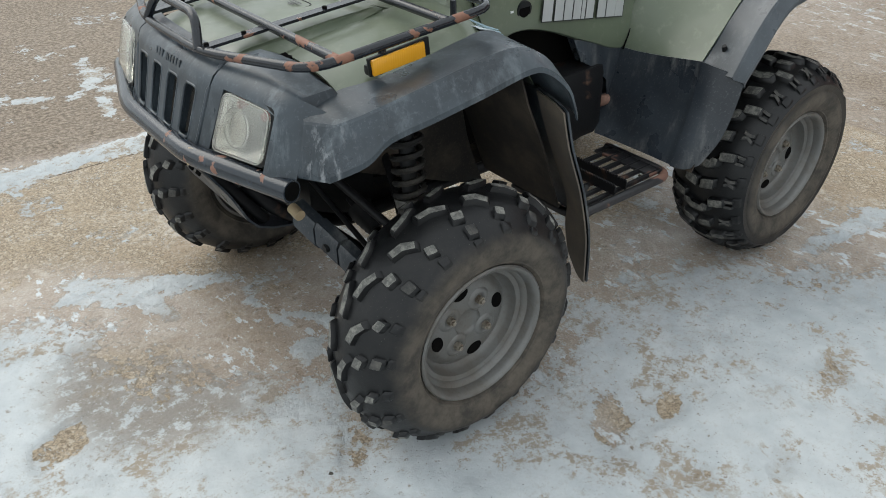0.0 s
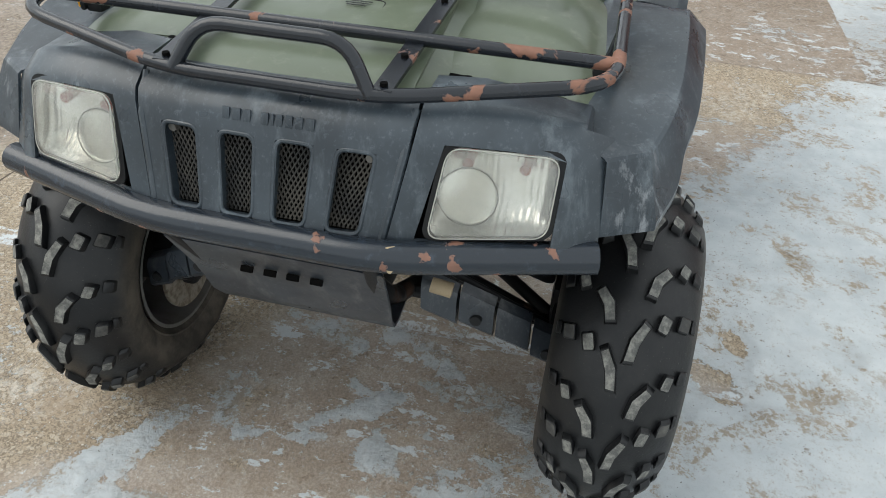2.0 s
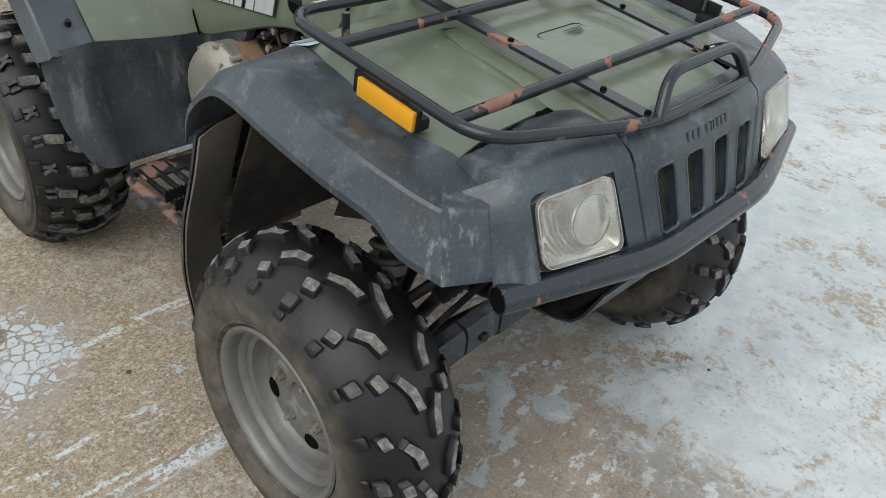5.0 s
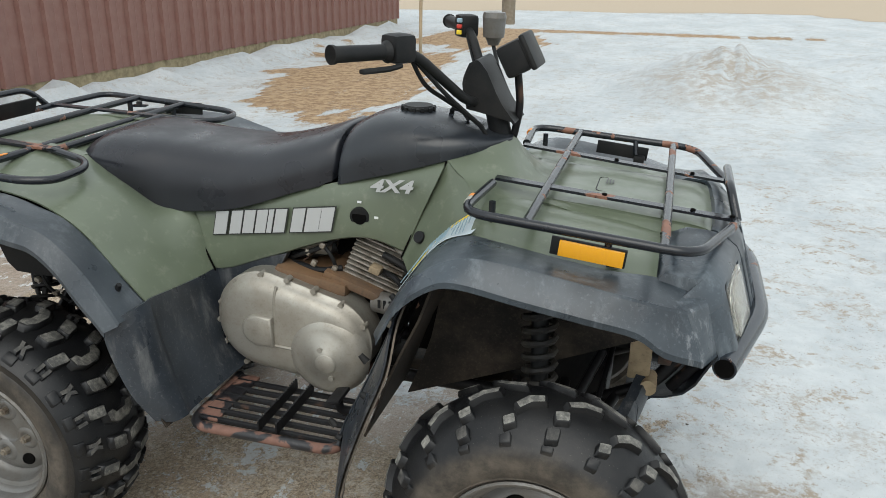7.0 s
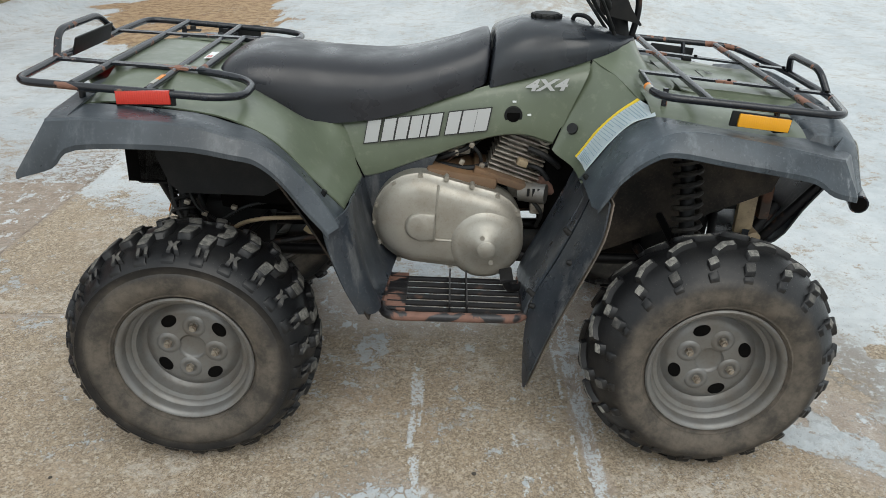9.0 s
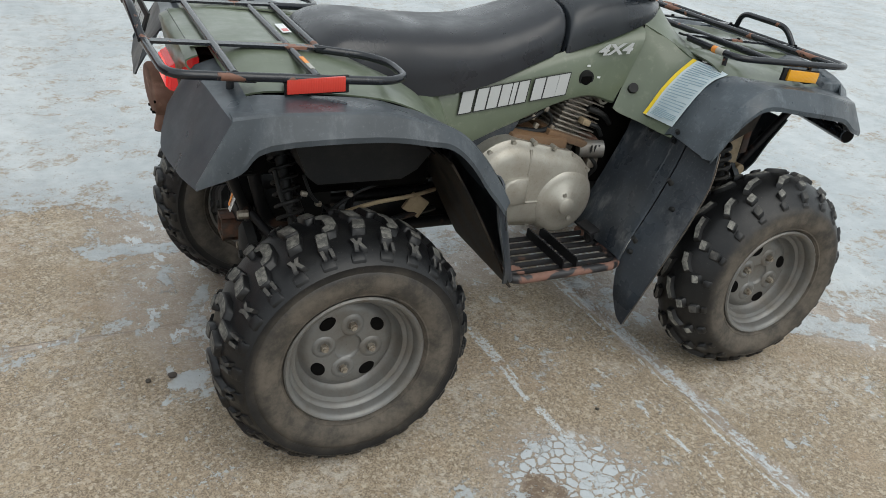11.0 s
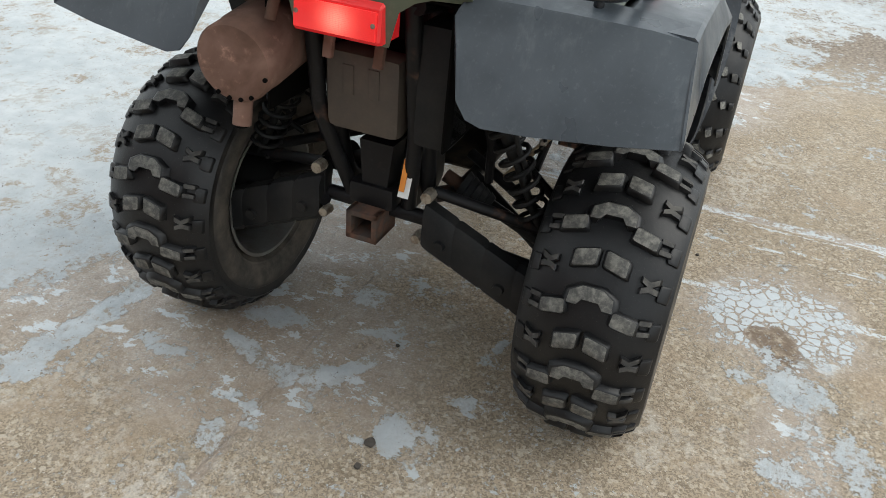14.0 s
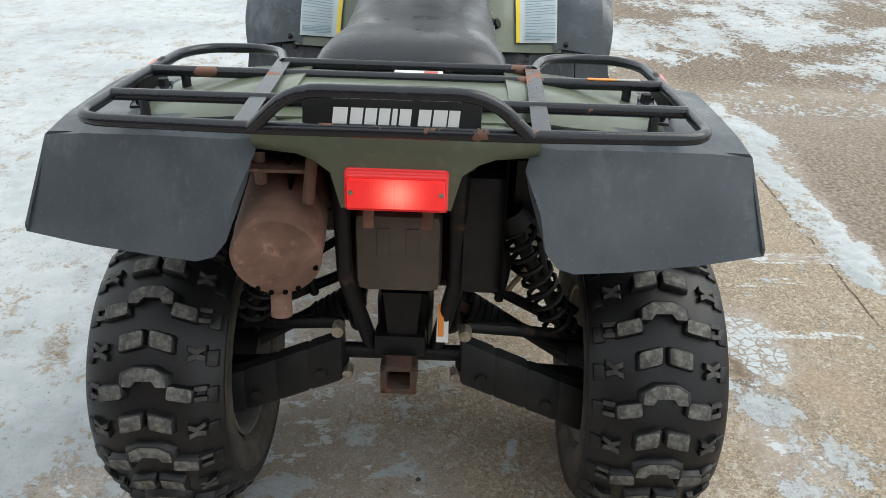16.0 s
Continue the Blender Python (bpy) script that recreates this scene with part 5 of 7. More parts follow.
rear_rack = new("rear_rack")
rear_rack.parent = bike
tagged(rear_rack, "black tubular steel rear rack with rusty bars")
half = [(-0.66, 0.222, 0.945), (-0.545, 0.25, 0.936), (-0.505, 0.30, 0.932), (-0.505, 0.40, 0.930), (-0.56, 0.438, 0.933), (-0.80, 0.442, 0.945), (-1.02, 0.44, 0.955), (-1.032, 0.2, 0.955)]
rack_bar("outer_tube", half + [(x, -y, z) for x, y, z in reversed(half)], rear_rack, bend=0.05)
for s in (1, -1):
    flat_bar("inner_bar", (-1.03, s * 0.205, 0.958), (-0.64, s * 0.222, 0.947), rear_rack)
    rack_bar("foot", [(-0.72, s * 0.38, 0.942), (-0.72, s * 0.38, 0.91)], rear_rack, 0.008)
    rack_bar("foot", [(-0.89, s * 0.39, 0.951), (-0.89, s * 0.39, 0.908)], rear_rack, 0.008)
    bm = bmesh.new()
    box(bm, (-0.725, s * 0.447, 0.93), (0.125, 0.008, 0.032), (0, -2, 0), 0.002)
    part("reflector", bm, M_RED, rear_rack, "red side reflector")
    bm = bmesh.new()
    box(bm, (-0.722, s * 0.440, 0.928), (0.138, 0.008, 0.038), (0, -2, 0), 0.002)
    part("reflector_back", bm, M_BLACK, rear_rack)
rack_bar("cross_tube", [(-0.89, -0.437, 0.951), (-0.89, 0.437, 0.951)], rear_rack)
rack_bar("cross_tube", [(-0.72, -0.437, 0.942), (-0.72, 0.437, 0.942)], rear_rack)
rack_bar("cross_tube", [(-0.655, -0.22, 0.945), (-0.655, 0.22, 0.945)], rear_rack)
rack_bar("handle_loop", [(-1.035, -0.19, 0.955), (-1.05, -0.13, 1.015), (-1.05, 0.13, 1.015), (-1.035, 0.19, 0.955)], rear_rack, bend=0.04)

# bumper -----------------------------------------------------------------
bm = bmesh.new()
tube(bm, [(0.975, -0.442, 0.735), (1.056, -0.170, 0.733), (1.056, 0.170, 0.733), (0.975, 0.442, 0.735)], 0.0225, 0.06, 18)
bumper = part("bumper", bm, M_BUMPER, bike, "thick black tube bumper with chipped rusty paint")
for s in (1, -1):
    d = Vector((-0.32, s, 0)).normalized()
    e = Vector((0.975, s * 0.442, 0.735))
    # near-black disc paints the dark bore of the open tube
    bm = bmesh.new()
    rod(bm, e - d * 0.004, e + d * 0.0015, 0.0185, 0.0185, 20)
    part("tube_bore", bm, M_HOLESHADE, bumper, "dark open tube end")
scrap = bmesh.new()
skin(scrap, [[(1.063, 0.17, 0.748), (1.059, 0.18, 0.755), (1.051, 0.195, 0.754)], [(1.070, 0.175, 0.738), (1.069, 0.185, 0.739), (1.062, 0.198, 0.743)], [(1.071, 0.183, 0.725), (1.071, 0.187, 0.721), (1.068, 0.192, 0.726)]], 2, 2, 0.002)
part("torn_scrap", scrap, M_TAN, bumper, "torn pale scrap stuck to the tube")

# chassis ----------------------------------------------------------------
def bar(name, pts, r, mat=None, label="", bend=0.03, parent=None, seg=10):
    bm = bmesh.new()
    tube(bm, pts, r, bend, seg)
    return part(name, bm, mat or M_FRAME, parent or bike, label)


def block(name, center, size, mat, turn=(0, 0, 0), bevel=0.006, label="", parent=None):
    bm = bmesh.new()
    box(bm, center, size, turn, bevel)
    return part(name, bm, mat, parent or bike, label)


for s in (1, -1):
    bar("frame_rail", [(0.93, s * 0.10, 0.60), (0.86, s * 0.12, 0.50), (0.70, s * 0.13, 0.42), (-0.60, s * 0.11, 0.40), (-0.74, s * 0.09, 0.44), (-0.78, s * 0.10, 0.60), (-0.80, s * 0.105, 0.84)], 0.017, None, "black steel frame tube", 0.05)
    bar("upper_rail", [(0.90, s * 0.15, 0.72), (0.55, s * 0.13, 0.80), (0.30, s * 0.12, 0.90), (0.0, s * 0.11, 0.82), (-0.55, s * 0.12, 0.82), (-0.90, s * 0.11, 0.86)], 0.015, None, "", 0.05)
    bar("front_stay", [(1.04, s * 0.15, 0.71), (0.90, s * 0.12, 0.50)], 0.014)
block("gearbox", (0.66, 0, 0.47), (0.20, 0.16, 0.15), M_BLACK, bevel=0.03)
block("differential", (-0.64, 0, 0.45), (0.20, 0.11, 0.15), M_BLACK, bevel=0.03)
block("crankcase", (-0.01, 0.02, 0.53), (0.34, 0.34, 0.22), M_FRAME, bevel=0.03)
# added near-black blocks fill see-through gaps round the engine with painted shade
block("engine_shade_block", (-0.02, 0.03, 0.67), (0.56, 0.14, 0.30), M_HOLESHADE, bevel=0.03)
block("front_shade_block", (0.40, 0, 0.66), (0.30, 0.26, 0.34), M_HOLESHADE, bevel=0.03)
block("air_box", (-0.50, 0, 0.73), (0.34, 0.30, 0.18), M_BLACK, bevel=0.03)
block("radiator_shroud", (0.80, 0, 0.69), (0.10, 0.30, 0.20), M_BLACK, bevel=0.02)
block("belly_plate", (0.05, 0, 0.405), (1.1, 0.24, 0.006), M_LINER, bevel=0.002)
# added near-black block, painted shade for the gap below the rear fenders
block("swing_housing", (-0.47, 0, 0.62), (0.42, 0.20, 0.22), M_HOLESHADE, bevel=0.03)
for s in (1, -1):
    # near-black backing paints the depth of the nose seams dark
    block("seam_backing", (0.985, s * 0.208, 0.81), (0.012, 0.04, 0.17), M_HOLESHADE, (0, -18, 0), 0.002)
    block("seam_backing", (0.90, s * 0.208, 0.893), (0.14, 0.05, 0.010), M_HOLESHADE, (0, 4, 0), 0.002)
bar("drive_shaft", [(0.55, 0.02, 0.46), (-0.58, 0.02, 0.44)], 0.018)
bm = bmesh.new()
rows = [[(1.035, y, 0.685), (0.985, y * 0.95, 0.60), (0.93, y * 0.9, 0.50), (0.80, y * 0.8, 0.455)] for y in (-0.165, -0.08, 0.0, 0.08, 0.165)]
skin(bm, rows, 2, 3, 0.005)
# slots are near-black bars, their shaded depth put into the colour
for y in (-0.055, -0.018, 0.018, 0.055):
    box(bm, (1.0085, y, 0.630), (0.010, 0.020, 0.005), (0, 55, 0), 0.002, 1)
part("skid_plate", bm, [M_PANEL, M_HOLESHADE], bike, "scuffed black plastic skid plate under the bumper")

# suspension -------------------------------------------------------------
def spring(bm, a, b, r, wire, turns, seg=10):
    a, b = Vector(a), Vector(b)
    d = (b - a).normalized()
    u = d.orthogonal().normalized()
    v = d.cross(u)
    n = turns * seg
    tube(bm, [a + (b - a) * (k / n) + (u * math.cos(k * math.tau / seg) + v * math.sin(k * math.tau / seg)) * r for k in range(n + 1)], wire, 0, 6)


for s in (1, -1):
    # front: two arms, a ribbed guard, a spring leg and a driven shaft
    bar("front_arm", [(0.78, s * 0.13, 0.46), (0.66, s * 0.40, 0.345), (0.54, s * 0.13, 0.46)], 0.013, None, "black steel suspension arm")
    bar("upper_arm", [(0.74, s * 0.15, 0.58), (0.655, s * 0.38, 0.44), (0.58, s * 0.15, 0.58)], 0.011)
    bar("front_axle", [(0.655, s * 0.10, 0.46), (0.652, s * 0.42, 0.315)], 0.014)
    bar("tie_rod", [(0.76, s * 0.06, 0.56), (0.72, s * 0.40, 0.38)], 0.007)
    guard = new("arm_guard")
    guard.parent = bike
    tagged(guard, "ribbed black plastic arm guard")
    for k in range(4):
        u0, u1 = k / 4, (k + 1) / 4 - 0.02
        bm = bmesh.new()
        a, b = Vector((0.835, s * 0.17, 0.505)), Vector((0.755, s * 0.42, 0.355))
        p, q = a.lerp(b, u0), a.lerp(b, u1)
        sag = 0.014 * math.sin(math.pi * (u0 + u1) / 2)
        ring = [(-0.014, 0.036), (0.010, 0.033), (0.018, 0.020), (0.018, -0.024), (0.008, -0.036), (-0.014, -0.036)]
        rings(bm, [[c + Vector((dx, 0, dz + sag)) for dx, dz in ring] for c in (p, q)])
        part("guard_rib", bm, M_PANEL, guard)
        if k in (1, 3):
            bm = bmesh.new()
            c = p.lerp(q, 0.5) + Vector((0.014, 0, sag - 0.006))
            rod(bm, c, c + Vector((0.010, 0, 0)), 0.011, 0.010, 12)
            part("guard_bolt", bm, M_BLACK, guard)
    bm = bmesh.new()
    top, foot = Vector((0.600, s * 0.27, 0.80)), Vector((0.625, s * 0.325, 0.505))
    rod(bm, top, foot, 0.018, 0.020, 14)
    part("front_shock", bm, M_BLACK, bike, "dusty black spring shock absorber")
    bm = bmesh.new()
    spring(bm, top, foot.lerp(top, 0.12), 0.034, 0.0075, 9)
    part("front_spring", bm, M_SPRING, bike, "dusty black coil spring")
    bm = bmesh.new()
    rod(bm, foot.lerp(top, 0.13), foot.lerp(top, 0.05), 0.04, 0.036, 18)
    part("spring_seat", bm, M_RIM, bike, "grey notched spring seat")
    # knuckle and brake
    block("knuckle", (0.65, s * 0.395, 0.36), (0.07, 0.04, 0.17), M_FRAME, bevel=0.012)
    bm = bmesh.new()
    rod(bm, (0.65, s * 0.405, 0.305), (0.65, s * 0.412, 0.305), 0.095, None, 32)
    part("brake_disc", bm, M_NUT, bike, "dull steel brake disc")
    block("brake_caliper", (0.70, s * 0.405, 0.385), (0.05, 0.05, 0.07), M_FRAME, (0, 30, 0), 0.012)
    # rear: arms, guard, shock
    bar("rear_arm", [(-0.80, s * 0.11, 0.405), (-0.69, s * 0.40, 0.31), (-0.52, s * 0.11, 0.405)], 0.014)
    bar("rear_upper_arm", [(-0.785, s * 0.12, 0.482), (-0.69, s * 0.38, 0.405), (-0.58, s * 0.12, 0.482)], 0.012)
    bar("rear_axle", [(-0.645, s * 0.09, 0.45), (-0.645, s * 0.42, 0.315)], 0.015)
    guard = new("arm_guard")
    guard.parent = bike
    tagged(guard, "ribbed black plastic arm guard")
    for k in range(4):
        u0, u1 = k / 4, (k + 1) / 4 + 0.004
        bm = bmesh.new()
        a, b = Vector((-0.80, s * 0.115, 0.415)), Vector((-0.79, s * 0.375, 0.295))
        p, q = a.lerp(b, u0), a.lerp(b, u1)
        ring = [(0.014, 0.052), (-0.010, 0.048), (-0.020, 0.030), (-0.020, -0.040), (-0.008, -0.052), (0.014, -0.052)]
        rings(bm, [[c + Vector((dx * g, 0, dz * g)) for dx, dz in ring] for c, g in ((p, 0.93), (p.lerp(q, 0.08), 1.0), (p.lerp(q, 0.9), 1.0), (q, 0.93))])
        part("guard_rib", bm, M_BLACK, guard)
        if k in (0, 2):
            bm = bmesh.new()
            c = p.lerp(q, 0.6) + Vector((-0.018, 0, -0.012))
            rod(bm, c, c + Vector((-0.010, 0, 0)), 0.013, 0.011, 12)
            part("guard_bolt", bm, M_BLACK, guard)
    bm = bmesh.new()
    rod(bm, (-0.795, s * 0.120, 0.482), (-0.822, s * 0.120, 0.482), 0.013, 0.012, 8)
    part("pivot_bolt", bm, M_NUT, bike)
    bm = bmesh.new()
    rod(bm, (-0.795, s * 0.104, 0.385), (-0.822, s * 0.104, 0.385), 0.011, 0.010, 8)
    part("pivot_bolt", bm, M_NUT, bike)
    bm = bmesh.new()
    top, foot = Vector((-0.735, s * 0.190, 0.705)), Vector((-0.715, s * 0.325, 0.42))
    rod(bm, top.lerp(foot, 0.45), foot, 0.008, 0.008, 12)
    rod(bm, top, top.lerp(foot, 0.5), 0.016, 0.014, 14)
    rod(bm, top, top.lerp(foot, 0.10), 0.030, 0.036, 18)
    part("rear_shock", bm, M_BLACK, bike, "black spring shock absorber")
    bm = bmesh.new()
    spring(bm, top.lerp(foot, 0.10), foot.lerp(top, 0.06), 0.031, 0.0052, 9, 12)
    part("rear_spring", bm, M_BLACK, bike, "black coil spring")

# inner liners, footwell panels and flaps --------------------------------
for s in (1, -1):
    bm = bmesh.new()
    # liner behind the front wheel, from under the hood down to the footrest
    rows = [[(0.56, y, 0.885), (0.43, y, 0.845), (0.382, y, 0.74), (0.328, y, 0.62), (0.285, y, 0.50), (0.262, y, 0.44)] for y in (0.17, 0.28, 0.38, 0.45)]
    skin(bm, rows, 2, 3, 0.005, s)
    part("front_liner", bm, M_WELL, bike, "mud-caked dark inner fender")
    bm = bmesh.new()
    rows = [[(x, 0.17, z) for x, z in ((0.90, 0.86), (0.90, 0.74), (0.88, 0.66))], [(x, 0.165, z) for x, z in ((0.60, 0.885), (0.60, 0.70), (0.60, 0.53))], [(x, 0.17, z) for x, z in ((0.36, 0.76), (0.33, 0.56), (0.27, 0.39))]]
    skin(bm, rows, 3, 3, 0.005, s)
    part("inner_liner", bm, M_WELL, bike, "mud-caked dark inner panel")
    # footwell front: a broad sheet, creased, whose outer half runs forward to the fender leg and hangs down as a flap
    bm = bmesh.new()
    inner = [(0.346, 0.768), (0.310, 0.67), (0.258, 0.55), (0.212, 0.45), (0.196, 0.40)]
    rows = [[(x, y, z) for x, z in inner] for y in (0.205, 0.33, 0.425)]
    rows.append([(0.346, 0.440, 0.768), (0.312, 0.442, 0.67), (0.262, 0.442, 0.55), (0.216, 0.440, 0.45), (0.198, 0.434, 0.39)])
    skin(bm, rows, 2, 3, 0.006, s)
    part("footwell_front", bm, M_PANEL, bike, "scuffed black plastic footwell panel")
    bm = bmesh.new()
    rows = [[(0.346, 0.443, 0.768), (0.314, 0.446, 0.67), (0.265, 0.446, 0.55), (0.219, 0.442, 0.45), (0.205, 0.432, 0.36), (0.203, 0.446, 0.285)],
            [(0.352, 0.500, 0.760), (0.330, 0.505, 0.67), (0.284, 0.505, 0.55), (0.243, 0.500, 0.45), (0.222, 0.492, 0.36), (0.202, 0.480, 0.232)],
            [(0.358, 0.540, 0.748), (0.345, 0.552, 0.66), (0.304, 0.555, 0.55), (0.268, 0.547, 0.45), (0.240, 0.536, 0.36), (0.204, 0.510, 0.215)]]
    skin(bm, rows, 3, 3, 0.005, s)
    part("footwell_side", bm, M_PANEL, bike, "scuffed black plastic outer panel ending in a flap")
    bm = bmesh.new()
    skin(bm, [[(x + 0.009, y * 0.995, z) for x, y, z in row] for row in rows], 3, 3, 0.004, s)
    part("mud_flap", bm, M_FLAP, bike, "brown mud-stained flap hanging behind the front wheel")
    # pressed outlines on the panel
    bm = bmesh.new()
    ring = [(0.326, 0.26, 0.712), (0.325, 0.40, 0.710), (0.264, 0.40, 0.562), (0.264, 0.29, 0.562), (0.310, 0.26, 0.668)]
    tube(bm, [(x - 0.004, y * s, z) for x, y, z in ring], 0.0028, 0.02, 6, True)
    part("panel_bead", bm, M_PANEL, bike)
    # footwell rear
    bm = bmesh.new()
    rows = [[(-0.238, 0.06, 0.690), (-0.218, 0.095, 0.59), (-0.188, 0.15, 0.48), (-0.150, 0.19, 0.427)],
            [(-0.250, 0.185, 0.665), (-0.228, 0.19, 0.58), (-0.195, 0.20, 0.48), (-0.155, 0.215, 0.425)],
            [(-0.252, 0.30, 0.672), (-0.232, 0.30, 0.58), (-0.198, 0.30, 0.48), (-0.165, 0.30, 0.42)],
            [(-0.252, 0.43, 0.690), (-0.238, 0.43, 0.60), (-0.205, 0.43, 0.48), (-0.178, 0.43, 0.412)],
            [(-0.250, 0.455, 0.692), (-0.232, 0.455, 0.60), (-0.200, 0.455, 0.48), (-0.175, 0.455, 0.410)],
            [(-0.262, 0.50, 0.684), (-0.245, 0.505, 0.60), (-0.212, 0.50, 0.48), (-0.190, 0.49, 0.408)],
            [(-0.305, 0.55, 0.665), (-0.290, 0.552, 0.60), (-0.255, 0.545, 0.50), (-0.228, 0.51, 0.415)]]
    skin(bm, rows, 3, 4, 0.005, s)
    part("footwell_rear", bm, M_PANEL, bike, "scuffed black plastic rear footwell panel")
    bm = bmesh.new()
    rows = [[(-0.415, y, 0.76), (-0.355, y, 0.67), (-0.29, y, 0.56), (-0.235, y, 0.46), (-0.20, y, 0.40)] for y in (0.18, 0.30, 0.42, 0.505)]
    skin(bm, rows, 2, 3, 0.005, s)
    part("rear_liner", bm, M_LINER, bike, "mud-caked dark inner rear fender")
    # near-black sheet under the fender, the shade there put into its colour
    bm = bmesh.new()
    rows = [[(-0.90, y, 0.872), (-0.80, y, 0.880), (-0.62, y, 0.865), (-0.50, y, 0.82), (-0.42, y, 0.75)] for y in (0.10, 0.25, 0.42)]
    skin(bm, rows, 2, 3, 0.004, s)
    part("rear_liner", bm, M_HOLESHADE, bike, "near-black shade sheet under the rear fender")
    # added near-black panel fills the see-through gap inside the fender with shade
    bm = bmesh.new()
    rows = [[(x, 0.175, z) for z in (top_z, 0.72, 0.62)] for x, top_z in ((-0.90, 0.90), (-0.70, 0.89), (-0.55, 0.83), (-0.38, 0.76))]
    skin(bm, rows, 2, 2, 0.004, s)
    part("rear_shade_panel", bm, M_HOLESHADE, bike, "near-black shade panel inside the rear fender")
    for x, y, z in ((0.331, 0.30, 0.730), (0.332, 0.40, 0.733), (0.290, 0.50, 0.575), (0.214, 0.46, 0.43)):
        bm = bmesh.new()
        rod(bm, (x, s * y, z), (x - 0.012, s * y, z + 0.004), 0.008, 0.006, 10)
        part("panel_bolt", bm, M_BLACK, bike)
    for x, y, z in ((-0.325, 0.470, 0.722), (0.318, 0.412, 0.766), (0.274, 0.475, 0.65), (0.200, 0.475, 0.48)):
        bm = bmesh.new()
        rod(bm, (x + 0.008, s * y, z - 0.008), (x - 0.006 if x > 0 else x + 0.016, s * y, z + 0.006), 0.008, 0.006, 10)
        part("panel_bolt", bm, M_BLACK, bike)

# footrests --------------------------------------------------------------
for s in (1, -1):
    rest = new("footrest")
    rest.parent = bike
    tagged(rest, "rusty black steel footrest with open slats")
    bm = bmesh.new()
    tube(bm, [(-0.175, s * 0.22, 0.385), (-0.175, s * 0.458, 0.385), (0.20, s * 0.45, 0.385), (0.20, s * 0.22, 0.385)], 0.0125, 0.05, 12)
    part("rest_tube", bm, M_REST, rest)
    for y in (0.25, 0.285, 0.32, 0.355, 0.39, 0.425):
        bm = bmesh.new()
        tube(bm, [(-0.165, s * y, 0.388), (0.19, s * y, 0.388)], 0.0075, 0, 8)
        part("slat", bm, M_FRAME, rest)
    bm = bmesh.new()
    box(bm, (-0.145, s * 0.33, 0.390), (0.06, 0.21, 0.008), (0, 0, 0), 0.003)
    part("rest_plate", bm, M_REST, rest)
    for x in (0.0, 0.045):
        bm = bmesh.new()
        box(bm, (x, s * 0.345, 0.405), (0.004, 0.20, 0.026))
        for k in range(20):
            box(bm, (x, s * (0.25 + k * 0.01), 0.420), (0.004, 0.005, 0.008), (45, 0, 0))
        part("grip_bar", bm, M_FRAME, rest)
bar("brake_pedal", [(0.22, -0.23, 0.43), (0.20, -0.30, 0.40), (0.155, -0.33, 0.41), (0.15, -0.33, 0.445)], 0.011, None, "black steel foot brake pedal", 0.03)
block("pedal_pad", (0.15, -0.33, 0.450), (0.035, 0.07, 0.01), M_FRAME, (0, -15, 0), 0.003)

# engine -----------------------------------------------------------------
engine = new("engine")
engine.parent = bike
tagged(engine, "bare metal engine with a large cast side cover")


def cover_outline(grow):
    """The side cover: two rounded ends, the front one lower."""
    pts = []
    for k in range(48):
        a = k * math.tau / 48
        x, z = math.cos(a), math.sin(a)
        r1 = Vector((-0.088, 0.562)) + Vector((x, z)) * (0.126 + grow)
        r2 = Vector((0.078, 0.533)) + Vector((x, z)) * (0.113 + grow)
        d = Vector((x, z))
        pts.append(tuple(r1 if r1.dot(d) > r2.dot(d) else r2))
    return pts


bm = bmesh.new()
loops = []
for grow, y in ((0.004, -0.15), (0.004, -0.215), (0.006, -0.217), (0.006, -0.226), (0.0, -0.229), (-0.006, -0.243), (-0.018, -0.256), (-0.036, -0.262), (-0.07, -0.264)):
    loops.append([(x, y, z) for x, z in cover_outline(grow)])
rings(bm, loops)
part("side_cover", bm, M_ENGINE, engine, "large dull cast-metal drive cover", 50)
bm = bmesh.new()
spun(bm, [(0.108, 0.0), (0.104, -0.012), (0.092, -0.024), (0.075, -0.030), (0.056, -0.033), (0.052, -0.037), (0.028, -0.038), (0.026, -0.041), (0.0005, -0.042)], (0.090, -0.240, 0.508), 40)
part("clutch_dome", bm, M_ENGINE, engine, "", 60)
bm = bmesh.new()
arc = [(-0.088 + 0.040 * math.cos(radians(a)), 0.556 + 0.040 * math.sin(radians(a))) for a in range(90, 271, 15)]
slab(bm, [(-0.045, 0.596)] + arc + [(-0.045, 0.516)], -0.258, -0.279, 0.009)
part("cover_boss", bm, M_ENGINE, engine, "", 60)
for pts in ([(-0.045, -0.2625, 0.600), (-0.043, -0.260, 0.645), (-0.040, -0.252, 0.672)], [(-0.050, -0.2635, 0.517), (0.0, -0.2635, 0.515)]):
    bm = bmesh.new()
    tube(bm, pts, 0.004, 0.01, 8)
    part("cast_rib", bm, M_ENGINE, engine)
bm = bmesh.new()
spun(bm, [(0.028, 0.0), (0.027, -0.006), (0.024, -0.009), (0.0005, -0.010)], (0.096, -0.274, 0.498), 28)
part("inspection_cap", bm, M_ENGINE, engine, "", 60)
for k, (x, z) in enumerate(((-0.16, 0.662), (-0.09, 0.688), (-0.02, 0.684), (0.05, 0.665), (0.12, 0.638), (0.178, 0.59), (-0.205, 0.60), (-0.212, 0.55), (-0.20, 0.49), (-0.145, 0.44), (0.0, 0.428), (0.07, 0.422), (0.083, 0.534), (0.110, 0.461))):
    bm = bmesh.new()
    y = -0.226 if k < 12 else -0.270
    rod(bm, (x, y + 0.012, z), (x, y - 0.012, z), 0.0075, 0.007, 10)
    part("cover_bolt", bm, M_ENGINE, engine)
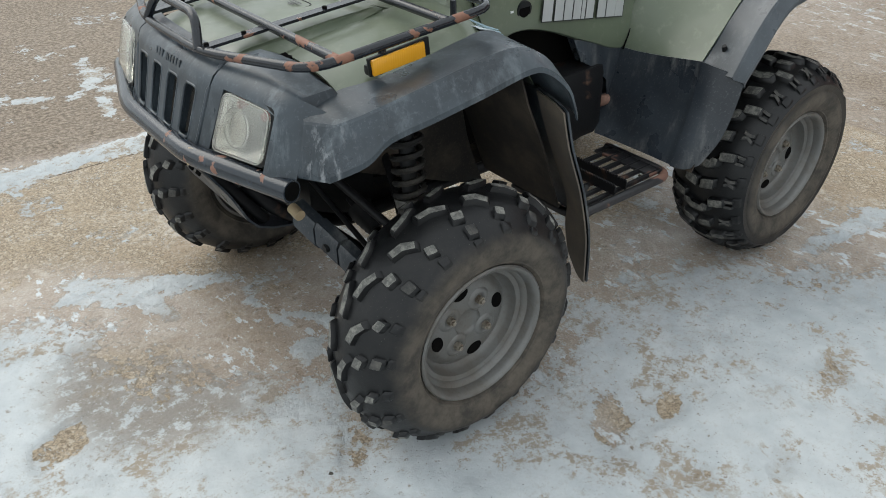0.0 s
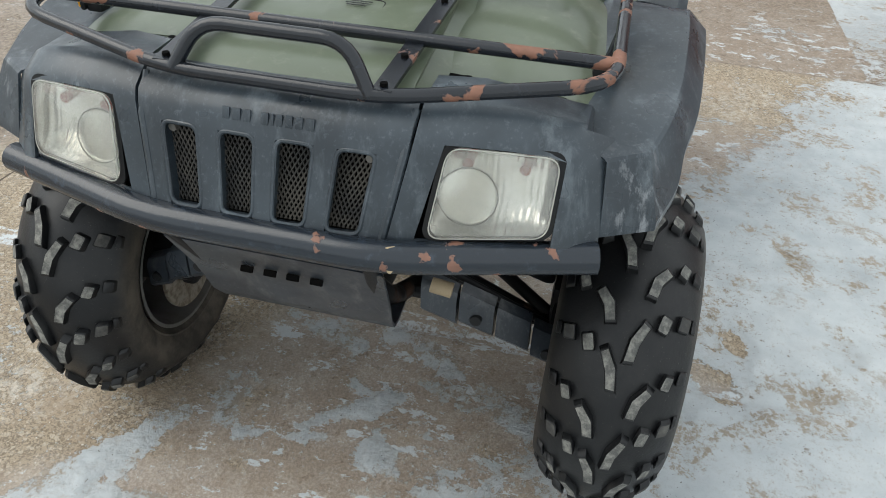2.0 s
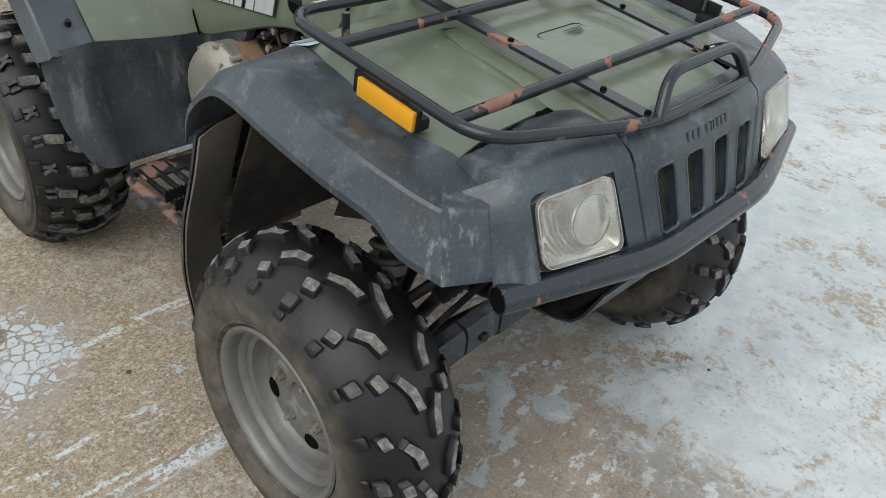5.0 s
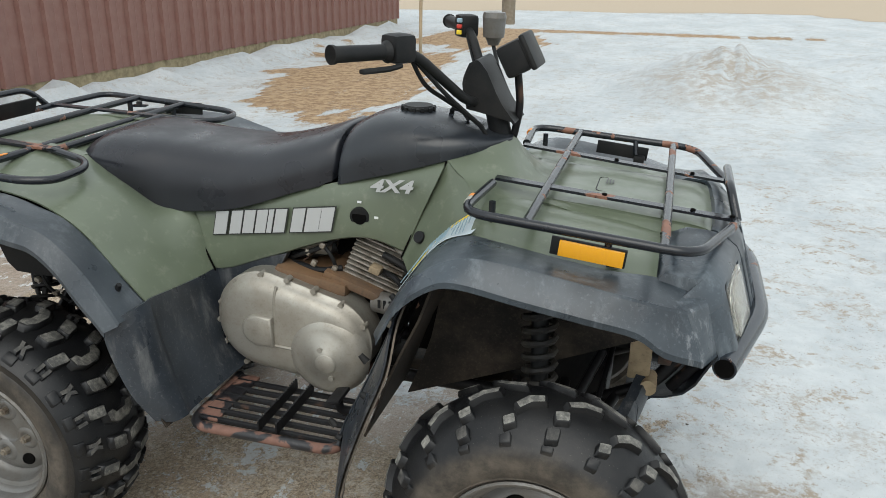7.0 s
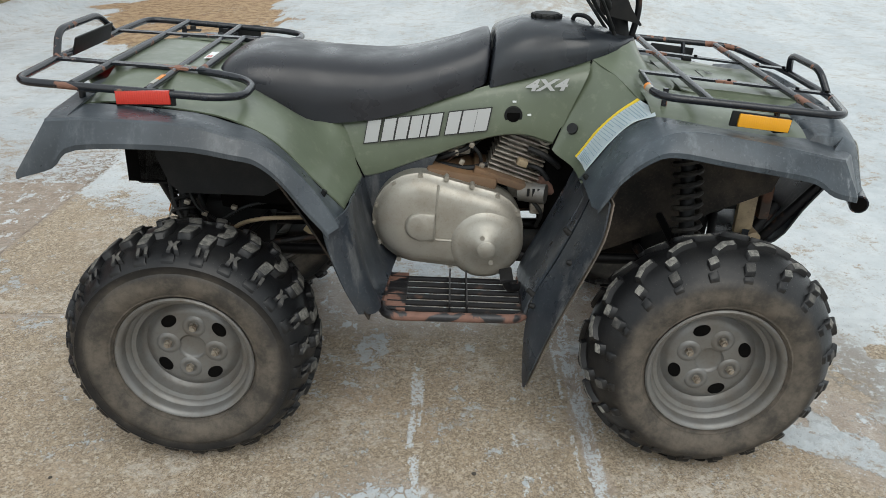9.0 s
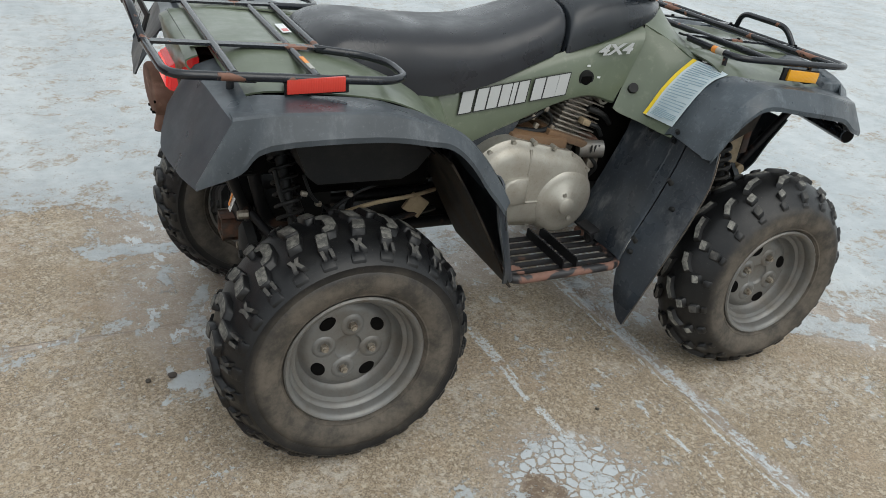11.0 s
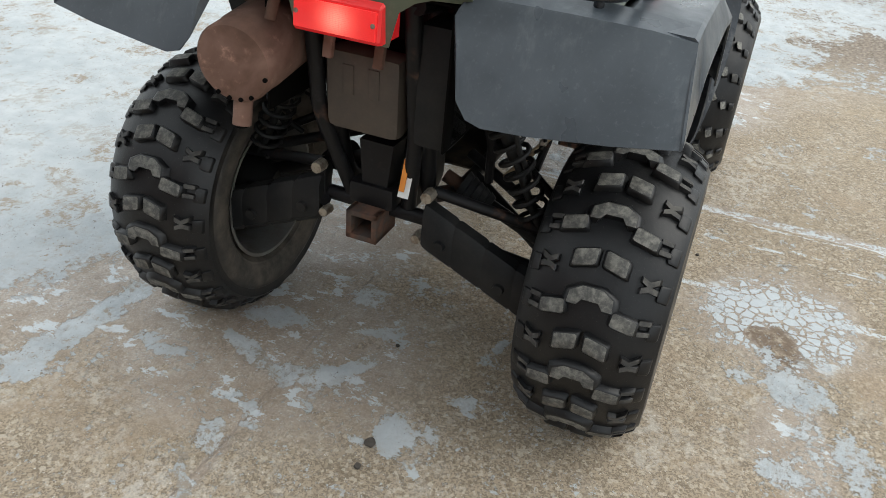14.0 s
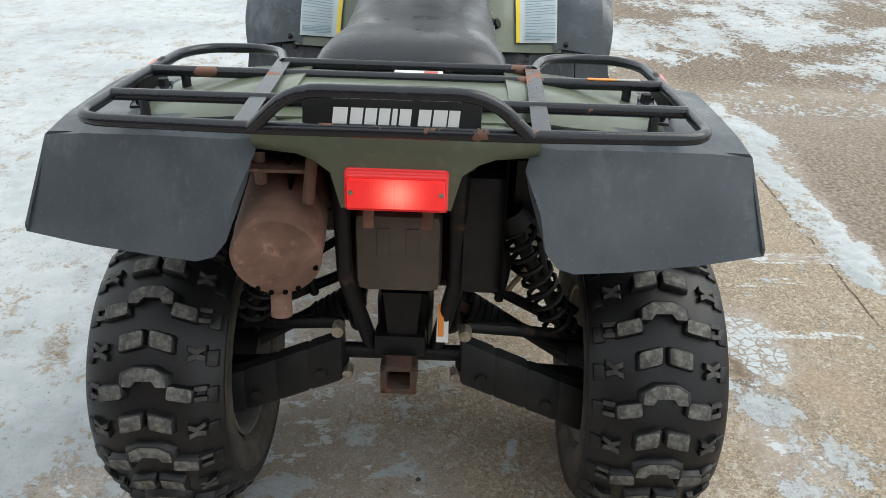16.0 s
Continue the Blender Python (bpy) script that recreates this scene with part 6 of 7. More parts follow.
block("engine_top", (0.02, -0.10, 0.665), (0.20, 0.20, 0.05), M_OIL, (0, 8, 0), 0.02, "rust-stained engine top", engine)
lean = pose(0.14, -0.06, 0.60, 0, 18, 0)
bm = bmesh.new()
box(bm, (0, 0, 0.10), (0.10, 0.13, 0.20), (0, 0, 0), 0.02)
for v in bm.verts:
    v.co = lean @ v.co
part("cylinder", bm, M_FINS, engine, "finned dirty cylinder")
for k in range(11):
    bm = bmesh.new()
    box(bm, (0, 0, 0.045 + k * 0.0135), (0.155 - 0.002 * k, 0.175, 0.0045), (0, 0, 0), 0.0015)
    for v in bm.verts:
        v.co = lean @ v.co
    part("fin", bm, M_FINS, engine)
bm = bmesh.new()
c = lean @ Vector((0.045, -0.085, 0.205))
rod(bm, c + Vector((0, 0.03, 0)), c + Vector((0, -0.012, 0)), 0.019, 0.019, 20)
rod(bm, c + Vector((0, -0.006, 0)), c + Vector((0, -0.0125, 0)), 0.011, 0.011, 16, 1)
part("valve_cap", bm, [M_FINS, M_HOLESHADE], engine)
bm = bmesh.new()
rod(bm, (0.185, -0.16, 0.628), (0.255, -0.185, 0.632), 0.027, 0.027, 24)
part("oil_filter", bm, M_RIM, engine, "pale canister with dark print")
for k in range(3):
    block("print_bar", (0.205 + k * 0.014, -0.199, 0.640), (0.007, 0.002, 0.022), M_BLACK, (0, 0, 20), 0, "", engine)
block("carburettor", (0.0, -0.09, 0.745), (0.09, 0.08, 0.06), M_FINS, (0, 0, 0), 0.015, "", engine)
bar("intake_hose", [(-0.13, -0.10, 0.72), (-0.02, -0.12, 0.715), (0.05, -0.09, 0.73)], 0.016, M_BLACK, "", 0.03, engine)
for pts, r in (([(-0.06, -0.13, 0.70), (-0.02, -0.165, 0.725), (0.04, -0.16, 0.75), (0.08, -0.12, 0.775)], 0.006), ([(-0.10, -0.12, 0.69), (-0.03, -0.15, 0.695), (0.04, -0.165, 0.69), (0.09, -0.15, 0.70)], 0.008), ([(0.0, -0.10, 0.77), (0.03, -0.15, 0.765), (0.07, -0.165, 0.735), (0.075, -0.15, 0.69)], 0.005),
               ([(0.19, -0.14, 0.70), (0.235, -0.165, 0.70), (0.26, -0.16, 0.665)], 0.007), ([(0.215, -0.17, 0.61), (0.25, -0.19, 0.58), (0.24, -0.15, 0.52)], 0.006), ([(0.20, -0.15, 0.75), (0.25, -0.16, 0.735), (0.29, -0.15, 0.70)], 0.009)):
    bar("hose", pts, r, M_BLACK, "", 0.03, engine, 8)
for x, z in ((0.005, 0.735), (0.045, 0.758), (0.02, 0.708), (0.075, 0.70)):
    block("clamp", (x, -0.162, z), (0.014, 0.012, 0.016), M_NUT, (0, 25, 0), 0.003, "", engine)
block("cylinder_base", (0.125, -0.10, 0.668), (0.15, 0.17, 0.022), M_OIL, (0, 18, 0), 0.005, "oily brown cylinder base", engine)
block("spark_lead", (0.185, -0.165, 0.715), (0.03, 0.03, 0.02), M_TAN, (0, 20, 0), 0.006, "", engine)
block("starter", (0.235, -0.165, 0.585), (0.04, 0.03, 0.035), M_FINS, (0, 0, 0), 0.008, "", engine)
bar("red_wire", [(-0.02, -0.135, 0.70), (0.02, -0.14, 0.735), (0.045, -0.13, 0.755)], 0.0025, M_HITCH, "", 0.02, engine)
bar("pipe", [(0.19, -0.10, 0.655), (0.27, -0.13, 0.64), (0.30, -0.08, 0.56), (0.18, 0.10, 0.48), (-0.30, 0.19, 0.52), (-0.72, 0.19, 0.70)], 0.017, M_MUFFLER, "rusty exhaust pipe", 0.05, engine)

# parts seen through the rear wheel arch
bar("brake_hose", [(-0.30, -0.20, 0.55), (-0.40, -0.28, 0.575), (-0.52, -0.30, 0.575), (-0.60, -0.26, 0.53), (-0.62, -0.20, 0.45)], 0.006, M_TAN, "pale curved hose", 0.05)
block("bracket", (-0.37, -0.235, 0.525), (0.06, 0.012, 0.055), M_TAN, (0, 35, 0), 0.004, "muddy tan bracket")
block("battery_box", (-0.46, -0.23, 0.665), (0.20, 0.10, 0.12), M_HOLESHADE, (0, 0, 0), 0.02)
for s in (1, -1):
    bm = bmesh.new()
    rings(bm, [[(x, s * y, z) for x, z in ((-0.755, 0.875), (-0.742, 0.76), (-0.715, 0.690), (-0.690, 0.668), (-0.480, 0.668), (-0.440, 0.690), (-0.400, 0.740), (-0.46, 0.80), (-0.56, 0.875))] for y in (0.20, 0.37)])
    part("arch_box", bm, M_BLACK, bike, "black plastic box under the rear fender", 30)
    for pts, r, mat in (([(-0.74, 0.16, 0.70), (-0.70, 0.20, 0.58), (-0.66, 0.19, 0.47)], 0.010, M_FRAME), ([(-0.76, 0.25, 0.66), (-0.745, 0.27, 0.58), (-0.70, 0.29, 0.52), (-0.66, 0.25, 0.47)], 0.006, M_BLACK),
                        ([(-0.70, 0.29, 0.66), (-0.68, 0.30, 0.60), (-0.60, 0.27, 0.53), (-0.55, 0.22, 0.50)], 0.004, M_BLACK), ([(-0.30, 0.21, 0.50), (-0.42, 0.25, 0.50), (-0.56, 0.26, 0.47)], 0.009, M_FRAME),
                        ([(-0.33, 0.23, 0.60), (-0.45, 0.26, 0.62), (-0.56, 0.28, 0.60), (-0.63, 0.28, 0.55)], 0.005, M_BLACK), ([(-0.52, 0.15, 0.53), (-0.60, 0.28, 0.47), (-0.62, 0.36, 0.42)], 0.010, M_FRAME)):
        bar("cable", [(x, s * y, z) for x, y, z in pts], r, mat, "", 0.04, None, 8)
    for x, y, z in ((-0.70, 0.30, 0.615), (-0.66, 0.29, 0.58), (-0.58, 0.29, 0.60), (-0.45, 0.265, 0.625)):
        block("clip", (x, s * y, z), (0.016, 0.014, 0.012), M_NUT, (0, 20, 0), 0.003)
    # bellows on the driven shafts
    for x, y0, y1, z0, z1 in ((-0.645, 0.13, 0.20, 0.435, 0.408), (0.655, 0.14, 0.21, 0.445, 0.412)):
        bm = bmesh.new()
        for k in range(5):
            a, b = Vector((x, s * y0, z0)), Vector((x, s * y1, z1))
            rod(bm, a.lerp(b, k / 5), a.lerp(b, (k + 0.9) / 5), 0.036 - 0.003 * k, 0.030 - 0.003 * k, 18)
        part("shaft_boot", bm, M_BLACK, bike, "ribbed black rubber boot")
# parts seen through the front wheel arch
block("horn_bracket", (0.825, -0.155, 0.60), (0.05, 0.02, 0.14), M_TAN, (0, 0, 0), 0.004, "tan painted bracket")
bm = bmesh.new()
rod(bm, (0.85, -0.13, 0.525), (0.85, -0.19, 0.525), 0.019, 0.019, 18)
part("bracket_end", bm, M_TAN, bike)
block("relay", (0.88, -0.13, 0.62), (0.03, 0.05, 0.10), M_HITCH, (0, 0, 0), 0.006)
bm = bmesh.new()
rod(bm, (0.86, 0.19, 0.545), (0.86, 0.225, 0.54), 0.013, 0.013, 18)
part("bracket_end", bm, M_TAN, bike)

# handlebar --------------------------------------------------------------
bar_set = new("handlebar")
bar_set.parent = bike
tagged(bar_set, "black handlebar with grips, levers and instrument pod")
bm = bmesh.new()
tube(bm, [(0.195, -0.405, 1.252), (0.295, -0.245, 1.248), (0.385, -0.095, 1.12), (0.39, 0.0, 1.115), (0.385, 0.095, 1.12), (0.295, 0.245, 1.248), (0.195, 0.405, 1.252)], 0.0112, 0.05, 12)
part("bar", bm, M_BLACK, bar_set)
for s in (1, -1):
    a, b = Vector((0.190, s * 0.412, 1.252)), Vector((0.262, s * 0.297, 1.249))
    bm = bmesh.new()
    rod(bm, a, b, 0.0165, 0.0155, 18)
    rod(bm, a, a.lerp(b, 0.05), 0.019, 0.019, 18)
    rod(bm, b.lerp(a, 0.08), b, 0.0155, 0.023, 18)
    part("grip", bm, M_BLACK, bar_set, "ribbed black rubber grip")
    bm = bmesh.new()
    d = math.degrees(math.atan2(b.y - a.y, b.x - a.x))
    box(bm, b.lerp(a, -0.22) + Vector((0, 0, 0.006)), (0.055, 0.055, 0.058), (0, 0, d), 0.012)
    part("switch_housing", bm, M_BLACK, bar_set)
    bm = bmesh.new()
    tube(bm, [b + Vector((0.03, 0, -0.025)), b.lerp(a, 0.25) + Vector((0.035, 0, -0.03)), a.lerp(b, 0.35) + Vector((0.03, 0, -0.032))], 0.006, 0.03, 8)
    box(bm, a.lerp(b, 0.4) + Vector((0.03, 0, -0.032)), (0.035, 0.016, 0.010), (0, 0, d), 0.004)
    part("lever", bm, M_BLACK, bar_set)
for k, (mat, z) in enumerate(((M_YELLOW, 1.232), (M_RED, 1.247), (M_BLUE, 1.262))):
    block("switch_button", (0.268, 0.236, z + 0.008), (0.014, 0.012, 0.011), mat, (0, 0, 0), 0.003, "", bar_set)
bm = bmesh.new()
rod(bm, (0.365, 0.215, 1.235), (0.365, 0.215, 1.283), 0.027, 0.03, 24)
rod(bm, (0.365, 0.215, 1.283), (0.365, 0.215, 1.296), 0.031, 0.028, 24)
rod(bm, (0.365, 0.215, 1.215), (0.365, 0.215, 1.235), 0.013, 0.022, 18)
part("brake_reservoir", bm, M_RIM, bar_set, "grey round brake fluid reservoir")
bm = bmesh.new()
rows = [[(0.375, y, 1.205), (0.395, y * 0.95, 1.212), (0.415, y * 0.9, 1.185), (0.45, y * 0.85, 1.12), (0.485, y * 0.8, 1.075)] for y in (-0.07, -0.035, 0, 0.035, 0.07)]
skin(bm, rows, 3, 3, 0.006)
rows = [[(0.375, s * 0.07, 1.205), (0.36, s * 0.068, 1.16), (0.37, s * 0.06, 1.10)] for s in (-1, 0, 1)]
skin(bm, rows, 3, 3, 0.006)
for s in (1, -1):
    skin(bm, [[(0.375, 0.07, 1.205), (0.36, 0.068, 1.16), (0.37, 0.06, 1.10)], [(0.395, 0.066, 1.209), (0.41, 0.063, 1.15), (0.42, 0.058, 1.09)], [(0.415, 0.063, 1.19), (0.45, 0.06, 1.12), (0.485, 0.056, 1.075)]], 3, 3, 0.005, s)
part("bar_cover", bm, M_BLACK, bar_set, "matt black plastic handlebar cover")
bm = bmesh.new()
box(bm, (0, 0, 0), (0.065, 0.105, 0.075), (0, 0, 0), 0.012)
box(bm, (0.036, 0, 0.0), (0.016, 0.115, 0.085), (0, 0, 0), 0.008)
for v in bm.verts:
    v.co = pose(0.472, 0.0, 1.218, 0, -28, 0) @ v.co
part("instrument_pod", bm, M_BLACK, bar_set, "boxy black instrument pod")
bm = bmesh.new()
tube(bm, [(0.475, 0.0, 1.18), (0.485, 0.0, 1.10), (0.47, 0.0, 1.02)], 0.009, 0.03)
part("pod_stalk", bm, M_FRAME, bar_set)
bm = bmesh.new()
tube(bm, [(0.42, 0, 1.12), (0.455, 0, 0.98), (0.52, 0, 0.80)], 0.026, 0.03, 14)
part("steering_stem", bm, M_BLACK, bar_set)
for pts in ([(0.29, -0.235, 1.235), (0.31, -0.20, 1.17), (0.36, -0.10, 1.11), (0.42, -0.05, 1.05), (0.44, -0.05, 0.95)], [(0.29, 0.235, 1.235), (0.33, 0.18, 1.16), (0.37, 0.09, 1.10), (0.43, 0.04, 1.02)], [(0.365, 0.215, 1.215), (0.39, 0.17, 1.17), (0.41, 0.08, 1.10)], [(0.28, -0.24, 1.25), (0.35, -0.17, 1.15), (0.41, -0.06, 1.06)]):
    bm = bmesh.new()
    tube(bm, pts, 0.005, 0.04, 8)
    part("cable", bm, M_BLACK, bar_set)
bm = bmesh.new()
tube(bm, [(0.303, -0.205, 1.235), (0.300, -0.20, 1.60)], 0.0035, 0, 10)
part("mast", bm, M_TAN, bar_set, "thin upright metal mast")
bar("breather_hose", [(0.31, 0.03, 1.062), (0.315, 0.02, 1.085), (0.345, 0.0, 1.085), (0.365, -0.01, 1.065)], 0.006, M_BLACK, "", 0.03)

# tail -------------------------------------------------------------------
bm = bmesh.new()
def tail_low(y):
    """The panel's lower edge, cut away beside the lamp."""
    return float(np.interp(abs(y), [0.0, 0.085, 0.10, 0.125, 0.15, 0.235], [0.80, 0.80, 0.858, 0.876, 0.884, 0.887]))


rows = [[(-0.925, y, 0.940 - 0.15 * max(0, abs(y) - 0.15)), (-0.952, y, 0.928 - 0.15 * max(0, abs(y) - 0.15)), (-0.958 + 0.10 * max(0, abs(y) - 0.11), y, 0.900), (-0.948 + 0.16 * max(0, abs(y) - 0.11), y, tail_low(y))] for y in (-0.215, -0.19, -0.15, -0.125, -0.10, -0.085, 0.0, 0.085, 0.10, 0.125, 0.15, 0.19, 0.215)]
skin(bm, rows, 1, 2, 0.004)
rows = [[(-0.935, y, 0.940), (-0.80, y, 0.946), (-0.60, y, 0.93)] for y in (-0.18, -0.09, 0, 0.09, 0.18)]
skin(bm, rows, 2, 3, 0.004)
part("tail_panel", bm, M_GREEN, bike, "olive painted tail panel")
lamp = new("tail_light")
lamp.parent = bike
tagged(lamp, "lit red rectangular tail lamp")
bm = bmesh.new()
rings(bm, [[(x, y, z) for x, z in ((-0.90, 0.884), (-0.934 - d, 0.884), (-0.962 - d, 0.866), (-0.970 - d, 0.862), (-0.974 - d, 0.812), (-0.968 - d, 0.806), (-0.90, 0.806))] for y, d in ((-0.080, -0.006), (-0.076, 0.0), (0.072, 0.0), (0.076, -0.006))])
part("lamp_body", bm, M_TAIL, lamp, "red plastic lamp lens", 25)
block("lamp_window", (-0.9735, -0.002, 0.836), (0.005, 0.146, 0.046), M_BULB, (0, 4, 0), 0.002, "glowing red lamp window", lamp)
for y in (-0.070, 0.066):
    bm = bmesh.new()
    rod(bm, (-0.970, y, 0.838), (-0.977, y, 0.838), 0.004, 0.004, 10)
    part("lamp_screw", bm, M_NUT, lamp)
for s in (1, -1):
    block("lamp_bracket", (-0.90, s * 0.048, 0.775), (0.012, 0.018, 0.06), M_MUFFLER, (0, 12, 0), 0.003)
bm = bmesh.new()
box(bm, (-0.835, 0.003, 0.675), (0.06, 0.15, 0.155), (0, -3, 0), 0.02)
box(bm, (-0.866, 0.028, 0.70), (0.006, 0.022, 0.055), (0, -3, 0), 0.002)
box(bm, (-0.866, -0.022, 0.70), (0.006, 0.022, 0.055), (0, -3, 0), 0.002)
part("tool_box", bm, M_BROWN, bike, "mud-brown plastic box behind the frame")
bm = bmesh.new()
box(bm, (-0.83, -0.140, 0.72), (0.10, 0.07, 0.22), (0, 0, 0), 0.015)
part("electrics_box", bm, M_BLACK, bike)
bar("tail_frame", [(-0.89, 0.095, 0.86), (-0.845, 0.098, 0.62), (-0.775, 0.062, 0.43)], 0.015, None, "black steel tail frame tube")
bar("tail_frame", [(-0.89, -0.098, 0.86), (-0.845, -0.10, 0.62), (-0.775, -0.066, 0.43)], 0.015, None, "black steel tail frame tube")
bm = bmesh.new()
a, b = Vector((-0.819, -0.092, 0.55)), Vector((-0.792, -0.074, 0.475))
box(bm, a.lerp(b, 0.5) + Vector((-0.0160, 0.006, 0)), (0.002, 0.022, 0.075), (0, 20, 0))
part("warning_label", bm, M_WHITE, bike, "white and orange warning sticker")
bm = bmesh.new()
box(bm, a.lerp(b, 0.4) + Vector((-0.0175, 0.011, 0)), (0.002, 0.011, 0.062), (0, 18, 0))
part("label_band", bm, M_ORANGE, bike)
hitch = new("hitch")
hitch.parent = bike
tagged(hitch, "rusty square steel tow receiver")
bm = bmesh.new()
for dy, dz, sy, sz in ((0, 0.026, 0.068, 0.012), (0, -0.026, 0.068, 0.012), (0.028, 0, 0.012, 0.064), (-0.028, 0, 0.012, 0.064)):
    box(bm, (-0.80, dy + 0.004, 0.393 + dz), (0.09, sy, sz), (0, 0, 0), 0.002)
part("receiver", bm, M_HITCH, hitch)
bm = bmesh.new()
box(bm, (-0.765, 0.004, 0.393), (0.02, 0.05, 0.05))
part("receiver_bore", bm, M_HOLESHADE, hitch)
block("hitch_plate", (-0.785, 0.004, 0.445), (0.05, 0.10, 0.05), M_FRAME, (0, 0, 0), 0.012, "", hitch)
bm = bmesh.new()
tube(bm, [(-0.775, -0.125, 0.412), (-0.775, 0.125, 0.412)], 0.016, 0, 12)
for y in (-0.118, 0.118):
    box(bm, (-0.785, y, 0.44), (0.03, 0.012, 0.085), (0, 0, 0), 0.004)
part("hitch_tube", bm, M_FRAME, hitch, "black cross tube with pivot lugs")
bm = bmesh.new()
rings(bm, [[(x, y, z) for y, z in ((-0.036, 0.56), (0.036, 0.56), (0.026, 0.455), (-0.026, 0.455))] for x in (-0.80, -0.74)])
part("hitch_web", bm, M_FRAME, hitch)

# silencer
can = new("muffler")
can.parent = bike
tagged(can, "rusty brown round exhaust silencer")
bm = bmesh.new()
a, b = Vector((-0.990, 0.183, 0.728)), Vector((-0.665, 0.212, 0.757))
d = (b - a).normalized()
u = Vector((0, 0, 1)).cross(d).normalized()
v = d.cross(u)
loops = []
for along_, r in ((0.0, 0.060), (0.002, 0.067), (0.008, 0.071), (0.05, 0.071), (0.06, 0.0725), (0.27, 0.0725), (0.30, 0.06), (0.325, 0.03)):
    loops.append([a + d * along_ + (u * math.cos(k * math.tau / 36) * 1.0 + v * math.sin(k * math.tau / 36)) * r for k in range(36)])
rings(bm, loops)
part("can", bm, M_MUFFLER, can)
bm = bmesh.new()
rod(bm, a + d * 0.03 - v * 0.06, a + d * 0.012 - v * 0.118, 0.017, 0.017, 18)
part("outlet", bm, M_MUFFLER, can)
bm = bmesh.new()
p = a + d * 0.012 - v * 0.118
rod(bm, p + Vector((0, 0, 0.004)), p - Vector((0, 0, 0.002)), 0.0135, 0.0135, 16)
part("outlet_bore", bm, M_HOLESHADE, can)
for ang in (-120, -100, -80, -60, 195):
    c = a + (u * math.cos(radians(ang)) + v * math.sin(radians(ang))) * 0.063
    bm = bmesh.new()
    rod(bm, c - d * 0.003, c + d * 0.002, 0.004, 0.004, 10)
    part("drain_hole", bm, M_HOLESHADE, can)
bar("muffler_hanger", [a + d * 0.12 + v * 0.07 + u * 0.03, a + d * 0.12 + v * 0.15 + u * 0.03], 0.010, M_MUFFLER, "", 0, can)
bar("muffler_hanger", [a + d * 0.05 + v * 0.07 - u * 0.05, a + d * 0.08 + v * 0.15 - u * 0.06], 0.010, M_MUFFLER, "", 0, can)
block("heat_shield", (-0.88, 0.19, 0.842), (0.10, 0.10, 0.006), M_MUFFLER, (0, 8, 0), 0.002, "", can)

# rack plate with lettering shapes ---------------------------------------
block("name_plate", (-1.018, 0.0, 0.972), (0.006, 0.245, 0.050), M_BLACK, (0, 18, 0), 0.003, "black plate with pale lettering shapes", rear_rack)


def word(parent, spans, at, right, up, out, height, mat, lean=0.16):
    """Plain slanted bars in place of lettering: spans are (start, width) along right."""
    for x0, w in spans:
        bm = bmesh.new()
        q = []
        for dx, dz in ((0, 0), (w, 0), (w + lean * height, height), (lean * height, height)):
            q.append(at + right * (x0 + dx) + up * dz)
        rings(bm, [q, [p + out * 0.0012 for p in q]])
        part("lettering_bar", bm, mat, parent, "", 30)


up = Vector((0.30, 0, 0.95)).normalized()
word(rear_rack, [(0.0, 0.020), (0.024, 0.017), (0.044, 0.016), (0.063, 0.015), (0.081, 0.007), (0.091, 0.016), (0.117, 0.017), (0.137, 0.019), (0.158, 0.015)], Vector((-1.0245, 0.082, 0.958)), Vector((0, -1, 0)), up, Vector((-0.95, 0, 0.3)), 0.026, M_WHITE, 0.1)

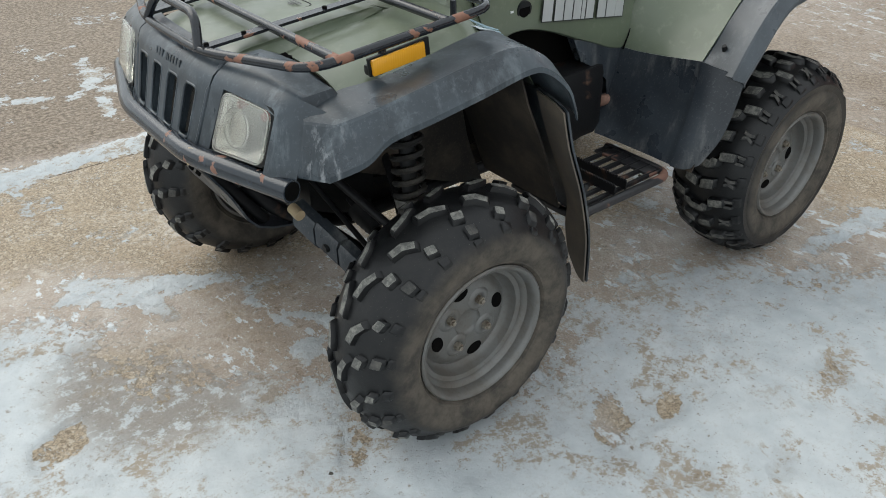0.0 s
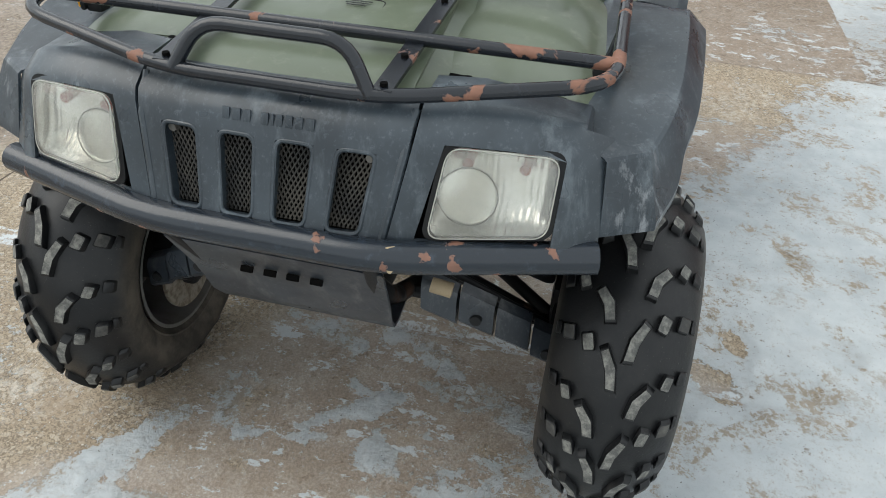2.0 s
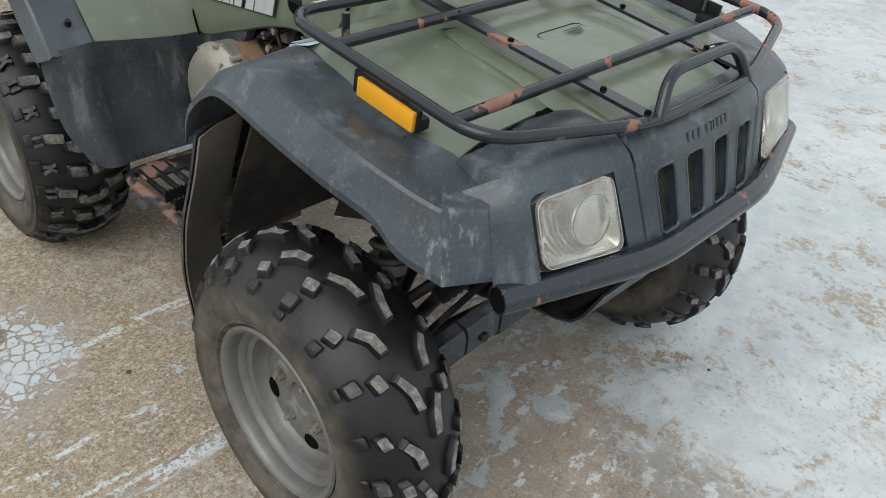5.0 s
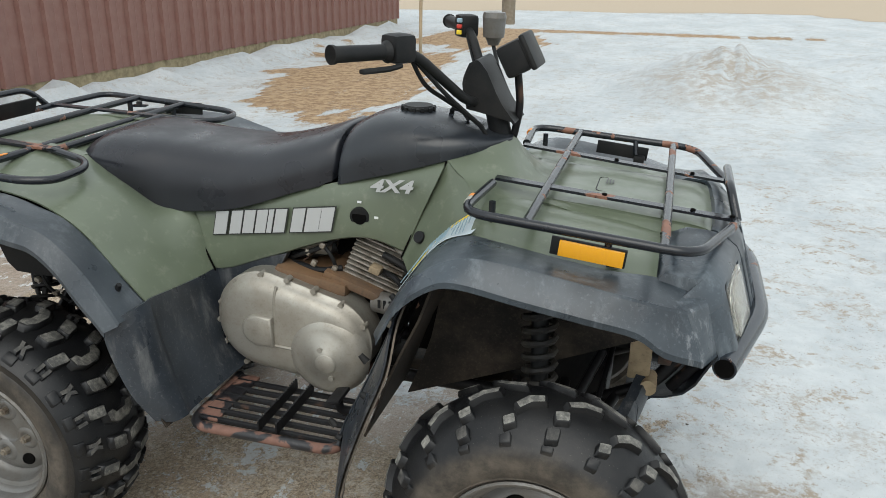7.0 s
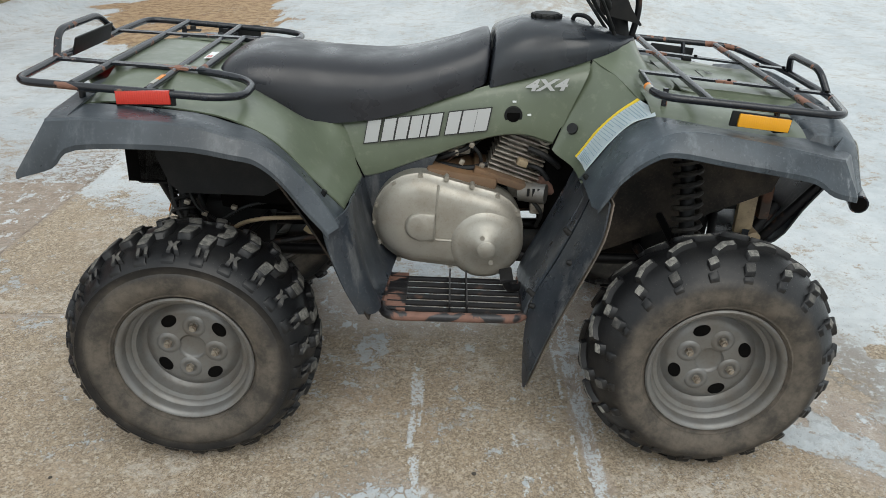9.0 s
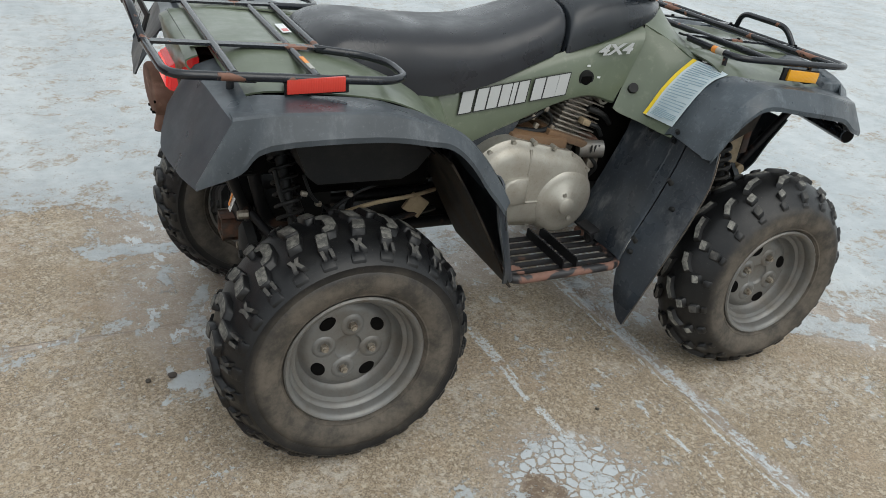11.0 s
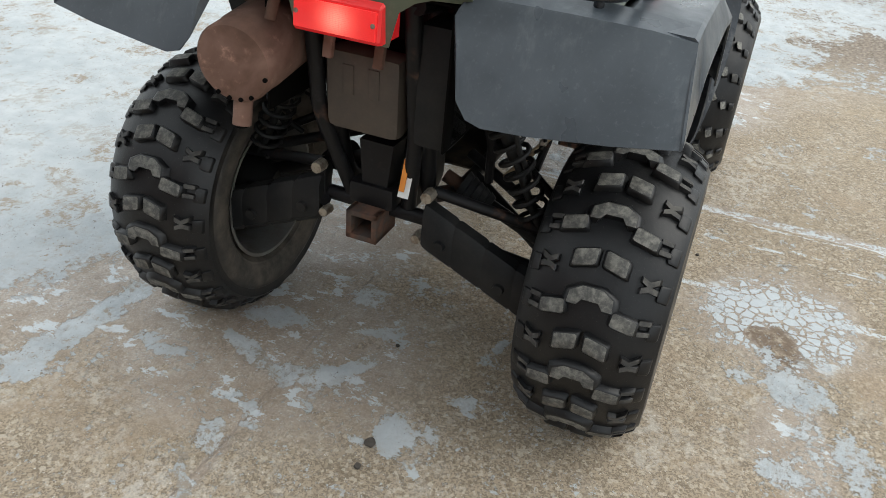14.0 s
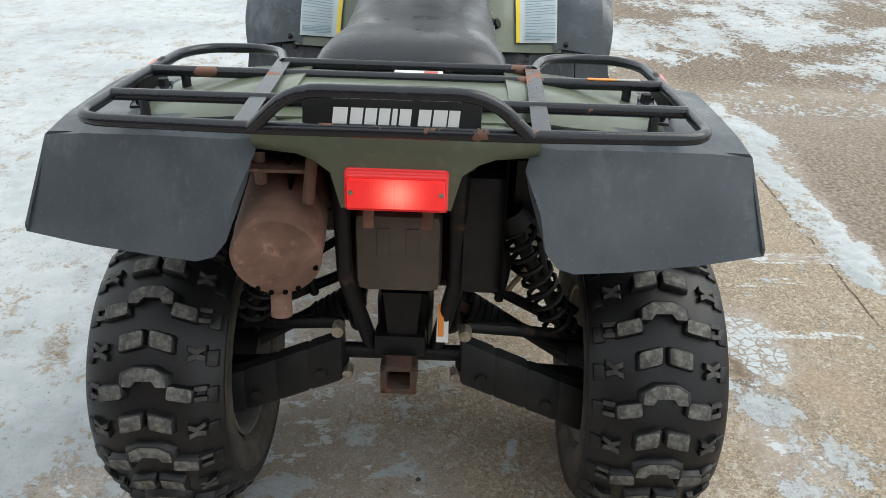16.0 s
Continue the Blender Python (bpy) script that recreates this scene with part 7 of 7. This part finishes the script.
for s in (1, -1):
    # lettering on the side panel, the 4x4 mark, the key switch and plug
    right = Vector((0.352, 0.010 * s, 0.055)).normalized() * 1.0
    upv = Vector((0.0, -0.10 * s, 0.995)).normalized()
    outv = Vector((0, s, 0.1)).normalized()
    at = Vector((-0.246, s * 0.1785, 0.757))
    spans = [(0.0, 0.036), (0.046, 0.032), (0.083, 0.031), (0.119, 0.030), (0.152, 0.014), (0.171, 0.031), (0.219, 0.033), (0.257, 0.038), (0.296, 0.034)]
    if s > 0:
        right, at = -right, at + right * 0.345
    word(bike, [(x - 0.003, w + 0.006) for x, w in spans], at - upv * 0.003, right, upv, outv, 0.064, M_DARKDECAL, 0.18)
    word(bike, spans, at + outv * 0.0009, right, upv, outv, 0.058, M_SILVER, 0.18)
    text = bpy.data.curves.new("mark", "FONT")
    text.body, text.size, text.extrude, text.shear, text.offset = "4X4", 0.040, 0.0006, 0.30, 0.0014
    text.align_x = "LEFT"
    ob = new("mark", text)
    ob.parent = bike
    facing = Matrix((right, upv, right.cross(upv))).transposed().to_4x4()
    ob.matrix_local = Matrix.Translation(Vector((0.175 if s < 0 else 0.30, s * 0.1775, 0.915 if s < 0 else 0.932))) @ facing @ Matrix.Diagonal((1.55, 1.0, 1.0, 1.0))
    text.materials.append(M_SILVER)
    tagged(ob, "silver printed 4x4 mark")
    bm = bmesh.new()
    rod(bm, (0.15, s * 0.165, 0.850), (0.15, s * 0.1815, 0.848), 0.025, 0.024, 28)
    part("key_switch" if s < 0 else "pull_start", bm, M_BLACK, bike, "round black fitting in the side panel")
    bm = bmesh.new()
    rod(bm, (0.15, s * 0.18, 0.849), (0.15, s * 0.1825, 0.849), 0.018, 0.018, 24)
    part("switch_face", bm, M_HOLESHADE, bike)
    bm = bmesh.new()
    rod(bm, (0.315, s * 0.185, 0.815), (0.304, s * 0.206, 0.828), 0.016, 0.014, 24)
    part("plug", bm, M_BLACK, bike, "round black plug")
    # warning sheet along the front fender
    bm = bmesh.new()
    lift = Vector((-0.005, -0.001, 0.005))
    rows = [[tuple(Vector(p) + lift) for p in (r[2], Vector(r[2]).lerp(Vector(r[3]), 0.5), r[3], Vector(r[3]).lerp(Vector(r[4]), 0.8))] for r in FLANK[:4]]
    rows.append([tuple(Vector(p).lerp(Vector(q), 0.55) + lift) for p, q in ((FLANK[3][2], FLANK[4][2]), (Vector(FLANK[3][2]).lerp(Vector(FLANK[3][3]), 0.5), Vector(FLANK[4][2]).lerp(Vector(FLANK[4][3]), 0.5)), (FLANK[3][3], FLANK[4][3]), (Vector(FLANK[3][3]).lerp(Vector(FLANK[3][4]), 0.8), Vector(FLANK[4][3]).lerp(Vector(FLANK[4][4]), 0.8)))])
    skin(bm, rows, 4, 3, 0.001, s)
    part("warning_sheet", bm, M_SHEET, bike, "white printed warning sticker with a yellow band")
    bm = bmesh.new()
    skin(bm, [[r[0], tuple(Vector(r[0]).lerp(Vector(r[1]), 0.34))] for r in [[tuple(Vector(p) + Vector((-0.001, 0.001, 0.001))) for p in q] for q in rows]], 4, 1, 0.001, s)
    part("yellow_band", bm, M_YELLOW, bike, "yellow band of the warning sticker")
    for k in range(26):
        u = (k + 1.0) / 28 * 4
        i = min(3, int(u))
        f = u - i
        def point(v):
            p = Vector(rows[i][0]).lerp(Vector(rows[i][3]), v).lerp(Vector(rows[i + 1][0]).lerp(Vector(rows[i + 1][3]), v), f)
            return Vector((p.x, p.y * s, p.z)) + Vector((-0.0035, 0.001 * s, 0.0035))
        bm = bmesh.new()
        rod(bm, point(0.22), point(0.94 if k % 5 else 0.6), 0.0012, 0.0012, 4)
        part("print_line", bm, M_BLUE, bike)


# stickers wrapped round the rack tubes, bolts and small prints -----------
def sleeve(pts, r, mat, parent, label):
    bm = bmesh.new()
    tube(bm, pts, r, 0, 12)
    part("rack_sticker", bm, mat, parent, label)


block("rack_sticker", (-0.720, -0.335, 0.9512), (0.010, 0.05, 0.0016), M_ORANGE, (0, 0, 0), 0, "orange warning sticker on the tube", rear_rack)
block("rack_sticker", (-0.720, -0.380, 0.9512), (0.010, 0.04, 0.0016), M_HAZE, (0, 0, 0), 0, "pale end of the sticker", rear_rack)
for s in (1, -1):
    sleeve([(0.4575, s * 0.335, 0.972), (0.4575, s * 0.362, 0.972)], 0.0098, M_HAZE, front_rack, "pale warning sticker on the tube")
    sleeve([(0.4575, s * 0.318, 0.972), (0.4575, s * 0.335, 0.972)], 0.0100, M_ORANGE, front_rack, "orange end of the sticker")
    for x, y, z in ((0.985, 0.15, 0.936), (0.905, 0.1525, 0.9425), (0.72, 0.158, 0.958), (0.60, 0.161, 0.968)):
        bm = bmesh.new()
        rod(bm, (x - 0.012, s * y, z), (x - 0.012, s * y, z + 0.0042), 0.0055, 0.005, 8)
        part("rack_bolt", bm, M_HOLESHADE, front_rack, "dark bolt hole")
    for x, z in ((-0.865, 0.957), (-0.76, 0.952)):
        block("tab", (x, s * 0.405, z - 0.026), (0.05, 0.028, 0.005), M_RACK, (0, 0, 12 * s), 0.002, "", rear_rack)
        bm = bmesh.new()
        rod(bm, (x, s * 0.405, z - 0.024), (x, s * 0.405, z - 0.012), 0.010, 0.009, 6)
        part("rack_bolt", bm, M_BLACK, rear_rack)
    block("rubber_foot", (0.755, s * 0.405, 0.905), (0.030, 0.028, 0.02), M_BLACK, (0, 0, 0), 0.006, "black rubber foot", front_rack)
    # switch marks beside the round fitting
    for x, z in ((0.150, 0.886), (0.192, 0.852), (0.158, 0.812)):
        block("print_mark", (x, s * 0.1795, z), (0.010, 0.002, 0.005), M_WHITE, (0, 0, 0), 0, "")
for k in range(3):
    block("lid_print", (0.700 + k * 0.007, 0.020, 0.9415 - k * 0.0006), (0.003, 0.045 - 0.008 * k, 0.0006), M_DARKDECAL, (0, 5, 0), 0, "")
block("deck_sticker", (-0.685, -0.02, 0.9425), (0.022, 0.085, 0.0012), M_WHITE, (0, -3, 0), 0, "white and red warning sticker")
block("deck_mark", (-0.685, -0.042, 0.9434), (0.014, 0.024, 0.001), M_RED, (0, -3, 0), 0, "")
